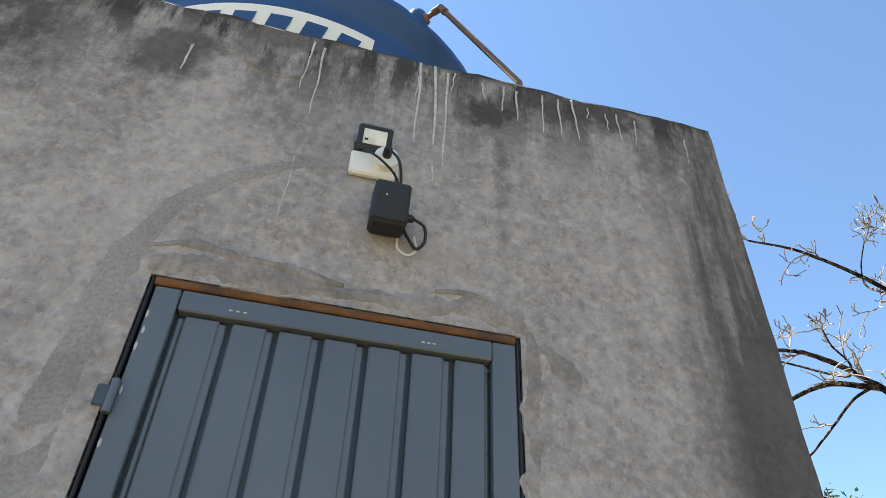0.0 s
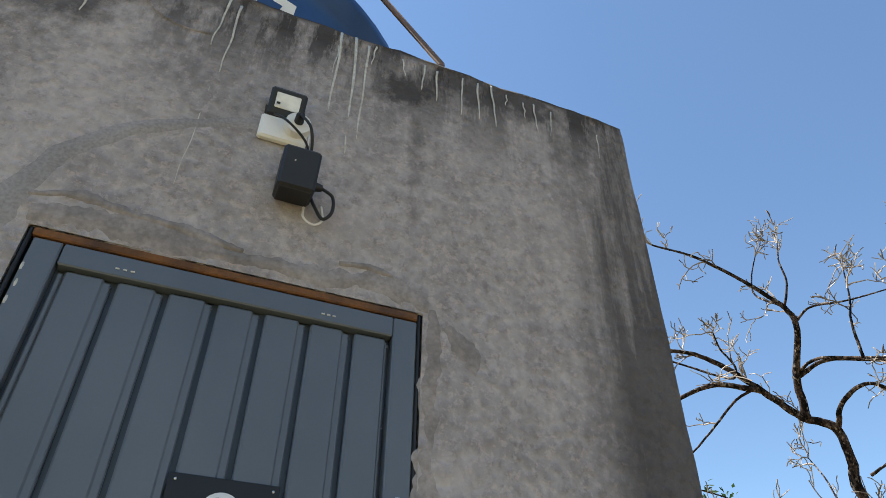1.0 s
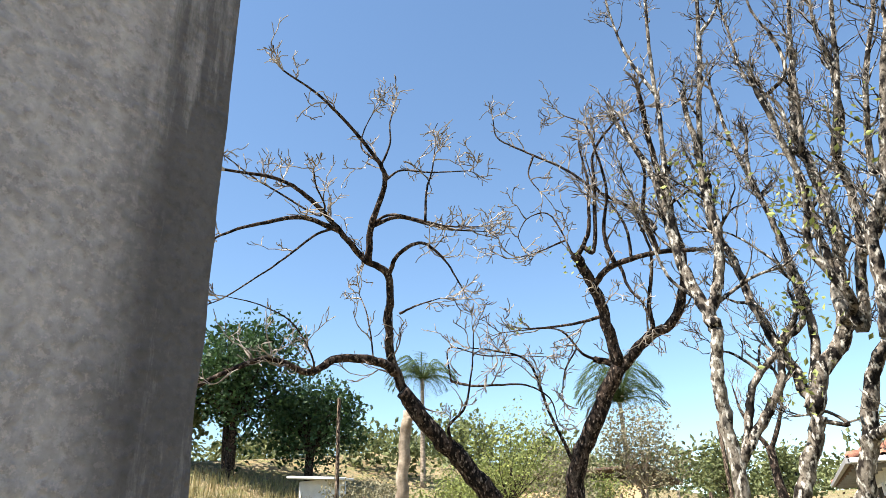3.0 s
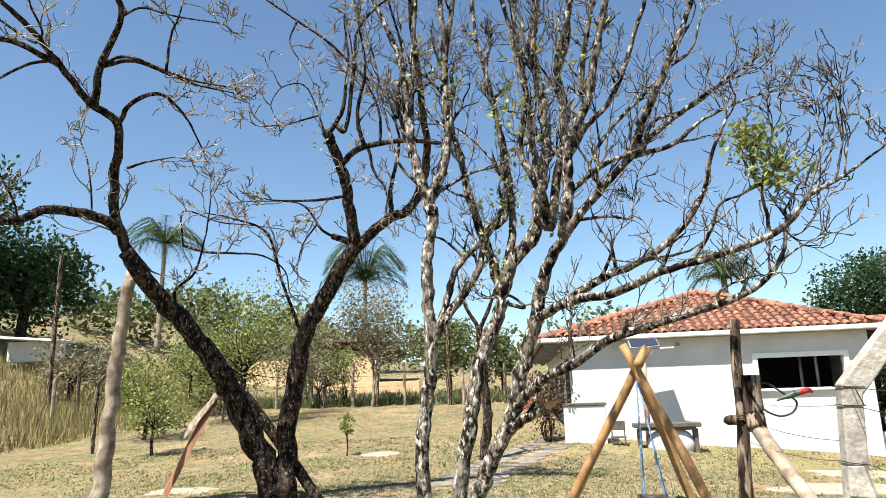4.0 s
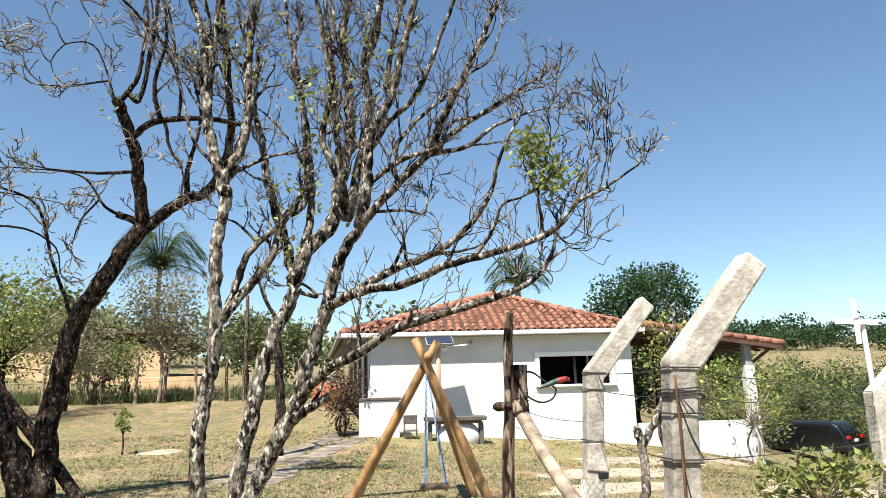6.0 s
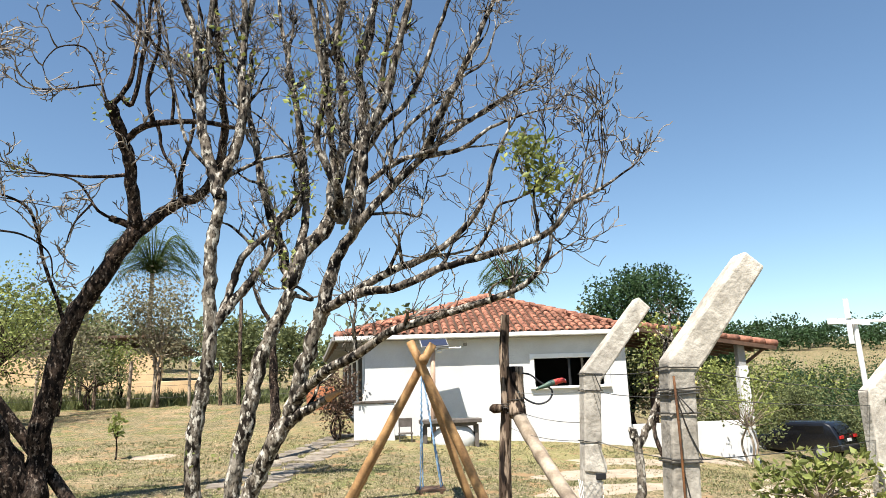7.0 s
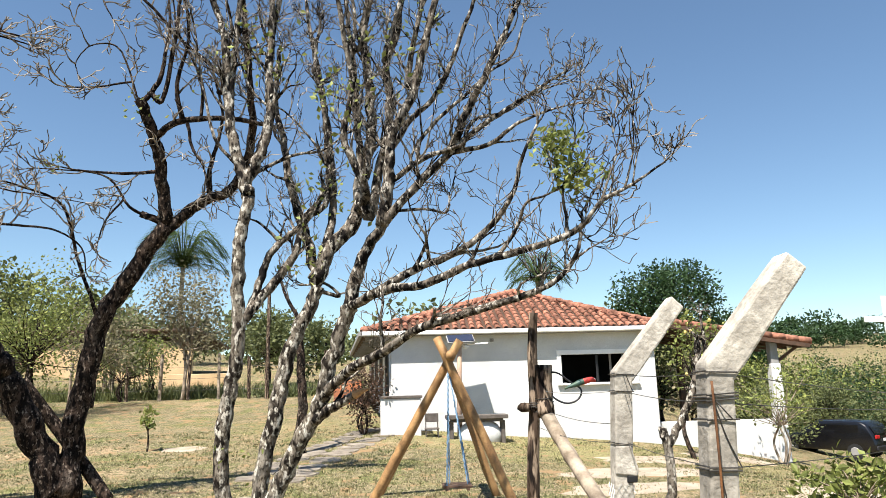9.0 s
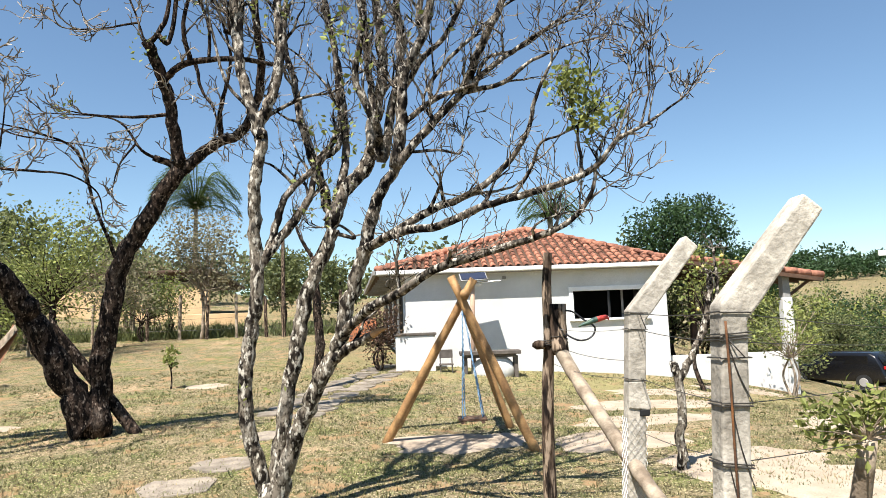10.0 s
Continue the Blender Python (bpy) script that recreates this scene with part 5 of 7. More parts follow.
bare_tree.limb("limb", 0.028, 0.01, (11.60, 2.90, 5.61), (11.57, 2.77, 5.17), (11.53, 2.58, 4.86), (11.50, 2.50, 4.46))
bare_tree.limb("limb", 0.026, 0.01, (11.60, 2.65, 5.62), (11.55, 2.67, 6.12), (11.50, 2.82, 6.54), (11.45, 3.03, 6.96), (11.40, 3.11, 7.48))
bare_tree.limb("limb", 0.04, 0.016, (12.00, 2.67, 4.53), (11.90, 2.61, 4.94), (11.80, 2.48, 5.34), (11.70, 2.40, 5.74), (11.60, 2.52, 6.32))
bare_tree.limb("limb", 0.04, 0.01, (12.00, 2.34, 6.21), (11.90, 2.61, 6.57), (11.80, 3.09, 6.99), (11.70, 3.58, 7.54), (11.60, 4.18, 8.03), (11.50, 4.70, 8.48), (11.40, 4.73, 8.85))
bare_tree.limb("limb", 0.04, 0.012, (11.40, 3.16, 5.86), (11.35, 3.01, 6.87), (11.30, 2.93, 7.44), (11.25, 2.48, 7.83), (11.20, 2.04, 7.91))
bare_tree.limb("limb", 0.02, 0.008, (11.30, 2.92, 7.49), (11.25, 2.99, 7.96), (11.20, 3.29, 8.23))
bare_tree.limb("limb", 0.02, 0.008, (11.60, 4.13, 7.97), (11.55, 4.20, 7.58), (11.50, 4.00, 7.16))
bare_tree.limb("limb", 0.03, 0.01, (9.50, 6.04, 6.36), (9.53, 5.67, 6.45), (9.55, 5.17, 6.23), (9.57, 4.69, 5.99), (9.60, 4.15, 5.83))
bare_tree.limb("limb", 0.022, 0.008, (9.50, 5.01, 6.17), (9.53, 4.99, 6.63), (9.57, 4.90, 7.00), (9.60, 4.85, 7.40))
bare_tree.limb("limb", 0.025, 0.008, (9.50, 5.74, 7.06), (9.53, 5.46, 7.16), (9.57, 4.95, 6.97), (9.60, 4.28, 6.78))
bare_tree.limb("limb", 0.022, 0.008, (9.50, 5.86, 7.41), (9.53, 6.26, 7.87), (9.57, 6.24, 8.23), (9.60, 6.08, 8.53))
bare_tree.limb("limb", 0.02, 0.008, (9.50, 5.88, 7.31), (9.53, 5.67, 7.73), (9.57, 5.70, 8.13), (9.60, 5.64, 8.46))
bare_tree.limb("limb", 0.02, 0.006, (9.50, 5.49, 4.81), (9.55, 5.20, 4.89), (9.60, 4.85, 4.93))
bare_tree.limb("limb", 0.02, 0.008, (9.00, 6.71, 6.55), (8.72, 7.20, 6.94), (8.45, 7.57, 7.25), (8.18, 7.82, 7.52), (7.90, 7.76, 7.52))
bare_tree.limb("limb", 0.022, 0.008, (9.00, 6.24, 6.22), (8.78, 6.48, 6.07), (8.56, 6.71, 5.78), (8.34, 6.92, 5.50), (8.12, 7.57, 5.15), (7.90, 7.70, 4.99))
bare_tree.limb("limb", 0.02, 0.008, (9.00, 6.54, 6.65), (8.45, 6.21, 6.65), (7.90, 5.74, 6.52))
bare_tree.limb("limb", 0.018, 0.007, (9.50, 5.97, 4.19), (9.55, 6.12, 4.91), (9.60, 6.33, 5.33))
bare_tree.limb("limb", 0.018, 0.006, (9.00, 6.64, 4.21), (8.63, 6.70, 4.68), (8.27, 7.01, 4.94), (7.90, 7.30, 5.03))
bare_tree.twigs(1.7, 0.62, 2, ((2, 4), (2, 3)), outward=0.3, fine=0.0068, rise=0.08, tip=0.6, stout=0.02)
bare_tree.leaves([((11.4, 3.5, 5.75), 0.3, 40, 0.07), ((10.9, 4.4, 4.75), 0.12, 16, 0.06), ((11.3, 2.4, 6.3), 0.5, 40, 0.06)], LEAF_YELLOW)


def bevelled(shape, w, seg=2):
    """The same shape with its sharp edges rounded."""
    bm = bmesh.new()
    vs = [bm.verts.new(p) for p in shape.v]
    for f in shape.f:
        bm.faces.new([vs[i] for i in f])
    bmesh.ops.recalc_face_normals(bm, faces=bm.faces)
    bm.normal_update()
    bmesh.ops.bevel(bm, geom=[e for e in bm.edges if e.calc_face_angle(0) > 0.3], offset=w, segments=seg, affect='EDGES', profile=0.5)
    out = Shape()
    bm.verts.index_update()
    out.add([v.co.copy() for v in bm.verts], [[v.index for v in f.verts] for f in bm.faces])
    bm.free()
    return out


# ---- bent concrete posts, wires and timber posts of the near fence ----


def bent_post(x, y, w, bend, arm, label, base=None):
    """A square concrete post whose top leans out at an angle."""
    z0 = ground_z(x, y) - 0.05 if base is None else base
    p = thing("concrete_fence_post", (x, y, z0), label, "fence post", "bent concrete fence posts")
    dy, dz = arm
    ln = math.hypot(dy, dz)
    ny, nz = dz / ln, -dy / ln
    h = w / 2
    left, right = y + h, y - h
    o = [(left, z0), (left, bend), (y + dy + ny * h * 0.92, bend + dz + nz * h * 0.92), (y + dy - ny * h * 0.92, bend + dz - nz * h * 0.92), (right, bend - 0.55 * w), (right, z0)]
    s = bevelled(Shape().prism(o, 0, x - h, x + h), 0.008)
    bm = bmesh.new()
    vs = [bm.verts.new(q) for q in s.v]
    for f in s.f:
        bm.faces.new([vs[i] for i in f])
    bmesh.ops.triangulate(bm, faces=bm.faces)
    for k in range(3):
        bmesh.ops.subdivide_edges(bm, edges=[e for e in bm.edges if e.calc_length() > 0.05], cuts=1)
        bmesh.ops.triangulate(bm, faces=bm.faces)
    for v in bm.verts:
        d = Vector((noise.noise(v.co * 14), noise.noise(v.co * 14 + Vector((9, 0, 0))), noise.noise(v.co * 14 + Vector((0, 9, 0)))))
        v.co += d * 0.002
    out = Shape()
    bm.verts.index_update()
    out.add([v.co.copy() for v in bm.verts], [[v.index for v in f.verts] for f in bm.faces])
    bm.free()
    part("post", out, CONCRETE, p)
    return p


def binding(post, x, y, z, w, tilt, r=0.0025, loose=0.0, n=1):
    """A wire wound once round a square post."""
    h = w / 2 + 0.004
    for k in range(n):
        dz = 0.008 * k
        way = [(x - h, y + h, z + dz), (x - h, y - h, z + dz + tilt), (x + h, y - h, z + dz + tilt), (x + h, y + h, z + dz), (x - h, y + h, z + dz + 0.003)]
        part("tie_wire", Shape().tube(way, r, 5), WIRE, post)
    if loose:
        part("tie_wire", Shape().tube(spline([(x - h, y + h * 0.4, z), (x - h - 0.01, y, z - loose * 0.5), (x - h, y - h * 0.6, z - loose)], 5), r * 0.8, 5), WIRE, post)


PW1, PW2 = 0.088, 0.082
P1, P2, P3 = (5.5, -1.372), (4.1, -1.215), (3.15, -1.36)
post_a = bent_post(*P1, PW1, 1.745, (-0.30, 0.335), "bent concrete fence post wrapped in wire netting")
post_b = bent_post(*P2, PW2, 1.735, (-0.262, 0.295), "bent pale concrete fence post with wound wires")
post_c = bent_post(5.5, -2.83, 0.086, 1.60, (-0.24, 0.20), "bent concrete fence post behind a leafy shrub")
for z, t in ((1.735, -0.004), (1.655, -0.004), (1.415, -0.012)):
    binding(post_a, *P1, z, PW1, t)
part("tie_wire", Shape().tube([(P1[0] - 0.047, P1[1] - 0.01, 1.73), (P1[0] - 0.047, P1[1] - 0.03, 1.68), (P1[0] - 0.047, P1[1] - 0.042, 1.655)], 0.0022, 5), WIRE, post_a)
notch = bevelled(Shape().prism([(P1[1] + 0.044, 1.40), (P1[1] - 0.03, 1.40), (P1[1] - 0.068, 1.29), (P1[1] - 0.062, 1.262), (P1[1] + 0.044, 1.275)], 0, P1[0] - 0.052, P1[0] + 0.044), 0.006)
part("lifting_shoulder", notch, CONCRETE, post_a, "broken shoulder of the post")
# no hole is cut: a black block on the face gives the notch's shade
part("dark_notch", Shape().box((P1[0] - 0.046, P1[1] - 0.036, 1.252), (0.012, 0.05, 0.034), ch=0.006), BLACK, post_a, "black block standing in for the shaded hole under the shoulder")


def netting():
    s = Shape()
    h = PW1 / 2 + 0.004
    per = 8 * h
    z0, z1 = 0.25, 1.23

    def at(u, z):
        u = u % per
        k, f = int(u // (2 * h)), u % (2 * h)
        x, y = ((-h, h - f), (-h + f, -h), (h, -h + f), (h - f, h))[k]
        return Vector((P1[0] + x, P1[1] + y, z))
    step = per / 12
    rows = int((z1 - z0) / 0.022)
    for k in range(12):
        for sgn in (1, -1):
            way = []
            for r in range(rows):
                way.append(at(k * step + sgn * step * 0.5 * (r % 2) + 0.0001, z1 - r * 0.022))
            s.tube(way, 0.0011, 3, cap=False)
    part("wire_netting", s, GALV, post_a, "galvanised hexagonal netting", kind="stuff")


netting()
for z, t, lo, n in ((1.715, -0.003, 0, 1), (1.635, 0.006, 0.05, 3), (1.585, 0.0, 0, 1), (1.452, -0.002, 0.0, 2), (1.29, -0.01, 0.0, 2), (1.12, -0.004, 0, 1)):
    binding(post_b, *P2, z, PW2, t, 0.0024, lo, n)
for a, b in (((4.055, -1.195, 1.62), (4.055, -1.26, 1.46)), ((4.055, -1.2, 1.45), (4.055, -1.262, 1.22)), ((4.055, -1.19, 1.29), (4.055, -1.258, 1.06))):
    part("tie_wire", Shape().tube(spline([a, ((a[0]), (a[1] + b[1]) / 2 + 0.006, (a[2] + b[2]) / 2), b], 4), 0.0018, 5), WIRE, post_b)
rod = Shape().tube(spline([(4.04, -1.178, 1.69), (4.045, -1.18, 1.5), (4.05, -1.178, 1.2), (4.05, -1.178, 0.2)], 5), 0.0036, 7)
solo("iron_rod", rod, RUST, "rusty iron rod tied against a concrete post", "iron rod", smooth=True)


def lean(post, k, z0):
    """Tips the foot of a post and all that is wound round it sideways, below its bend."""
    o = BASE[post.name]
    for ob in post.children:
        for v in ob.data.vertices:
            v.co.y += k * max(0.0, z0 - (v.co.z + o.z))


lean(post_a, 0.07, 1.74)
lean(post_b, 0.06, 1.73)


def span(a, b, sag, r=0.0016, m=None, barbs=0):
    a, b = Vector(a), Vector(b)
    way = [a.lerp(b, k / 16) - Vector((0, 0, sag * 4 * (k / 16) * (1 - k / 16))) for k in range(17)]
    w = thing("fence_wire", a, "thin slack strand of fence wire between posts", "wire", "fence wires")
    part("strand", Shape().tube(way, r, 5), m or WIRE, w)
    for k in range(barbs):
        p = a.lerp(b, (k + 0.5) / barbs) - Vector((0, 0, sag * 4 * ((k + 0.5) / barbs) * (1 - (k + 0.5) / barbs)))
        part("barb", Shape().tube([p + Vector((0, -0.006, -0.012)), p + Vector((0, 0.006, 0.012))], 0.0014, 4), m or WIRE, w)


for z1, z2, z3 in ((1.735, 1.715, 1.60), (1.655, 1.63, 1.53), (1.415, 1.452, 1.36), (1.15, 1.29, 1.12)):
    span((P2[0], P2[1], z2), (P1[0], P1[1], z1), 0.012, barbs=0)
    span((P2[0], P2[1], z2), (5.5, -2.83, z3), 0.01)
span((P1[0], P1[1], 1.66), (6.72, -1.18, 1.66), 0.02, m=GALV)
span((P1[0], P1[1], 1.415), (6.72, -1.18, 1.42), 0.03)
span((P1[0], P1[1], 1.5), (6.72, -1.18, 1.55), 0.03)


def timber():
    rng = random.Random(2)
    t = thing("timber_post", (6.7, -1.15, 0.2), "dark weathered round timber fence post", "fence post")
    way = spline([(6.7, -1.10, 0.1), (6.7, -1.105, 0.7), (6.7, -1.12, 1.2), (6.7, -1.15, 1.6), (6.7, -1.15, 1.9), (6.7, -1.172, 2.17)], 6)
    part("pole", Shape().tube(way, [0.047 + 0.004 * noise.noise(Vector((k * 0.6, 1, 0))) - 0.0006 * k for k in range(len(way))], 12), LOG, t, smooth=True)
    part("knot", Shape().ball((6.66, -1.075, 1.555), (0.04, 0.05, 0.035), 8, 0.3, 3), LOG, t, smooth=True)
    part("wire_wrap", Shape().tube([(6.7 + 0.052 * math.cos(a), -1.135 + 0.052 * math.sin(a), 1.55 + 0.002 * a) for a in [k * 0.6 for k in range(32)]], 0.003, 4), WIRE, t)
    br = thing("timber_brace", (5.0, -1.38, 0.4), "pale debarked log bent into a diagonal fence brace", "brace")
    part("wire_wrap", Shape().tube([(6.62 + 0.06 * math.cos(a), -1.2 + 0.06 * math.sin(a), 1.52 + 0.004 * a) for a in [k * 0.6 for k in range(42)]], 0.0028, 4), WIRE, br)
    way = spline([(6.62, -1.205, 1.82), (6.62, -1.20, 1.62), (6.58, -1.20, 1.50)], 5)
    part("stub", Shape().tube(way, [0.055 + 0.008 * noise.noise(Vector((k * 0.9, 3, 0))) for k in range(len(way))], 12), LOG, br, "dark weathered upright stub", smooth=True)
    way = spline([(6.60, -1.20, 1.52), (6.45, -1.235, 1.40), (6.2, -1.27, 1.26), (5.9, -1.30, 1.13), (5.4, -1.315, 0.98), (4.9, -1.36, 0.78), (4.3, -1.42, 0.5), (3.9, -1.45, 0.25)], 5)
    part("log", Shape().tube(way, [0.045 + 0.006 * noise.noise(Vector((k * 0.5, 8, 0))) - 0.0004 * k for k in range(len(way))], 12), PALELOG, br, smooth=True)


timber()


def parrot():
    """A painted bird ornament: one plain shape on a wire hoop."""
    c = Vector((6.55, -1.43, 1.705))
    s = Shape()
    way = [(0, 0.20, -0.075), (0, 0.15, -0.05), (0, 0.08, -0.03), (0, 0.02, -0.005), (0, -0.05, 0.012), (0, -0.10, 0.025), (0, -0.135, 0.028), (0, -0.16, 0.01), (0, -0.165, -0.008)]
    s.tube(spline([c + Vector(p) * 0.55 for p in way], 3), [0.5 * q for q in (0.008, 0.012, 0.015, 0.019, 0.023, 0.027, 0.031, 0.034, 0.036, 0.037, 0.038, 0.038, 0.037, 0.036, 0.035, 0.034, 0.034, 0.033, 0.031, 0.028, 0.023, 0.017, 0.012, 0.008, 0.004)], 10)
    o = solo("bird_ornament", s, GREENP, "painted red and green bird ornament on a wire hoop", "ornament", smooth=True)
    me = o.data
    me.materials.append(REDP)
    me.materials.append(WHITEP)
    for f in me.polygons:
        y = (f.center.y + o.location.y - c.y) / 0.6
        f.material_index = 2 if -0.157 < y < -0.135 and f.center.z > -0.4 and f.normal.z > 0.2 else (1 if y < -0.02 else 0)
    hoop = spline([(6.6, -1.22, 1.775), (6.58, -1.29, 1.765), (6.57, -1.36, 1.71), (6.57, -1.43, 1.66), (6.57, -1.41, 1.60), (6.57, -1.34, 1.575), (6.58, -1.27, 1.60), (6.6, -1.22, 1.65)], 5)
    solo("wire_hoop", Shape().tube(hoop, 0.006, 6), BLACK, "black hose loop nailed to the timber stub", "hoop", smooth=True)


parrot()

# ---- swing ----


def build_swing():
    s = thing("garden_swing", (10.6, -0.7, 0.25), "log A-frame garden swing with blue ropes", "swing")

    def leg(a, b, r=0.055):
        way = [Vector(a).lerp(Vector(b), k / 10) + Vector((noise.noise(Vector((k * 0.5, a[1], 0))), noise.noise(Vector((k * 0.5, a[1], 4))), 0)) * 0.012 for k in range(11)]
        part("leg", Shape().tube(way, [r * (1.05 - 0.012 * k + 0.06 * noise.noise(Vector((k * 0.9, a[0], 2)))) for k in range(11)], 12), EUCALYPT, s, smooth=True)
    leg((10.84, 0.28, 0.17), (10.5, -0.93, 2.26))
    leg((10.1, -1.59, 0.10), (10.42, -0.65, 2.29))
    leg((11.75, 0.22, 0.16), (11.6, -0.98, 2.30))
    leg((11.7, -1.47, 0.16), (11.45, -0.76, 2.22))
    part("crossbar", Shape().tube([(10.25, -0.80, 2.07), (11.75, -0.84, 2.04)], 0.06, 12), EUCALYPT, s, smooth=True)
    part("bolt", Shape().tube([(10.36, -0.78, 1.96), (10.6, -0.78, 1.96)], 0.01, 8), STEEL, s)
    ropes = (((10.85, -0.80, 2.01), (10.80, -0.74, 0.53)), ((11.0, -0.80, 2.01), (10.98, -0.78, 0.53)), ((11.3, -0.82, 2.00), (10.9, -1.0, 0.53)), ((11.4, -0.82, 2.00), (11.05, -1.03, 0.53)))
    for a, b in ropes:
        n = 60
        way = []
        for k in range(n + 1):
            q = Vector(a).lerp(Vector(b), k / n)
            way.append(q + Vector((math.cos(k * 2.1), math.sin(k * 2.1), 0)) * 0.004)
        part("rope", Shape().tube(way, 0.009, 5), BLUEROPE, s, "twisted blue rope")
    for k in range(3):
        part("seat_plank", Shape().box((10.82 + 0.11 * k, -0.87, 0.515), (0.095, 0.36, 0.03), ch=0.005), SEATWOOD, s)
    for y in (-0.74, -1.0):
        part("seat_bearer", Shape().box((10.93, y, 0.485), (0.33, 0.04, 0.03), ch=0.004), SEATWOOD, s)


build_swing()

# ---- things by the house ----


def build_solar_lamp():
    x = 18.68
    p = thing("solar_panel_post", (x, -1.43, 0.5), "dark solar panel on a pale wooden post", "solar panel")
    part("post", Shape().tube([(x, -1.42, 0.3), (x, -1.44, 1.6), (x, -1.47, 2.78)], 0.06, 10), WOODPINK, p, smooth=True)
    t = Matrix.Rotation(radians(-28), 3, 'Y') @ Matrix.Rotation(radians(4), 3, 'Z')
    part("frame", Shape().box((x - 0.02, -1.5, 2.85), (0.42, 0.66, 0.03), t, 0.004), GREYPAINT, p)
    part("cells", Shape().box((x - 0.03, -1.5, 2.872), (0.38, 0.62, 0.012), t, 0.002), PANEL, p)
    part("lamp_arm", Shape().tube([(x - 0.02, -1.5, 2.71), (x - 0.12, -2.15, 2.73)], 0.018, 8), STEEL, p)
    part("lamp_head", Shape().ball((x - 0.05, -1.62, 2.66), (0.05, 0.08, 0.05), 10), WHITEP, p, "small white lamp head", smooth=True)


build_solar_lamp()


def build_seats():
    b = thing("garden_bench", (18.3, -1.8, 0.4), "bench with a weathered dark plank top on a rounded white base", "bench")
    part("top", Shape().box((18.2, -1.78, 1.03), (0.55, 1.42, 0.09), ch=0.012), GREYTOP, b)
    part("apron", Shape().box((18.2, -1.78, 0.955), (0.42, 1.2, 0.07), ch=0.006), GREYTOP, b)
    part("rounded_base", Shape().ball((18.2, -1.86, 0.62), (0.24, 0.52, 0.36), 20, 0.03), WHITEWALL, b, "whitewashed rounded base", smooth=True)
    for y in (-1.2, -2.38):
        part("leg", Shape().box((18.2, y, 0.67), (0.3, 0.09, 0.55), ch=0.01), GREYTOP, b)
    m = thing("masonry_block", (18.75, -0.05, 0.5), "whitewashed masonry counter with a dark top", "counter")
    part("body", Shape().box((18.75, -0.04, 1.02), (0.5, 0.95, 0.92), ch=0.012), WHITEWALL, m)
    part("top", Shape().box((18.75, -0.04, 1.51), (0.56, 1.02, 0.06), ch=0.01), GREYTOP, m)
    c = thing("low_chair", (18.4, -0.75, 0.5), "small dark chair beside the counter", "chair")
    part("seat", Shape().box((18.4, -0.76, 0.78), (0.34, 0.34, 0.03), ch=0.006), GREYTOP, c)
    part("backrest", Shape().box((18.56, -0.76, 1.02), (0.03, 0.32, 0.2), ch=0.006), GREYTOP, c)
    for x in (18.26, 18.55):
        for y in (-0.62, -0.9):
            part("leg", Shape().tube([(x, y, 0.45), (x, y, 1.08 if x > 18.4 else 0.78)], 0.014, 6), GREYTOP, c)


build_seats()


def paving(name, x, y, rx, ry, turn, seed, label, category, group, lift=0.02):
    n = 14
    o = []
    for k in range(n):
        a = 2 * math.pi * k / n
        r = 1 + 0.4 * noise.noise(Vector((math.cos(a) * 1.6, math.sin(a) * 1.6, seed)))
        c, s_ = math.cos(a), math.sin(a)
        u = rx * r * math.copysign(abs(c) ** 0.7, c)
        v = ry * r * math.copysign(abs(s_) ** 0.7, s_)
        o.append((x + u * math.cos(turn) - v * math.sin(turn), y + u * math.sin(turn) + v * math.cos(turn)))
    s = Shape()
    top = [Vector((a, b, ground_z(a, b) + lift + 0.006 * noise.noise(Vector((a * 4, b * 4, seed))))) for a, b in o]
    mid = Vector((x, y, ground_z(x, y) + lift + 0.004))
    low = [p + Vector(((p.x - x) * 0.06, (p.y - y) * 0.06, -lift - 0.05)) for p in top]
    s.add([mid] + top + low, [(0, 1 + k, 1 + (k + 1) % n) for k in range(n)] + [(1 + k, 1 + n + k, 1 + n + (k + 1) % n, 1 + (k + 1) % n) for k in range(n)])
    return solo(name, s, STONE, label, category, group)


for k, (x, y, rx, ry) in enumerate(((10.05, 1.98, 0.36, 0.32), (9.1, 2.22, 0.36, 0.34), (11.55, 1.92, 0.32, 0.26), (8.3, 2.5, 0.4, 0.34))):
    paving("stepping_stone", x, y, rx, ry, 0.3 * k, 3.1 * k, "flat brownish irregular stepping stone in the lawn", "stepping stone", "stepping stones", 0.014)
rng = random.Random(17)
for k in range(15):
    f = k / 14
    x, y = 13.2 + 6.4 * f, 1.85 - 1.45 * f ** 1.4
    for q in (-1, 1):
        paving("path_slab", x + rng.uniform(-0.1, 0.1) + 0.2 * q, y + 0.3 * q + rng.uniform(-0.05, 0.05), 0.21, 0.27, rng.uniform(-0.3, 0.3), k * 2.7 + q, "grey stone slab of the garden path", "path slab", "garden path slabs")


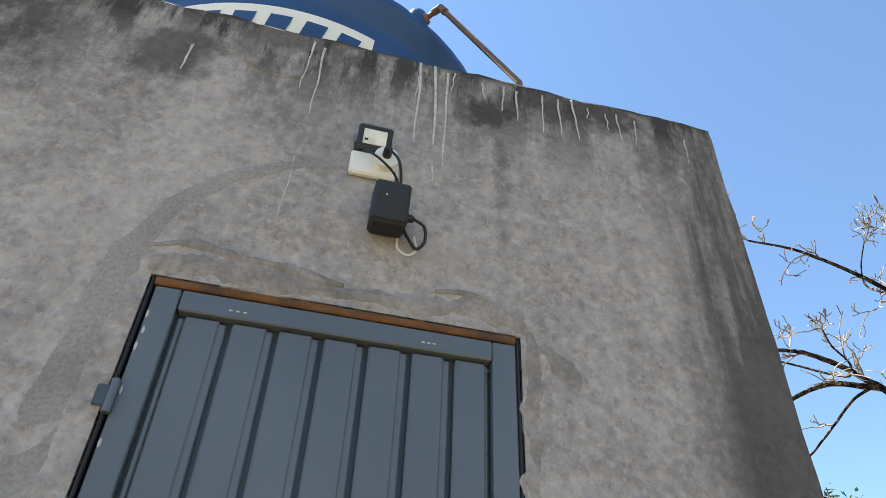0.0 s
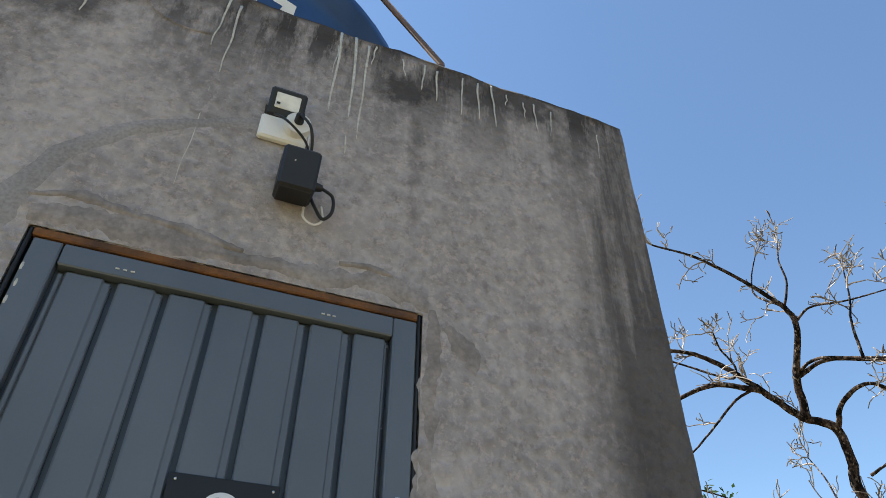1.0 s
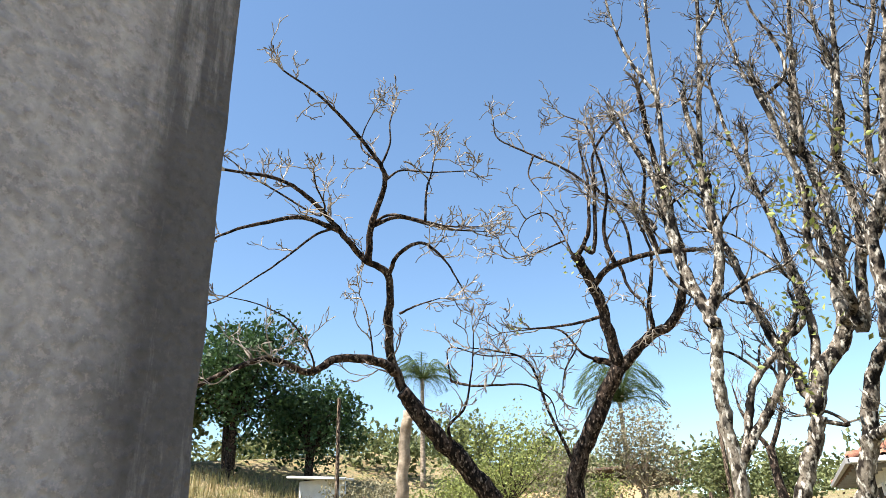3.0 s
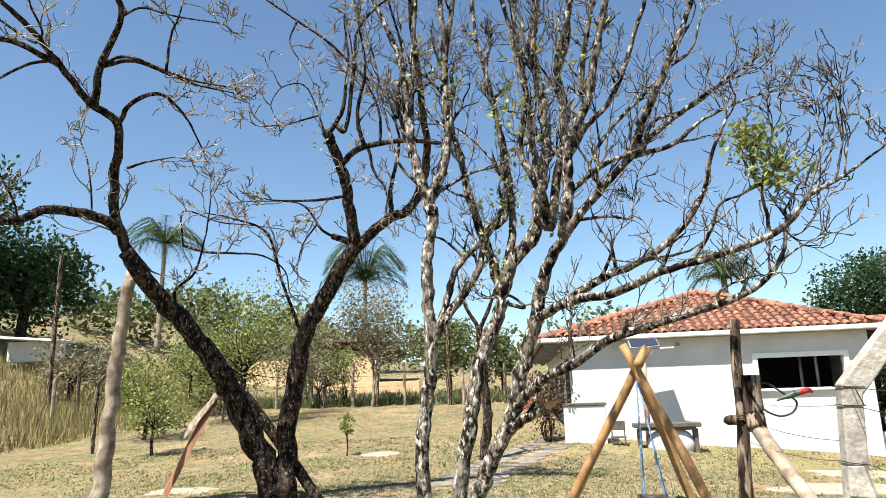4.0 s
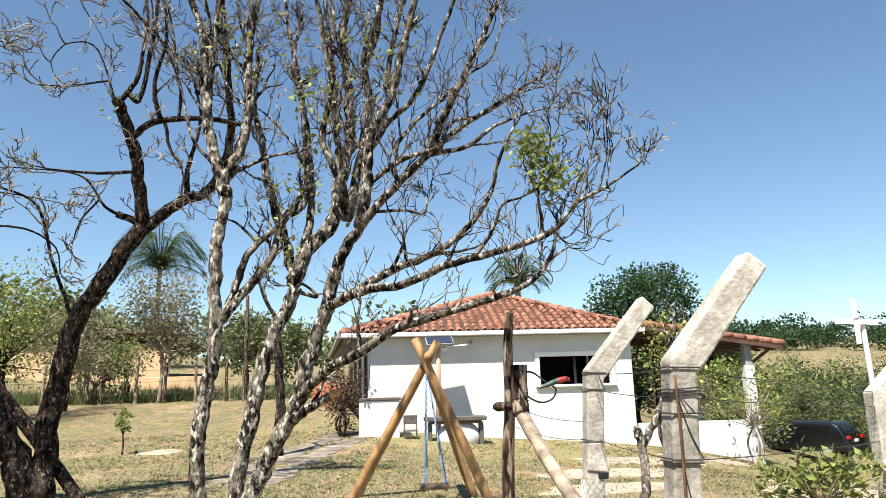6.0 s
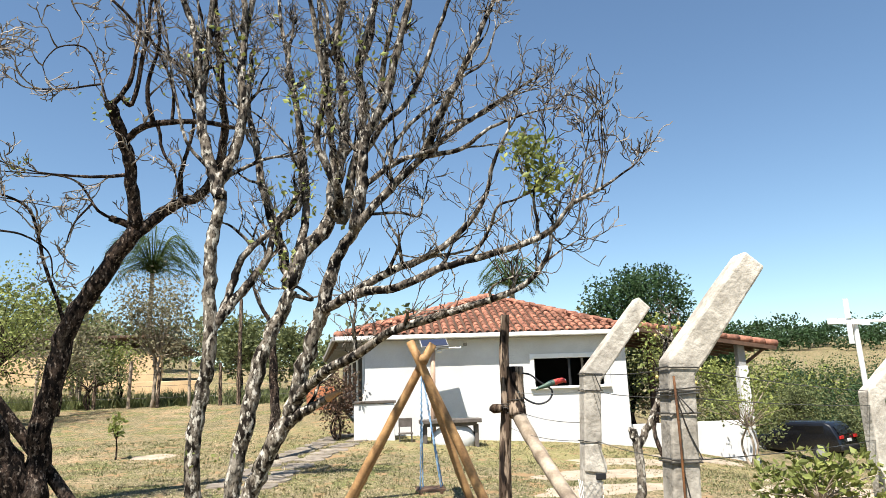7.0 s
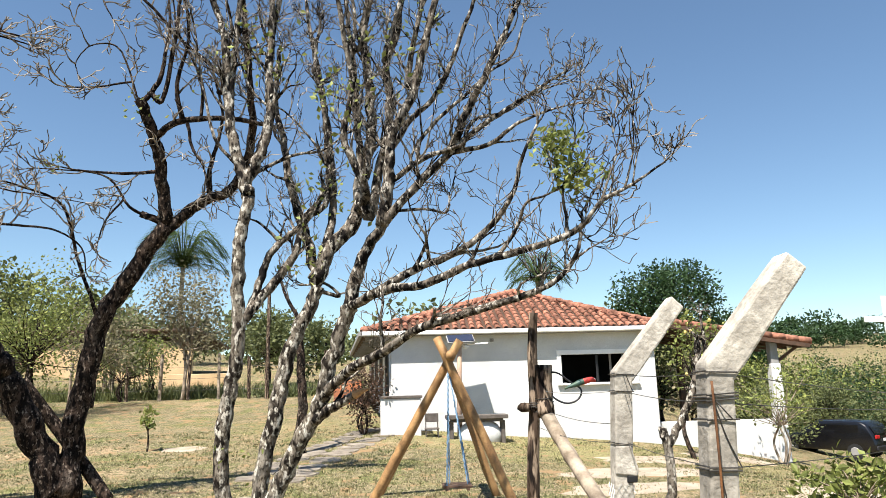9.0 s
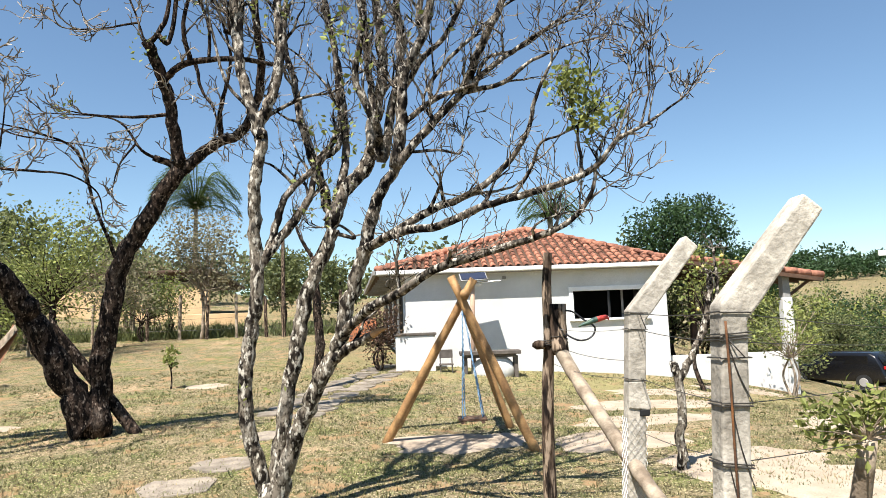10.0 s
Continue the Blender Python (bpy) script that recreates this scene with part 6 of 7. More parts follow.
def bare_soil(x, y, rx, ry, turn, seed, label="patch of bare pale trodden soil in the lawn"):
    s = Shape()
    n, m = 72, 7
    v = [Vector((x, y, ground_z(x, y) + 0.014))]
    for j in range(1, m + 1):
        for k in range(n):
            a = 2 * math.pi * k / n
            r = (1 + 0.45 * noise.noise(Vector((math.cos(a) * 1.8, math.sin(a) * 1.8, seed))) + 0.13 * noise.noise(Vector((math.cos(a) * 4.5, math.sin(a) * 4.5, seed)))) * j / m
            u, w = rx * r * math.cos(a), ry * r * math.sin(a)
            px, py = x + u * math.cos(turn) - w * math.sin(turn), y + u * math.sin(turn) + w * math.cos(turn)
            v.append(Vector((px, py, ground_z(px, py) + (0.014 if j < m else -0.01))))
    f = [(0, 1 + k, 1 + (k + 1) % n) for k in range(n)]
    for j in range(m - 1):
        for k in range(n):
            a, b = 1 + j * n + k, 1 + j * n + (k + 1) % n
            f.append((a, a + n, b + n, b))
    solo("bare_soil", s.add(v, f), SAND, label, "soil", "bare soil patches", "structure", True)


bare_soil(10.75, -0.72, 0.6, 0.92, 0.2, 1.0, "worn pale soil under the swing")
for k, (x, y, rx, ry, t) in enumerate(((10.6, -2.7, 0.5, 1.5, 0.3), (12.2, -3.6, 0.45, 2.0, 0.35), (14.0, -4.2, 0.5, 2.4, 0.2), (9.2, -3.6, 0.6, 1.4, 0.5), (8.2, -4.0, 0.8, 1.2, 0.6), (16.2, -5.4, 0.5, 2.2, 0.25), (11.4, -6.2, 0.7, 1.8, 0.5), (13.6, -7.6, 0.6, 1.9, 0.4), (17.2, 4.5, 0.3, 0.8, 0.2), (12.8, 6.6, 0.25, 0.9, 0.1), (18.0, -7.6, 0.4, 2.0, 0.2))):
    bare_soil(x, y, rx * 1.25, ry * 0.62, t, 5.0 + k * 3.3)

# ---- car, small windmill ----


def build_car():
    c = thing("parked_car", (32.3, -18.65, ground_z(32.3, -18.65)), "black parked estate car seen from behind", "car")
    base = BASE[c.name]
    R = Matrix.Rotation(radians(33), 3, 'Z')

    def put(s):
        z0 = base.z
        s.v = [tuple(R @ Vector(p) + base) for p in s.v]
        return s
    prof = [(-2.15, 0.35), (-2.2, 0.62), (-2.12, 0.95), (-1.85, 1.42), (-1.6, 1.56), (0.2, 1.56), (0.95, 1.05), (1.9, 0.92), (2.15, 0.7), (2.15, 0.35)]
    body = bevelled(Shape().prism([(a, b) for a, b in prof], 1, -0.88, 0.88), 0.09, 3)
    body = put(Shape().add([(p[0], p[1] * (1 - 0.16 * max(0, p[2] - 0.95)), p[2]) for p in body.v], body.f))
    part("body", body, CARPAINT, c, smooth=True)
    part("rear_window", put(Shape().box((-2.0, 0, 1.22), (0.02, 1.3, 0.4), Matrix.Rotation(radians(30), 3, 'Y'), 0.03)), CARPAINT, c)
    for q in (-1, 1):
        part("side_window", put(Shape().box((-0.6, q * 0.835, 1.26), (1.9, 0.02, 0.34), ch=0.008)), CARPAINT, c)
        part("tail_light", put(Shape().box((-2.17, q * 0.66, 0.95), (0.07, 0.34, 0.14), ch=0.02)), REDLAMP, c)
        for x in (-1.35, 1.35):
            w = part("wheel", put(Shape().tube([(x, q * 0.72, 0.33), (x, q * 0.91, 0.33)], [0.33, 0.32], 24)), RUBBER, c)
            part("rim", put(Shape().tube([(x, q * 0.9, 0.33), (x, q * 0.925, 0.33)], [0.2, 0.17], 18)), GREYPAINT, w)
    part("number_plate", put(Shape().box((-2.2, 0, 0.82), (0.02, 0.42, 0.13), ch=0.004)), WHITEP, c, "pale number plate")
    part("bumper", put(Shape().box((-2.18, 0, 0.5), (0.12, 1.7, 0.2), ch=0.04)), BLACK, c)
    part("roof_rail", put(Shape().tube([(-1.6, 0.6, 1.6), (0.1, 0.6, 1.6)], 0.02, 6)), BLACK, c)


build_car()


def build_windmill():
    z0 = ground_z(14, -9)
    w = thing("toy_windmill", (14, -9, z0), "small white home-made windmill on a pole", "windmill")
    part("pole", Shape().tube([(14, -9.02, z0 - 0.05), (14, -8.97, 2.66)], 0.045, 10), WHITEP, w)
    part("arm", Shape().box((14, -9.05, 2.70), (0.05, 0.95, 0.045), ch=0.006), WHITEP, w)
    part("hub", Shape().tube([(13.93, -8.8, 2.70), (14.05, -8.8, 2.70)], 0.05, 12), WHITEP, w)
    for a in (0, 95, 180, 270):
        t = Matrix.Rotation(radians(a), 3, 'X')
        part("blade", Shape().box(Vector((13.92, -8.8, 2.70)) + t @ Vector((0, 0, 0.23)), (0.012, 0.1, 0.36), t, 0.003), WHITEP, w)
    part("tail", Shape().prism([(-9.42, 2.68), (-9.78, 2.92), (-9.9, 2.86), (-9.9, 2.68)], 0, 13.99, 14.01), WHITEP, w)


build_windmill()

# ---- leaning plank and log at the bare tree, white trunk ----
plank = thing("leaning_plank", (12.05, 6.36, 0.42), "reddish weathered board leaning against the tree", "plank")
BOARD = mat("red_brown_board", (0.33, 0.15, 0.085), (0.24, 0.12, 0.07), 12, 0.8, 0.4, 50, stretch=(1, 1, 0.4))
part("board", Shape().tube([(12.05, 6.36, 0.42), (11.75, 5.39, 1.87)], 0.13, 4, flat=0.25), BOARD, plank)
part("edge_strip", Shape().tube([(11.9, 6.04, 1.26), (11.7, 5.36, 1.87)], 0.10, 4, flat=0.3), PALELOG, plank)
log = thing("leaning_log", (11.9, 3.9, 0.3), "dark log propped against the leaning tree", "log")
part("log", Shape().tube(spline([(12.2, 3.85, 0.26), (12.25, 4.25, 0.75), (12.2, 4.7, 1.35), (12.0, 5.1, 1.95)], 5), 0.085, 12), DARKBARK, log, smooth=True)

pale_trunk = Tree("pale_dead_trunk", (10.9, 6.6, 0.3), "pale barkless dead trunk standing behind the lawn", PALELOG, PALETWIG, 21)
pale_trunk.limb("trunk", 0.12, 0.085, (11.0, 6.72, 0.2), (11.0, 6.66, 1.2), (11.0, 6.6, 2.2), (11.0, 6.53, 3.0), (11.0, 6.45, 3.75))
pale_trunk.limb("cut_limb", 0.07, 0.05, (11.0, 6.48, 3.5), (11.0, 6.3, 3.7), (11.0, 6.15, 3.8))
pale_trunk.twigs(2.0, 0.5, 2, ((1, 3), (1, 2)), start=0.5)

# ---- leafy trees, shrubs and palms ----


def leafy(name, at, height, radii, material, label, seed, count=2600, size=0.22, clumps=26, trunk=0.12, stems=1, gap=0.55, lean=(0, 0), twig=None, category="tree", group="", branch=0.4, fork=0.6):
    """A trunk, forking limbs, and a crown of clumps of single leaves."""
    rng = random.Random(seed)
    x, y = at
    z0 = ground_z(x, y)
    ob = thing(name, (x, y, z0), label, category, group)
    c = Vector((x + lean[0], y + lean[1], z0 + height - radii[2]))
    wood, lv = Shape(), Shape()
    forks = []
    for k in range(stems):
        a = rng.uniform(0, 6.28)
        o = Vector((math.cos(a), math.sin(a), 0)) * (0.25 * k * trunk * 6)
        mid = Vector((x, y, z0)).lerp(c, fork) + o
        wood.tube(spline([Vector((x, y, z0 - 0.1)) + o * 0.3, Vector((x, y, z0)).lerp(c, 0.3) + o * 0.8 + Vector((rng.gauss(0, 0.1), rng.gauss(0, 0.1), 0)), mid], 4), [trunk * (1.15 - 0.06 * i) for i in range(9)], 8)
        forks.append(mid)
    for k in range(clumps):
        d = Vector((rng.gauss(0, 1), rng.gauss(0, 1), rng.gauss(0.15, 1))).normalized()
        f = rng.uniform(gap, 1.0)
        p = c + Vector((d.x * radii[0], d.y * radii[1], d.z * radii[2])) * f
        q = rng.choice(forks)
        wood.tube(spline([q, q.lerp(p, 0.5) + Vector((rng.gauss(0, 0.1), rng.gauss(0, 0.1), rng.gauss(0.1, 0.1))) * radii[2] * 0.5, p], 3), [trunk * branch * (1 - 0.13 * i) for i in range(7)], 5, cap=False)
        rr = rng.uniform(0.2, 0.36) * min(radii)
        for i in range(count // clumps):
            g = Vector((rng.gauss(0, 1), rng.gauss(0, 1), rng.gauss(0, 1))).normalized() * rng.random() ** 0.45 * 1.5
            leaf(lv, p + g * rr, size * rng.uniform(0.6, 1.4), rng)
    part("trunk", wood, twig or DARKBARK, ob, smooth=True)
    part("crown", lv, material, ob, kind="stuff")
    return ob


def palm(at, height, span_, label, seed, fronds=36, rise=(-0.1, 1.9)):
    rng = random.Random(seed)
    x, y = at
    z0 = ground_z(x, y)
    ob = thing("palm_tree", (x, y, z0), label, "palm", "palms")
    top = Vector((x + 0.2, y, z0 + height))
    part("trunk", Shape().tube(spline([(x, y, z0 - 0.1), (x + 0.1, y, z0 + height * 0.5), top], 6), [0.2 - 0.006 * k for k in range(13)], 10), PALELOG, ob, smooth=True)
    for k in range(fronds):
        a = 2 * math.pi * k / fronds + rng.uniform(-0.15, 0.15)
        up = rng.uniform(*rise)
        d = Vector((math.cos(a), math.sin(a), 0))
        way = spline([top, top + d * span_ * 0.4 + Vector((0, 0, span_ * 0.35 * up)), top + d * span_ * 0.8 + Vector((0, 0, span_ * (0.28 * up - 0.1))), top + d * span_ + Vector((0, 0, span_ * (0.25 * up - 0.32)))], 6)
        s = Shape()
        s.tube(way, [0.03 * (1 - i / len(way)) + 0.006 for i in range(len(way))], 4, cap=False)
        side = d.cross(Vector((0, 0, 1)))
        for i in range(2, len(way) * 2 - 1):
            p = way[i // 2].lerp(way[min(i // 2 + 1, len(way) - 1)], 0.5 * (i % 2))
            ln = span_ * 0.30 * (1 - 0.5 * abs(i / (2 * len(way)) - 0.4))
            for q in (-1, 1):
                e = (side * q * 0.8 + d * 0.45 + Vector((0, 0, rng.uniform(-0.55, 0.1)))).normalized() * ln
                w = d * 0.035 * span_ / 2
                s.add([p - w * 0.6, p + w * 0.6, p + e], [(0, 1, 2)])
        part("frond", s, LEAF_PALM, ob)


# left side, towards the field
leafy("dark_tree", (30.5, 33.6), 9.6, (4.2, 4.6, 3.8), LEAF_DARK, "large dark green broadleaf tree at the field edge", 31, 8500, 0.32, 56, 0.25, 3, 0.4)
leafy("dark_tree", (34.5, 31.0), 6.8, (3.6, 3.2, 3.0), LEAF_DARK, "dark green bushy tree at the field edge", 32, 6500, 0.3, 44, 0.2, 3, 0.4)
leafy("dark_tree", (28.0, 38.0), 7.5, (4, 4, 3.2), LEAF_OLIVE, "olive green tree behind the field", 33, 3000, 0.4, 40, 0.2, 2, 0.45)
leafy("yellow_green_tree", (24.6, 11.9), 5.0, (2.2, 2.3, 2.1), LEAF_YELLOW, "light yellow-green thinly leaved tree", 34, 6500, 0.10, 70, 0.05, 4, 0.15)
leafy("yellow_green_tree", (27.0, 14.8), 3.6, (1.8, 1.9, 1.5), LEAF_YELLOW, "small yellow-green tree near the fence", 35, 3000, 0.10, 46, 0.05, 4, 0.15)
leafy("grey_shrub_tree", (30.2, 8.9), 5.6, (1.9, 2.3, 2.3), LEAF_DRY, "grey-olive half-dry small tree by the fence", 36, 4200, 0.13, 52, 0.06, 4, 0.2, twig=PALELOG)
leafy("grey_shrub_tree", (31.5, 12.5), 4.2, (1.8, 1.9, 1.6), LEAF_DRY, "grey half-dry shrub tree by the fence", 37, 2600, 0.13, 36, 0.06, 4, 0.2, twig=PALELOG)
leafy("green_shrub", (34.5, 6.4), 3.7, (1.5, 1.6, 1.5), LEAF_OLIVE, "green rounded shrub tree beyond the lawn", 38, 2400, 0.2, 30, 0.08, 2, 0.4)
leafy("green_shrub", (33.0, 3.6), 3.2, (1.5, 1.3, 1.3), LEAF_OLIVE, "green rounded shrub tree beyond the lawn", 39, 1800, 0.2, 26, 0.08, 2, 0.4)
leafy("yellow_green_tree", (20.5, 12.8), 2.4, (1.5, 1.4, 1.0), LEAF_YELLOW, "low yellow-green citrus bush on the lawn", 40, 1700, 0.11, 34, 0.05, 2, 0.3)
leafy("yellow_green_tree", (17.5, 10.4), 1.8, (1.0, 1.0, 0.75), LEAF_YELLOW, "low yellow-green citrus bush on the lawn", 41, 1100, 0.10, 26, 0.04, 1, 0.3)
leafy("sapling", (17.0, 5.19), 0.95, (0.22, 0.24, 0.28), LEAF_YELLOW, "tiny young citrus sapling in the lawn", 42, 130, 0.10, 9, 0.02, 1, 0.3, category="sapling")
leafy("dry_bush", (26.5, 20.5), 2.6, (2.0, 2.4, 1.2), LEAF_DRY, "dry bush in tall grass", 43, 2000, 0.14, 34, 0.05, 3, 0.2)
leafy("dry_bush", (29.5, 17.0), 3.2, (1.8, 2.2, 1.4), LEAF_OLIVE, "olive bush by the field fence", 44, 2200, 0.15, 34, 0.05, 3, 0.2)
palm((48.0, 15.2), 6.6, 2.9, "feathery palm rising behind the trees", 51, 56, (0.2, 3.0))
palm((43.0, 28.2), 7.6, 2.6, "feathery palm at the field edge", 52)
palm((34.5, -6.5), 5.3, 1.55, "feathery palm behind the house roof", 53, 46, (0.1, 2.8))
# by the house
leafy("brown_bush", (18.9, 0.82), 1.8, (0.6, 0.72, 0.85), leaf_mat("brown_foliage", (0.15, 0.085, 0.06), (0.075, 0.055, 0.03)), "dark red-brown leafy bush at the house corner", 61, 1900, 0.08, 40, 0.03, 3, 0.25, category="bush")
lemon = leafy("lemon_tree", (17.0, -6.35), 3.15, (0.75, 0.8, 0.85), LEAF_YELLOW, "lemon tree with yellow fruit beside the porch", 62, 800, 0.09, 26, 0.05, 1, 0.3, (0, -0.25))
rng = random.Random(5)
for k in range(9):
    part("lemon", Shape().ball((16.6 + rng.uniform(-0.2, 0.3), -6.6 + rng.uniform(-0.6, 0.5), 2.3 + rng.uniform(-0.6, 0.75)), (0.034, 0.034, 0.04), 8), FRUIT, lemon, "ripe yellow lemon", smooth=True)
leafy("green_shrub", (24.8, -8.6), 3.2, (1.5, 1.7, 1.5), LEAF_OLIVE, "green tree seen through the porch", 63, 2000, 0.16, 30, 0.07, 2, 0.3)
leafy("thin_shrub", (18.5, -9.05), 2.3, (0.9, 1.4, 0.8), LEAF_YELLOW, "thin pale half-bare shrub before the porch column", 64, 900, 0.08, 40, 0.03, 3, 0.35, twig=PALELOG, category="shrub")
for k, (x, y, h, r, m, n) in enumerate(((31, -14.5, 2.5, (2.2, 2.2, 1.6), LEAF_OLIVE, 2600), (42, -24.5, 3.6, (2.8, 3.0, 2.2), LEAF_DARK, 3000), (39, -22.5, 3.4, (2.2, 2.4, 1.5), LEAF_OLIVE, 2400), (29.0, -23.0, 2.6, (1.8, 2.0, 1.4), LEAF_DRY, 2200), (31, -22, 3.4, (2.2, 2.2, 1.6), LEAF_OLIVE, 2200), (42, -27, 3.8, (3, 3.2, 2.4), LEAF_DARK, 2600), (44, -22, 3.2, (3, 3, 2.2), LEAF_OLIVE, 2400), (38, -12.0, 3.0, (2.4, 2.4, 1.8), LEAF_OLIVE, 2200), (28.5, -11.2, 2.6, (1.6, 1.6, 1.2), LEAF_DRY, 1800), (52, -31, 6, (3.6, 3.8, 2.6), LEAF_OLIVE, 2400), (48, -34, 6, (3.6, 3.8, 2.6), LEAF_DARK, 2400))):
    leafy("valley_shrub", (x, y), h, r, m, "green scrub tree on the slope below the house", 70 + k, n * 2, 0.14, 56, 0.05, 4, 0.2, group="scrub on the slope")
leafy("dark_tree", (46, -17.0), 9.3, (2.9, 3.4, 2.9), LEAF_DARK, "tall dark green tree behind the house", 91, 9500, 0.24, 50, 0.22, 2, 0.4)
leafy("dark_tree", (48, -22.0), 6.6, (2.6, 2.6, 2.0), LEAF_DARK, "dark green tree behind the house", 92, 4500, 0.24, 34, 0.2, 2, 0.4)
leafy("olive_tree", (47, -13.2), 5.4, (2.2, 2.2, 1.9), LEAF_OLIVE, "olive green tree behind the house", 93, 1800, 0.3, 28, 0.15, 2, 0.4)


rng = random.Random(404)
for k in range(30):
    a, r = -radians(23 + 19 * rng.random()), 47 + 30 * rng.random() ** 1.3
    hgt = rng.uniform(2.2, 4.2) * (0.8 + r / 110)
    m = (LEAF_OLIVE, LEAF_DARK, LEAF_YELLOW, LEAF_OLIVE, LEAF_DRY)[k % 5]
    leafy("valley_shrub", (2 + r * math.cos(a), -0.4 + r * math.sin(a)), hgt, (hgt * 0.75, hgt * 0.8, hgt * 0.5), m, "uneven green scrub tree on the slope", 500 + k, 2600, 0.22, 40, 0.06, 3, 0.25, twig=PALELOG if k % 5 == 4 else None, group="scrub on the slope")
for k in range(9):
    a, r = radians(9 + 30 * rng.random()), rng.uniform(27, 36)
    hgt = rng.uniform(2.0, 3.6)
    m = (LEAF_DRY, LEAF_OLIVE, LEAF_YELLOW)[k % 3]
    leafy("dry_bush", (2 + r * math.cos(a), -0.4 + r * math.sin(a)), hgt, (1.3, 1.5, hgt * 0.42), m, "thin half-bare bush at the lawn edge", 700 + k, 900, 0.13, 30, 0.035, 4, 0.2, twig=PALELOG if k % 2 else None, category="bush", group="bushes at the lawn edge")


def far_woods():
    rng = random.Random(9)
    lv = Shape()
    for k in range(170):
        x = rng.uniform(110, 210) if k % 3 == 0 else rng.uniform(178, 215)
        y = -x * rng.uniform(0.42, 0.95) if k % 3 else x * rng.uniform(-0.35, 0.9)
        h = rng.uniform(4, 9)
        z = ground_z(x, y)
        for i in range(8):
            o = Vector((rng.gauss(0, 1.6), rng.gauss(0, 2.2), h * rng.uniform(0.3, 1.0)))
            for j in range(26):
                g = Vector((rng.gauss(0, 1), rng.gauss(0, 1), rng.gauss(0, 0.8)))
                leaf(lv, Vector((x, y, z)) + o + g * 0.9, rng.uniform(0.7, 1.3), rng)
    solo("far_woods", lv, LEAF_DARK, "dark far woods on the hill", "woods", kind="stuff", origin=(0, 0, 0))
    lv = Shape()
    for k in range(120):
        r, a = rng.uniform(52, 85), rng.uniform(-0.75, 1.05)
        x, y = r * math.cos(a), r * math.sin(a)
        h = rng.uniform(2.0, 4.5)
        if a < -0.25 and k % 3:
            continue
        z = ground_z(x, y)
        for i in range(8):
            o = Vector((rng.gauss(0, 1.4), rng.gauss(0, 1.8), h * rng.uniform(0.1, 1.0)))
            for j in range(30):
                g = Vector((rng.gauss(0, 1), rng.gauss(0, 1), rng.gauss(0, 0.8)))
                leaf(lv, Vector((x, y, z)) + o + g * 0.6, rng.uniform(0.35, 0.7), rng)
    solo("far_scrub", lv, LEAF_OLIVE, "olive far scrub across the fields", "scrub", kind="stuff", origin=(0, 0, 0))


far_woods()

# ---- ochre building, far fence ----


def build_ochre():
    h = thing("ochre_building", (39, 15, 1.6), "low ochre-painted building beyond the fence", "building")
    part("wall", Shape().box((39, 15.6, 3.0), (0.3, 8.5, 3.0), ch=0.02), OCHRE, h)
    part("wall", Shape().box((42, 19.7, 3.0), (6, 0.3, 3.0), ch=0.02), OCHRE, h)
    part("roof", Shape().box((41.5, 15.6, 4.75), (6.2, 9.4, 0.14), Matrix.Rotation(radians(6), 3, 'Y'), 0.02), DARKWOOD, h)
    part("stack", Shape().box((41, 17, 5.1), (0.6, 0.7, 0.7), ch=0.02), TILES, h)
    w = thing("ochre_garden_wall", (36, 10, 1.6), "low ochre garden wall", "wall")
    part("wall", Shape().box((37, 10.2, 2.1), (0.2, 3.4, 1.2), ch=0.02), OCHRE, w)
    g = thing("white_shed", (33, 27.5, 4), "low white shed roof beyond the field", "shed")
    part("roof", Shape().box((30.5, 26.3, 5.15), (1.6, 3.4, 0.12), Matrix.Rotation(radians(5), 3, 'X'), 0.02), WHITEWALL, g)
    part("wall", Shape().box((30.7, 26.3, 4.6), (0.2, 3.2, 1.0), ch=0.02), WHITEWALL, g)
    o = thing("orange_shed", (26, 1.9, 1.2), "orange brick shed behind the house corner", "shed")
    part("wall", Shape().box((27, 2.0, 1.5), (0.2, 1.0, 1.1), ch=0.02), mat("orange_brick", (0.5, 0.19, 0.09), (0.42, 0.16, 0.08), 5, 0.9, 0.3, 40), o)


build_ochre()


def far_fence():
    rng = random.Random(6)
    pts = [(30.0, 3.2), (30.0, 4.9), (30.0, 6.2), (30.0, 7.4), (30.0, 8.6), (30.0, 9.7), (30.0, 11.0), (29.6, 13.0), (28.5, 15.0), (26.8, 17.0), (24.6, 18.6), (21.8, 17.2), (17.8, 12.35), (15.5, 14.6)]
    for k, (x, y) in enumerate(pts):
        z = ground_z(x, y)
        h = rng.uniform(1.5, 1.9)
        p = thing("far_fence_post", (x, y, z), "grey fence post at the edge of the lawn", "fence post", "far fence posts")
        r = rng.uniform(0.05, 0.075)
        way = [(x, y, z - 0.1), (x + rng.uniform(-0.05, 0.05), y + rng.uniform(-0.06, 0.06), z + h)]
        if k > 9:
            way.append((way[1][0], way[1][1] - 0.22, z + h + 0.25))
        part("post", Shape().tube(way, r, 7), PALELOG if k % 2 else LOG, p)
    for a, b in zip(pts[:11], pts[1:11]):
        for h in (0.4, 0.85, 1.3):
            span((*a, ground_z(*a) + h), (*b, ground_z(*b) + h), 0.02, 0.006)
    for x, y, h in ((30.0, 5.5, 4.2), (24.5, 19.8, 6.0)):
        p = thing("utility_pole", (x, y, ground_z(x, y)), "thin grey utility pole", "pole", "utility poles")
        part("pole", Shape().tube([(x, y, ground_z(x, y) - 0.1), (x, y, ground_z(x, y) + h)], [0.09, 0.07], 8), LOG, p)


far_fence()

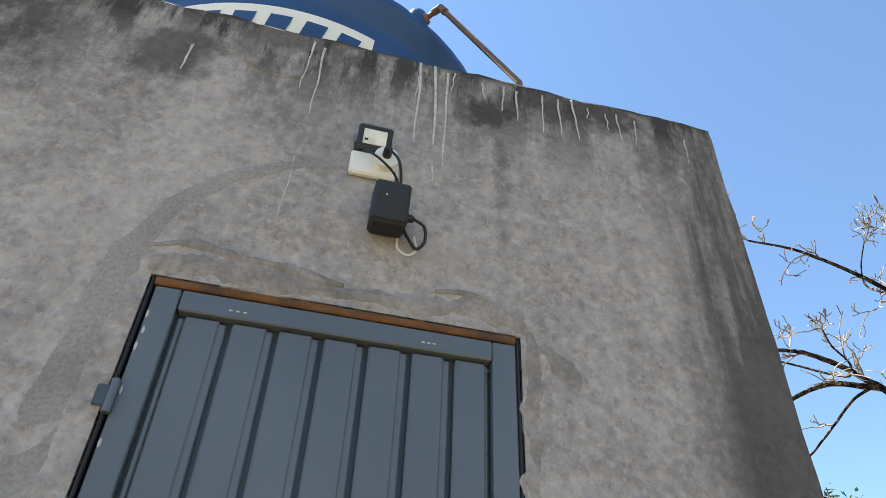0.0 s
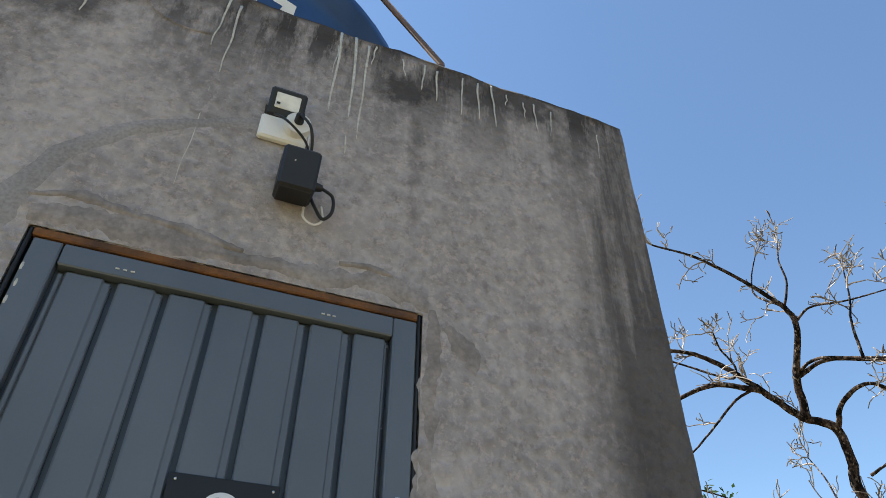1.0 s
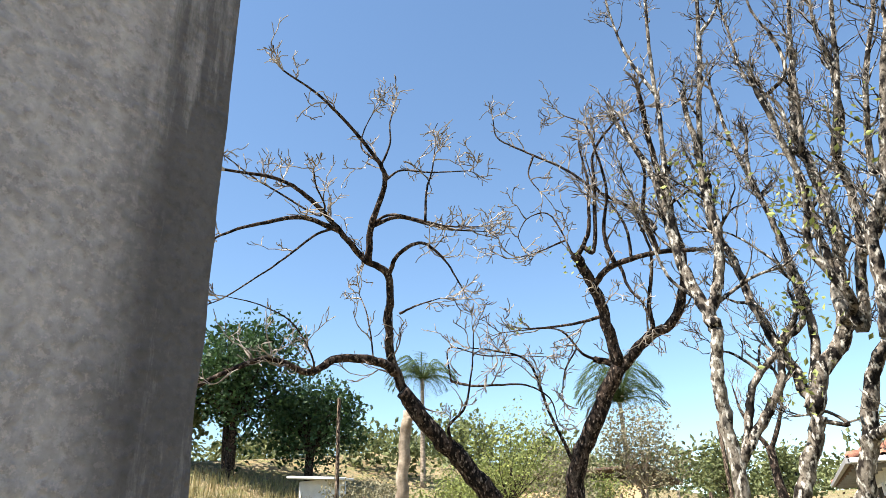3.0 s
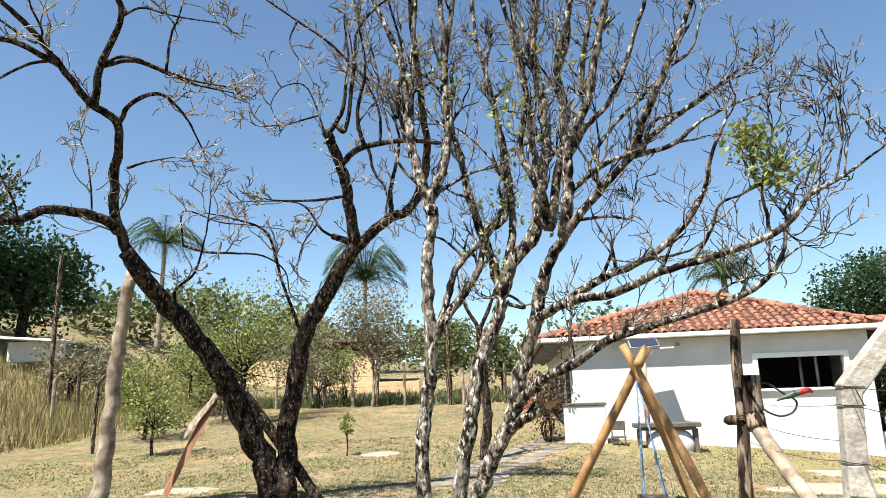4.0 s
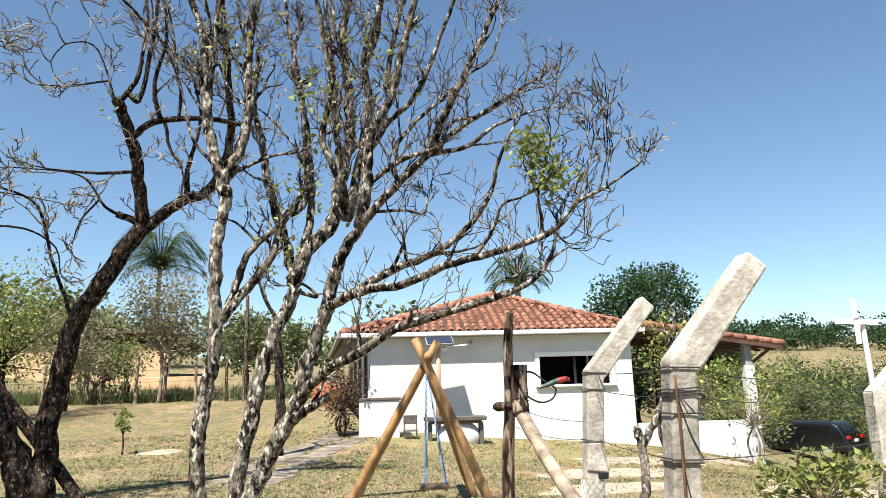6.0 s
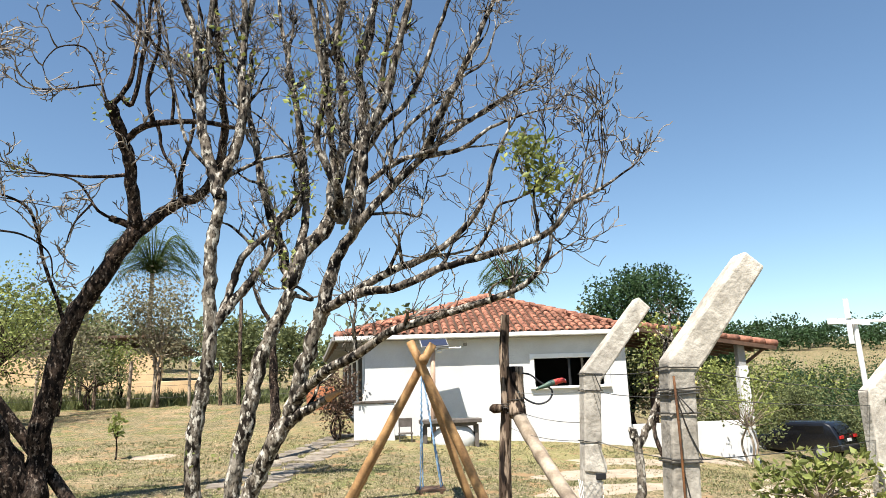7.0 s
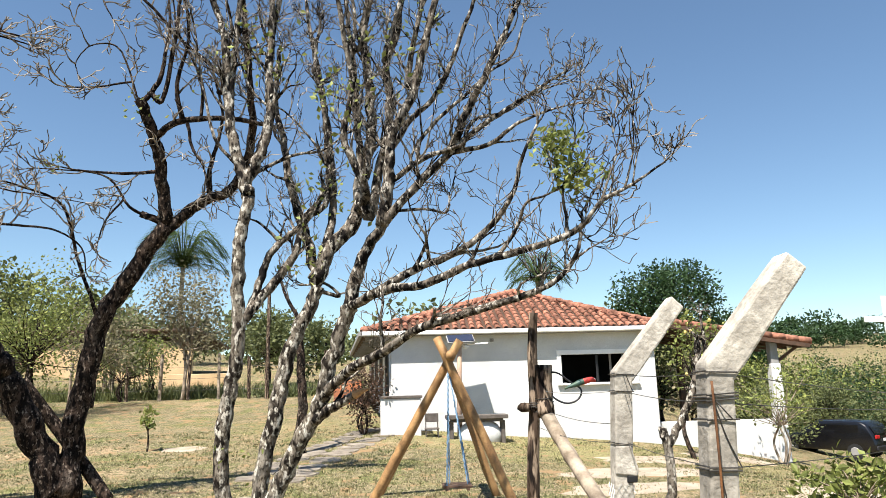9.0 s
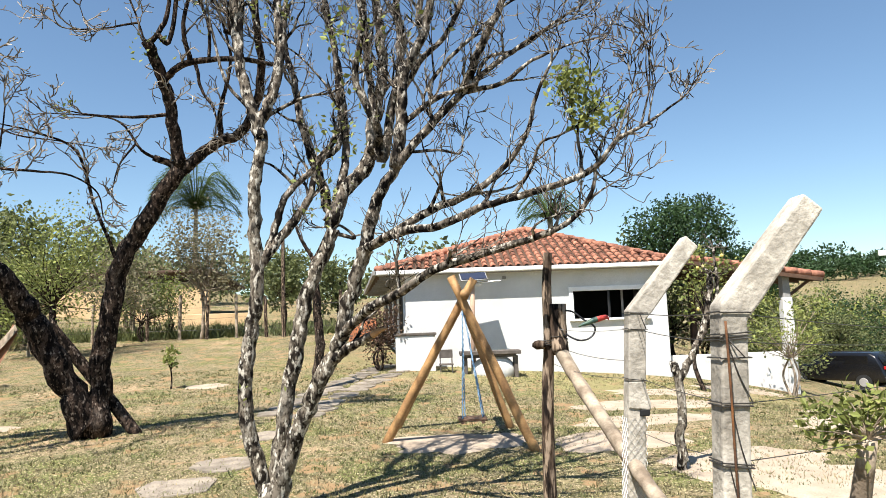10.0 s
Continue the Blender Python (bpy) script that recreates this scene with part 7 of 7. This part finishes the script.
thin = Tree("lichen_sapling", (9.0, -2.85, 0.1), "thin crooked lichen-grey sapling behind the fence", BARK, TWIG, 14)
thin.limb("trunk", 0.052, 0.04, (9.0, -2.84, 0.0), (9.0, -2.82, 0.4), (9.0, -2.86, 0.8), (9.0, -2.84, 1.1), (9.0, -2.80, 1.25))
thin.limb("limb", 0.04, 0.03, (9.0, -2.85, 1.05), (9.0, -2.98, 1.28), (9.0, -3.1, 1.5), (9.0, -3.2, 1.78), (9.0, -3.25, 2.1))
thin.limb("limb", 0.03, 0.012, (9.0, -3.1, 1.5), (9.0, -3.3, 1.9), (9.1, -3.35, 2.4))
thin.twigs(4, 0.3, 2, ((1, 3), (1, 2)), start=0.5)

near = leafy("trimmed_shrub", (5.4, -2.42), 1.12, (0.25, 0.36, 0.16), LEAF_YELLOW, "trimmed leafy shrub on a thick pale stump by the fence", 15, 620, 0.048, 34, 0.06, 1, 0.2, twig=PALELOG, category="shrub", branch=0.12, fork=0.93)

second = Tree("young_bare_tree", (16.0, 1.9, 0.6), "slim dark bare trunk at the lawn edge", DARKBARK, TWIG, 23)
second.limb("trunk", 0.11, 0.07, (16.0, 1.9, 0.5), (16.0, 1.86, 1.4), (16.0, 1.9, 2.4), (16.0, 1.95, 3.2))
second.limb("limb", 0.05, 0.01, (16.0, 1.95, 3.1), (16.1, 2.3, 3.8), (16.2, 2.4, 4.4))
second.limb("limb", 0.05, 0.01, (16.0, 1.95, 3.1), (16.1, 1.6, 3.9), (16.2, 1.5, 4.5))
second.twigs(3, 0.7, 3, ((2, 3), (1, 3), (1, 2)))

# ---- grass ----


def build_grass():
    rng = random.Random(77)
    v, f = [], []

    def blade(x, y, h, w, lean):
        a = rng.uniform(0, 6.28)
        z = ground_z(x, y) - 0.004
        k = len(v)
        c, s = math.cos(a) * w, math.sin(a) * w
        b = rng.uniform(0, 6.28)
        v.extend(((x - c, y - s, z), (x + c, y + s, z), (x + math.cos(b) * lean, y + math.sin(b) * lean, z + h)))
        f.append((k, k + 1, k + 2))
    n = 0
    while n < 52000:
        r = 4.0 + 15.0 * rng.random() ** 1.25
        a = rng.uniform(-0.72, 0.78)
        x, y = 2.1 + r * math.cos(a), -0.3 + r * math.sin(a)
        dens = noise.noise(Vector((x * 0.6, y * 0.6, 3))) + 0.6 * noise.noise(Vector((x * 2.1, y * 2.1, 8)))
        n += 1
        if dens < rng.uniform(-0.55, 0.25):
            continue
        if math.hypot((x - 10.75) / 0.8, (y + 0.75) / 1.1) < 1 or (x > HX - 0.1 and -10 < y < 0.5):
            continue
        h = rng.uniform(0.018, 0.05)
        for k in range(3):
            blade(x + rng.gauss(0, 0.02), y + rng.gauss(0, 0.02), h * rng.uniform(0.6, 1.2), 0.004 + 0.0006 * r, h * rng.uniform(0.2, 1.0))
    s = Shape()
    s.v, s.f = v, f
    solo("grass", s, GRASS, "short dry lawn grass", "grass", kind="stuff", origin=(0, 0, 0))
    v2, f2 = [], []
    for k in range(26000):
        r = rng.uniform(17, 44)
        a = rng.uniform(0.52, 1.2)
        x, y = 2.1 + r * math.cos(a), r * math.sin(a)
        if r * math.sin(a) < 14.5 and r < 30:
            continue
        z = ground_z(x, y)
        h = rng.uniform(0.3, 0.85)
        b, w = rng.uniform(0, 6.28), rng.uniform(0.01, 0.03)
        q = len(v2)
        v2.extend(((x - math.cos(b) * w, y - math.sin(b) * w, z), (x + math.cos(b) * w, y + math.sin(b) * w, z), (x + rng.gauss(0, 0.15), y + rng.gauss(0, 0.15), z + h)))
        f2.append((q, q + 1, q + 2))
    v3, f3 = [], []
    for k in range(7500):
        y = rng.uniform(1.8, 17.5)
        x = 30.3 + abs(rng.gauss(0, 1.6)) - 0.12 * max(0.0, y - 11) ** 1.4
        if noise.noise(Vector((x * 0.5, y * 0.5, 11))) < rng.uniform(-0.6, 0.1):
            continue
        z = ground_z(x, y)
        h = rng.uniform(0.12, 0.62)
        b, w = rng.uniform(0, 6.28), rng.uniform(0.015, 0.04)
        q = len(v3)
        v3.extend(((x - math.cos(b) * w, y - math.sin(b) * w, z), (x + math.cos(b) * w, y + math.sin(b) * w, z), (x + rng.gauss(0, 0.2), y + rng.gauss(0, 0.2), z + h)))
        f3.append((q, q + 1, q + 2))
    s = Shape()
    s.v, s.f = v3, f3
    solo("weeds", s, LEAF_OLIVE, "rank green weeds along the far fence", "weeds", kind="stuff", origin=(0, 0, 0))
    s = Shape()
    s.v, s.f = v2, f2
    solo("tall_grass", s, TALLGRASS, "tall dry field grass beyond the fence", "grass", kind="stuff", origin=(0, 0, 0))


build_grass()
